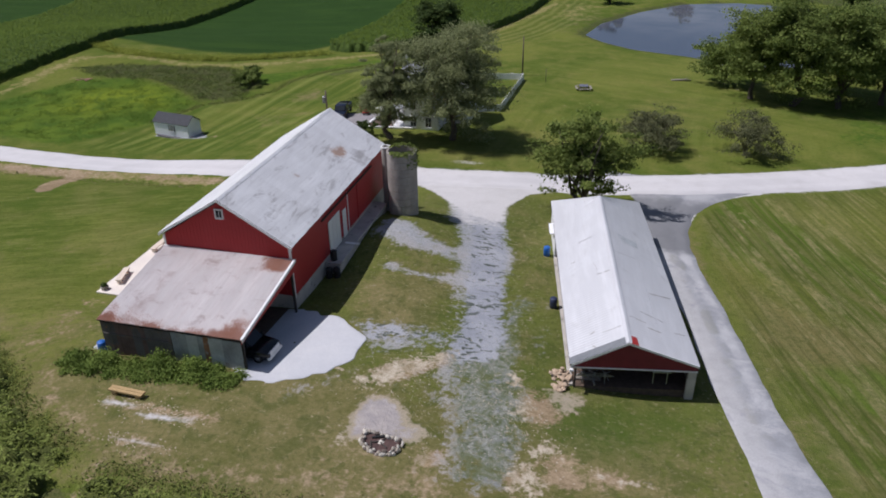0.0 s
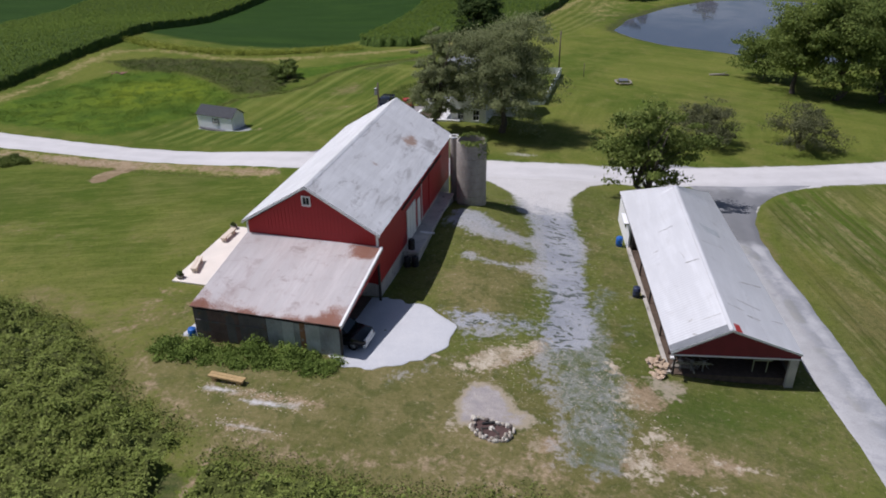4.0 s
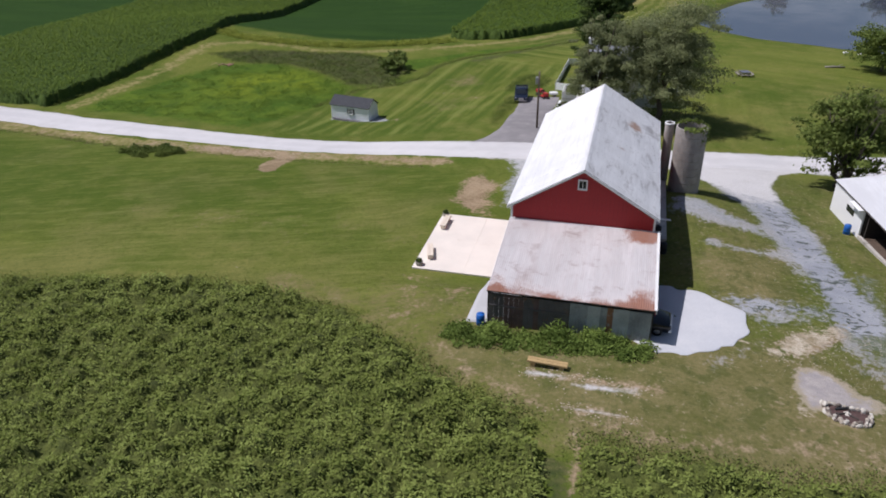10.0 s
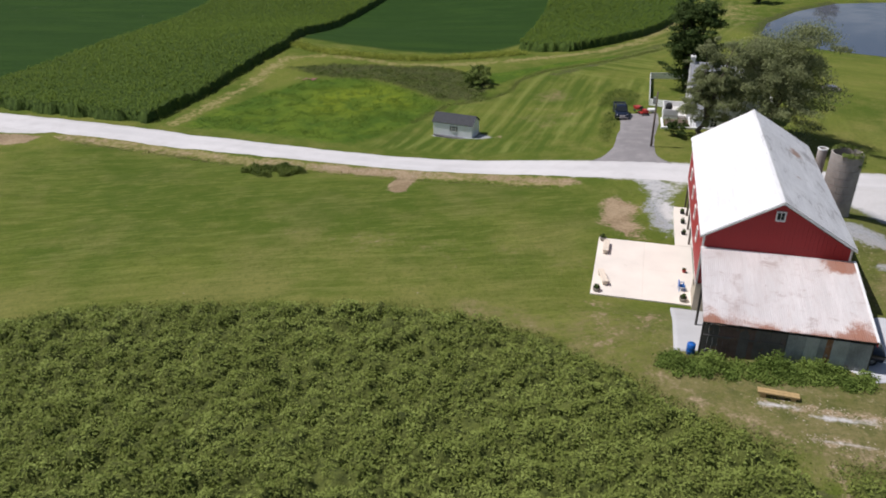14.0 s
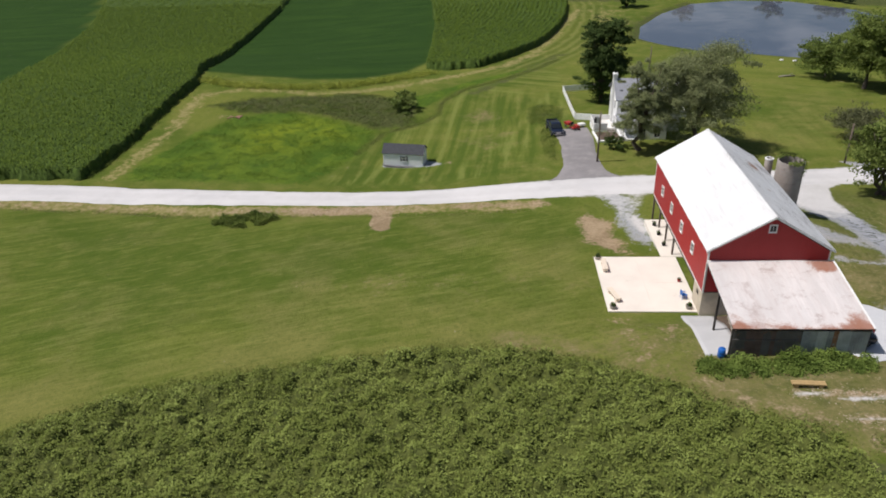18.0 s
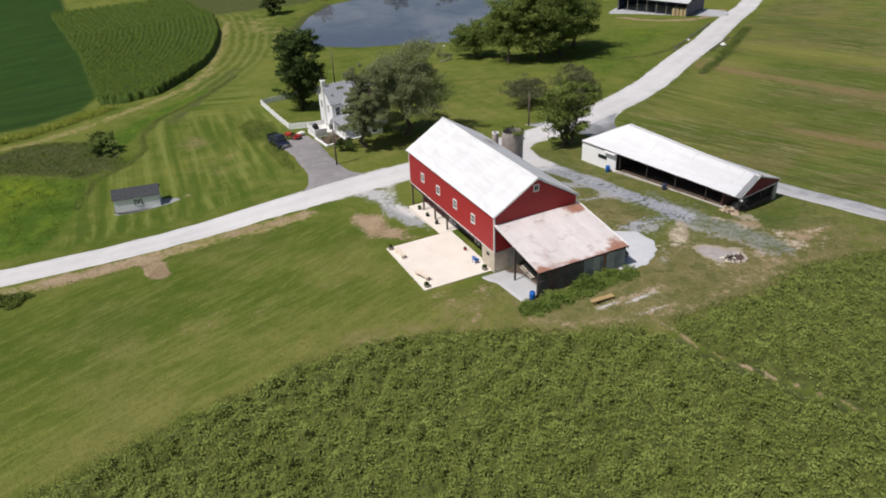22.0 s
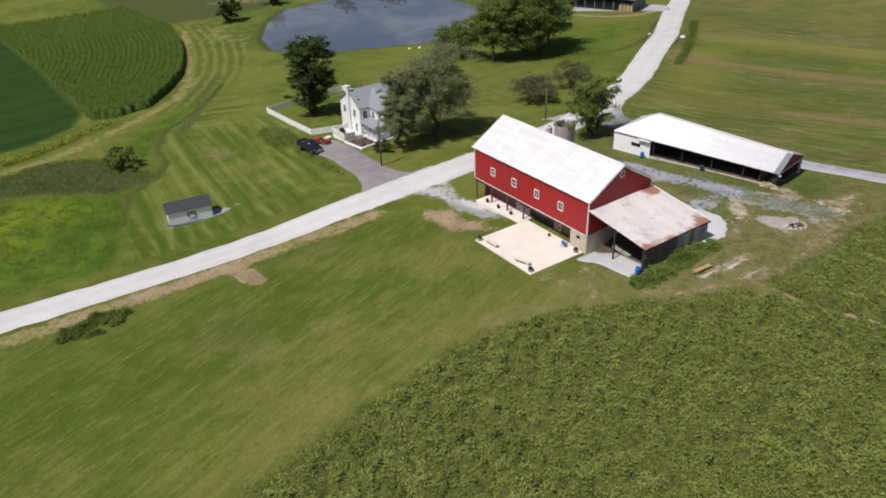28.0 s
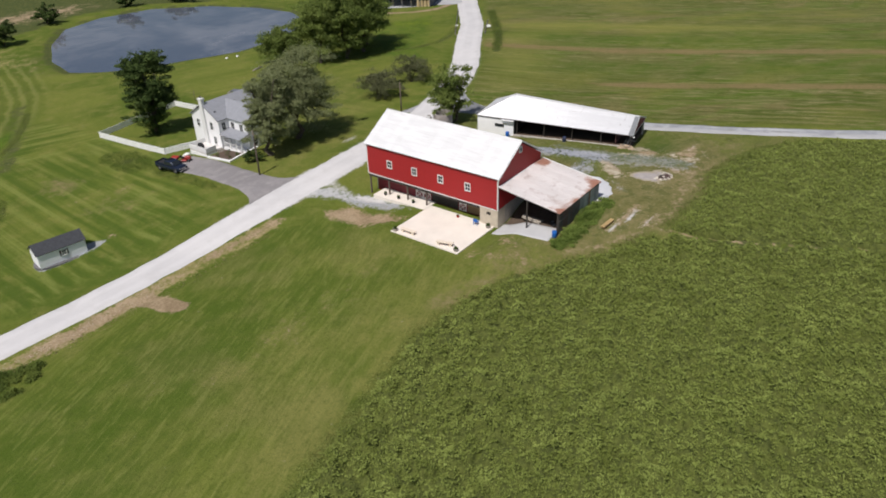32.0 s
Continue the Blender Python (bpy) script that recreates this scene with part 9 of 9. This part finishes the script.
leaf_stuff("field_edge_grass", cb_line, rng.uniform(0.1, 0.6, len(cb_line)), 7, 0.13, 0.35, LEAF_ROUGH, "rough grass along the corn edge", "grass")
fringe = along_line([(x, y + 0.5) for x, y in CROP_WEST[:11]], 2600, 0.55)
leaf_stuff("field_fringe", fringe, rng.uniform(0.06, 0.32, len(fringe)), 9, 0.075, 0.30, LEAF_FRINGE, "pale grass fringe along the bean field", "grass")
fringe = along_line([(-31.1, 25.2), (-27, 24.9), (-20, 24.7), (-13, 26.2), (-6, 25.6), (1, 23.2), (7.4, 18.6)], 1100, 0.55)
leaf_stuff("field_fringe", fringe, rng.uniform(0.06, 0.28, len(fringe)), 9, 0.075, 0.30, LEAF_FRINGE, "pale grass fringe along the bean field", "grass")
bank_line = np.array([(-128, 78.7), (-110, 76.8), (-97, 74.0), (-76, 72.6), (-52, 70.8)])
st = np.linspace(0, 1, 500)
bp = np.column_stack([np.interp(st, np.linspace(0, 1, 5), bank_line[:, 0]), np.interp(st, np.linspace(0, 1, 5), bank_line[:, 1])]) + rng.normal(size=(500, 2)) * 0.6
leaf_stuff("bank_grass", bp, rng.uniform(0.05, 0.2, 500), 6, 0.08, 0.3, leafy("dry_grass_blades", (0.13, 0.125, 0.045), (0.27, 0.235, 0.12), None, 0.1), "dry grass on the road bank", "grass")


def loose_stones(name, pts, size, material, label):
    """Small angular stones lying about, all in one mesh."""
    n = len(pts)
    s = size * rng.uniform(0.4, 1.4, (n, 1, 1))
    unit = np.array([(1, 0, 0), (0.2, 0.8, 0), (-0.9, 0.3, 0), (-0.3, -0.8, 0), (0, 0, 0.45)], float)
    a = rng.uniform(0, math.tau, n)
    rot = np.stack([np.stack([np.cos(a), -np.sin(a), 0 * a], -1), np.stack([np.sin(a), np.cos(a), 0 * a], -1), np.stack([0 * a, 0 * a, 1 + 0 * a], -1)], 1)
    v = np.einsum("nij,kj->nki", rot, unit) * s + rng.normal(size=(n, 5, 3)) * s * 0.12
    v = v + np.column_stack([pts, gsurf(pts[:, 0], pts[:, 1])])[:, None, :]
    k = np.arange(n)[:, None] * 5
    f = np.concatenate([k + np.array(t) for t in ((0, 1, 4), (1, 2, 4), (2, 3, 4), (3, 0, 4))])
    tagged(new(name, array_mesh(name, v.reshape(-1, 3), f, material)), label, "stones", kind="stuff")


yard_pts = np.concatenate([along_line(YARD_LINE, 900, 2.2), along_line([(-20, 41), (-14, 43), (-9, 36), (-7, 33)], 500, 1.6), along_line([(-19, 35), (-14, 34)], 160, 1.3)])
loose_stones("yard_stones", yard_pts, 0.038, STONE, "loose pale gravel stones in the farmyard")
clods = np.concatenate([along_line([(-92, 75.4), (-76, 74.6), (-68, 74.1)], 500, 0.7), along_line([(-10, 39), (-8, 35), (-6, 32)], 220, 1.3), along_line([(-34.5, 31), (-27.5, 30.3)], 200, 0.5), along_line([(-32.5, 27.9), (-27.8, 27.5)], 90, 0.4), along_line([(-18, 36), (-15, 40)], 130, 1.0)])
loose_stones("dirt_clods", clods, 0.06, plain("pale_clods", (0.40, 0.34, 0.26), 0.95, vary=0.2), "pale clods and rubble on the bare ground")
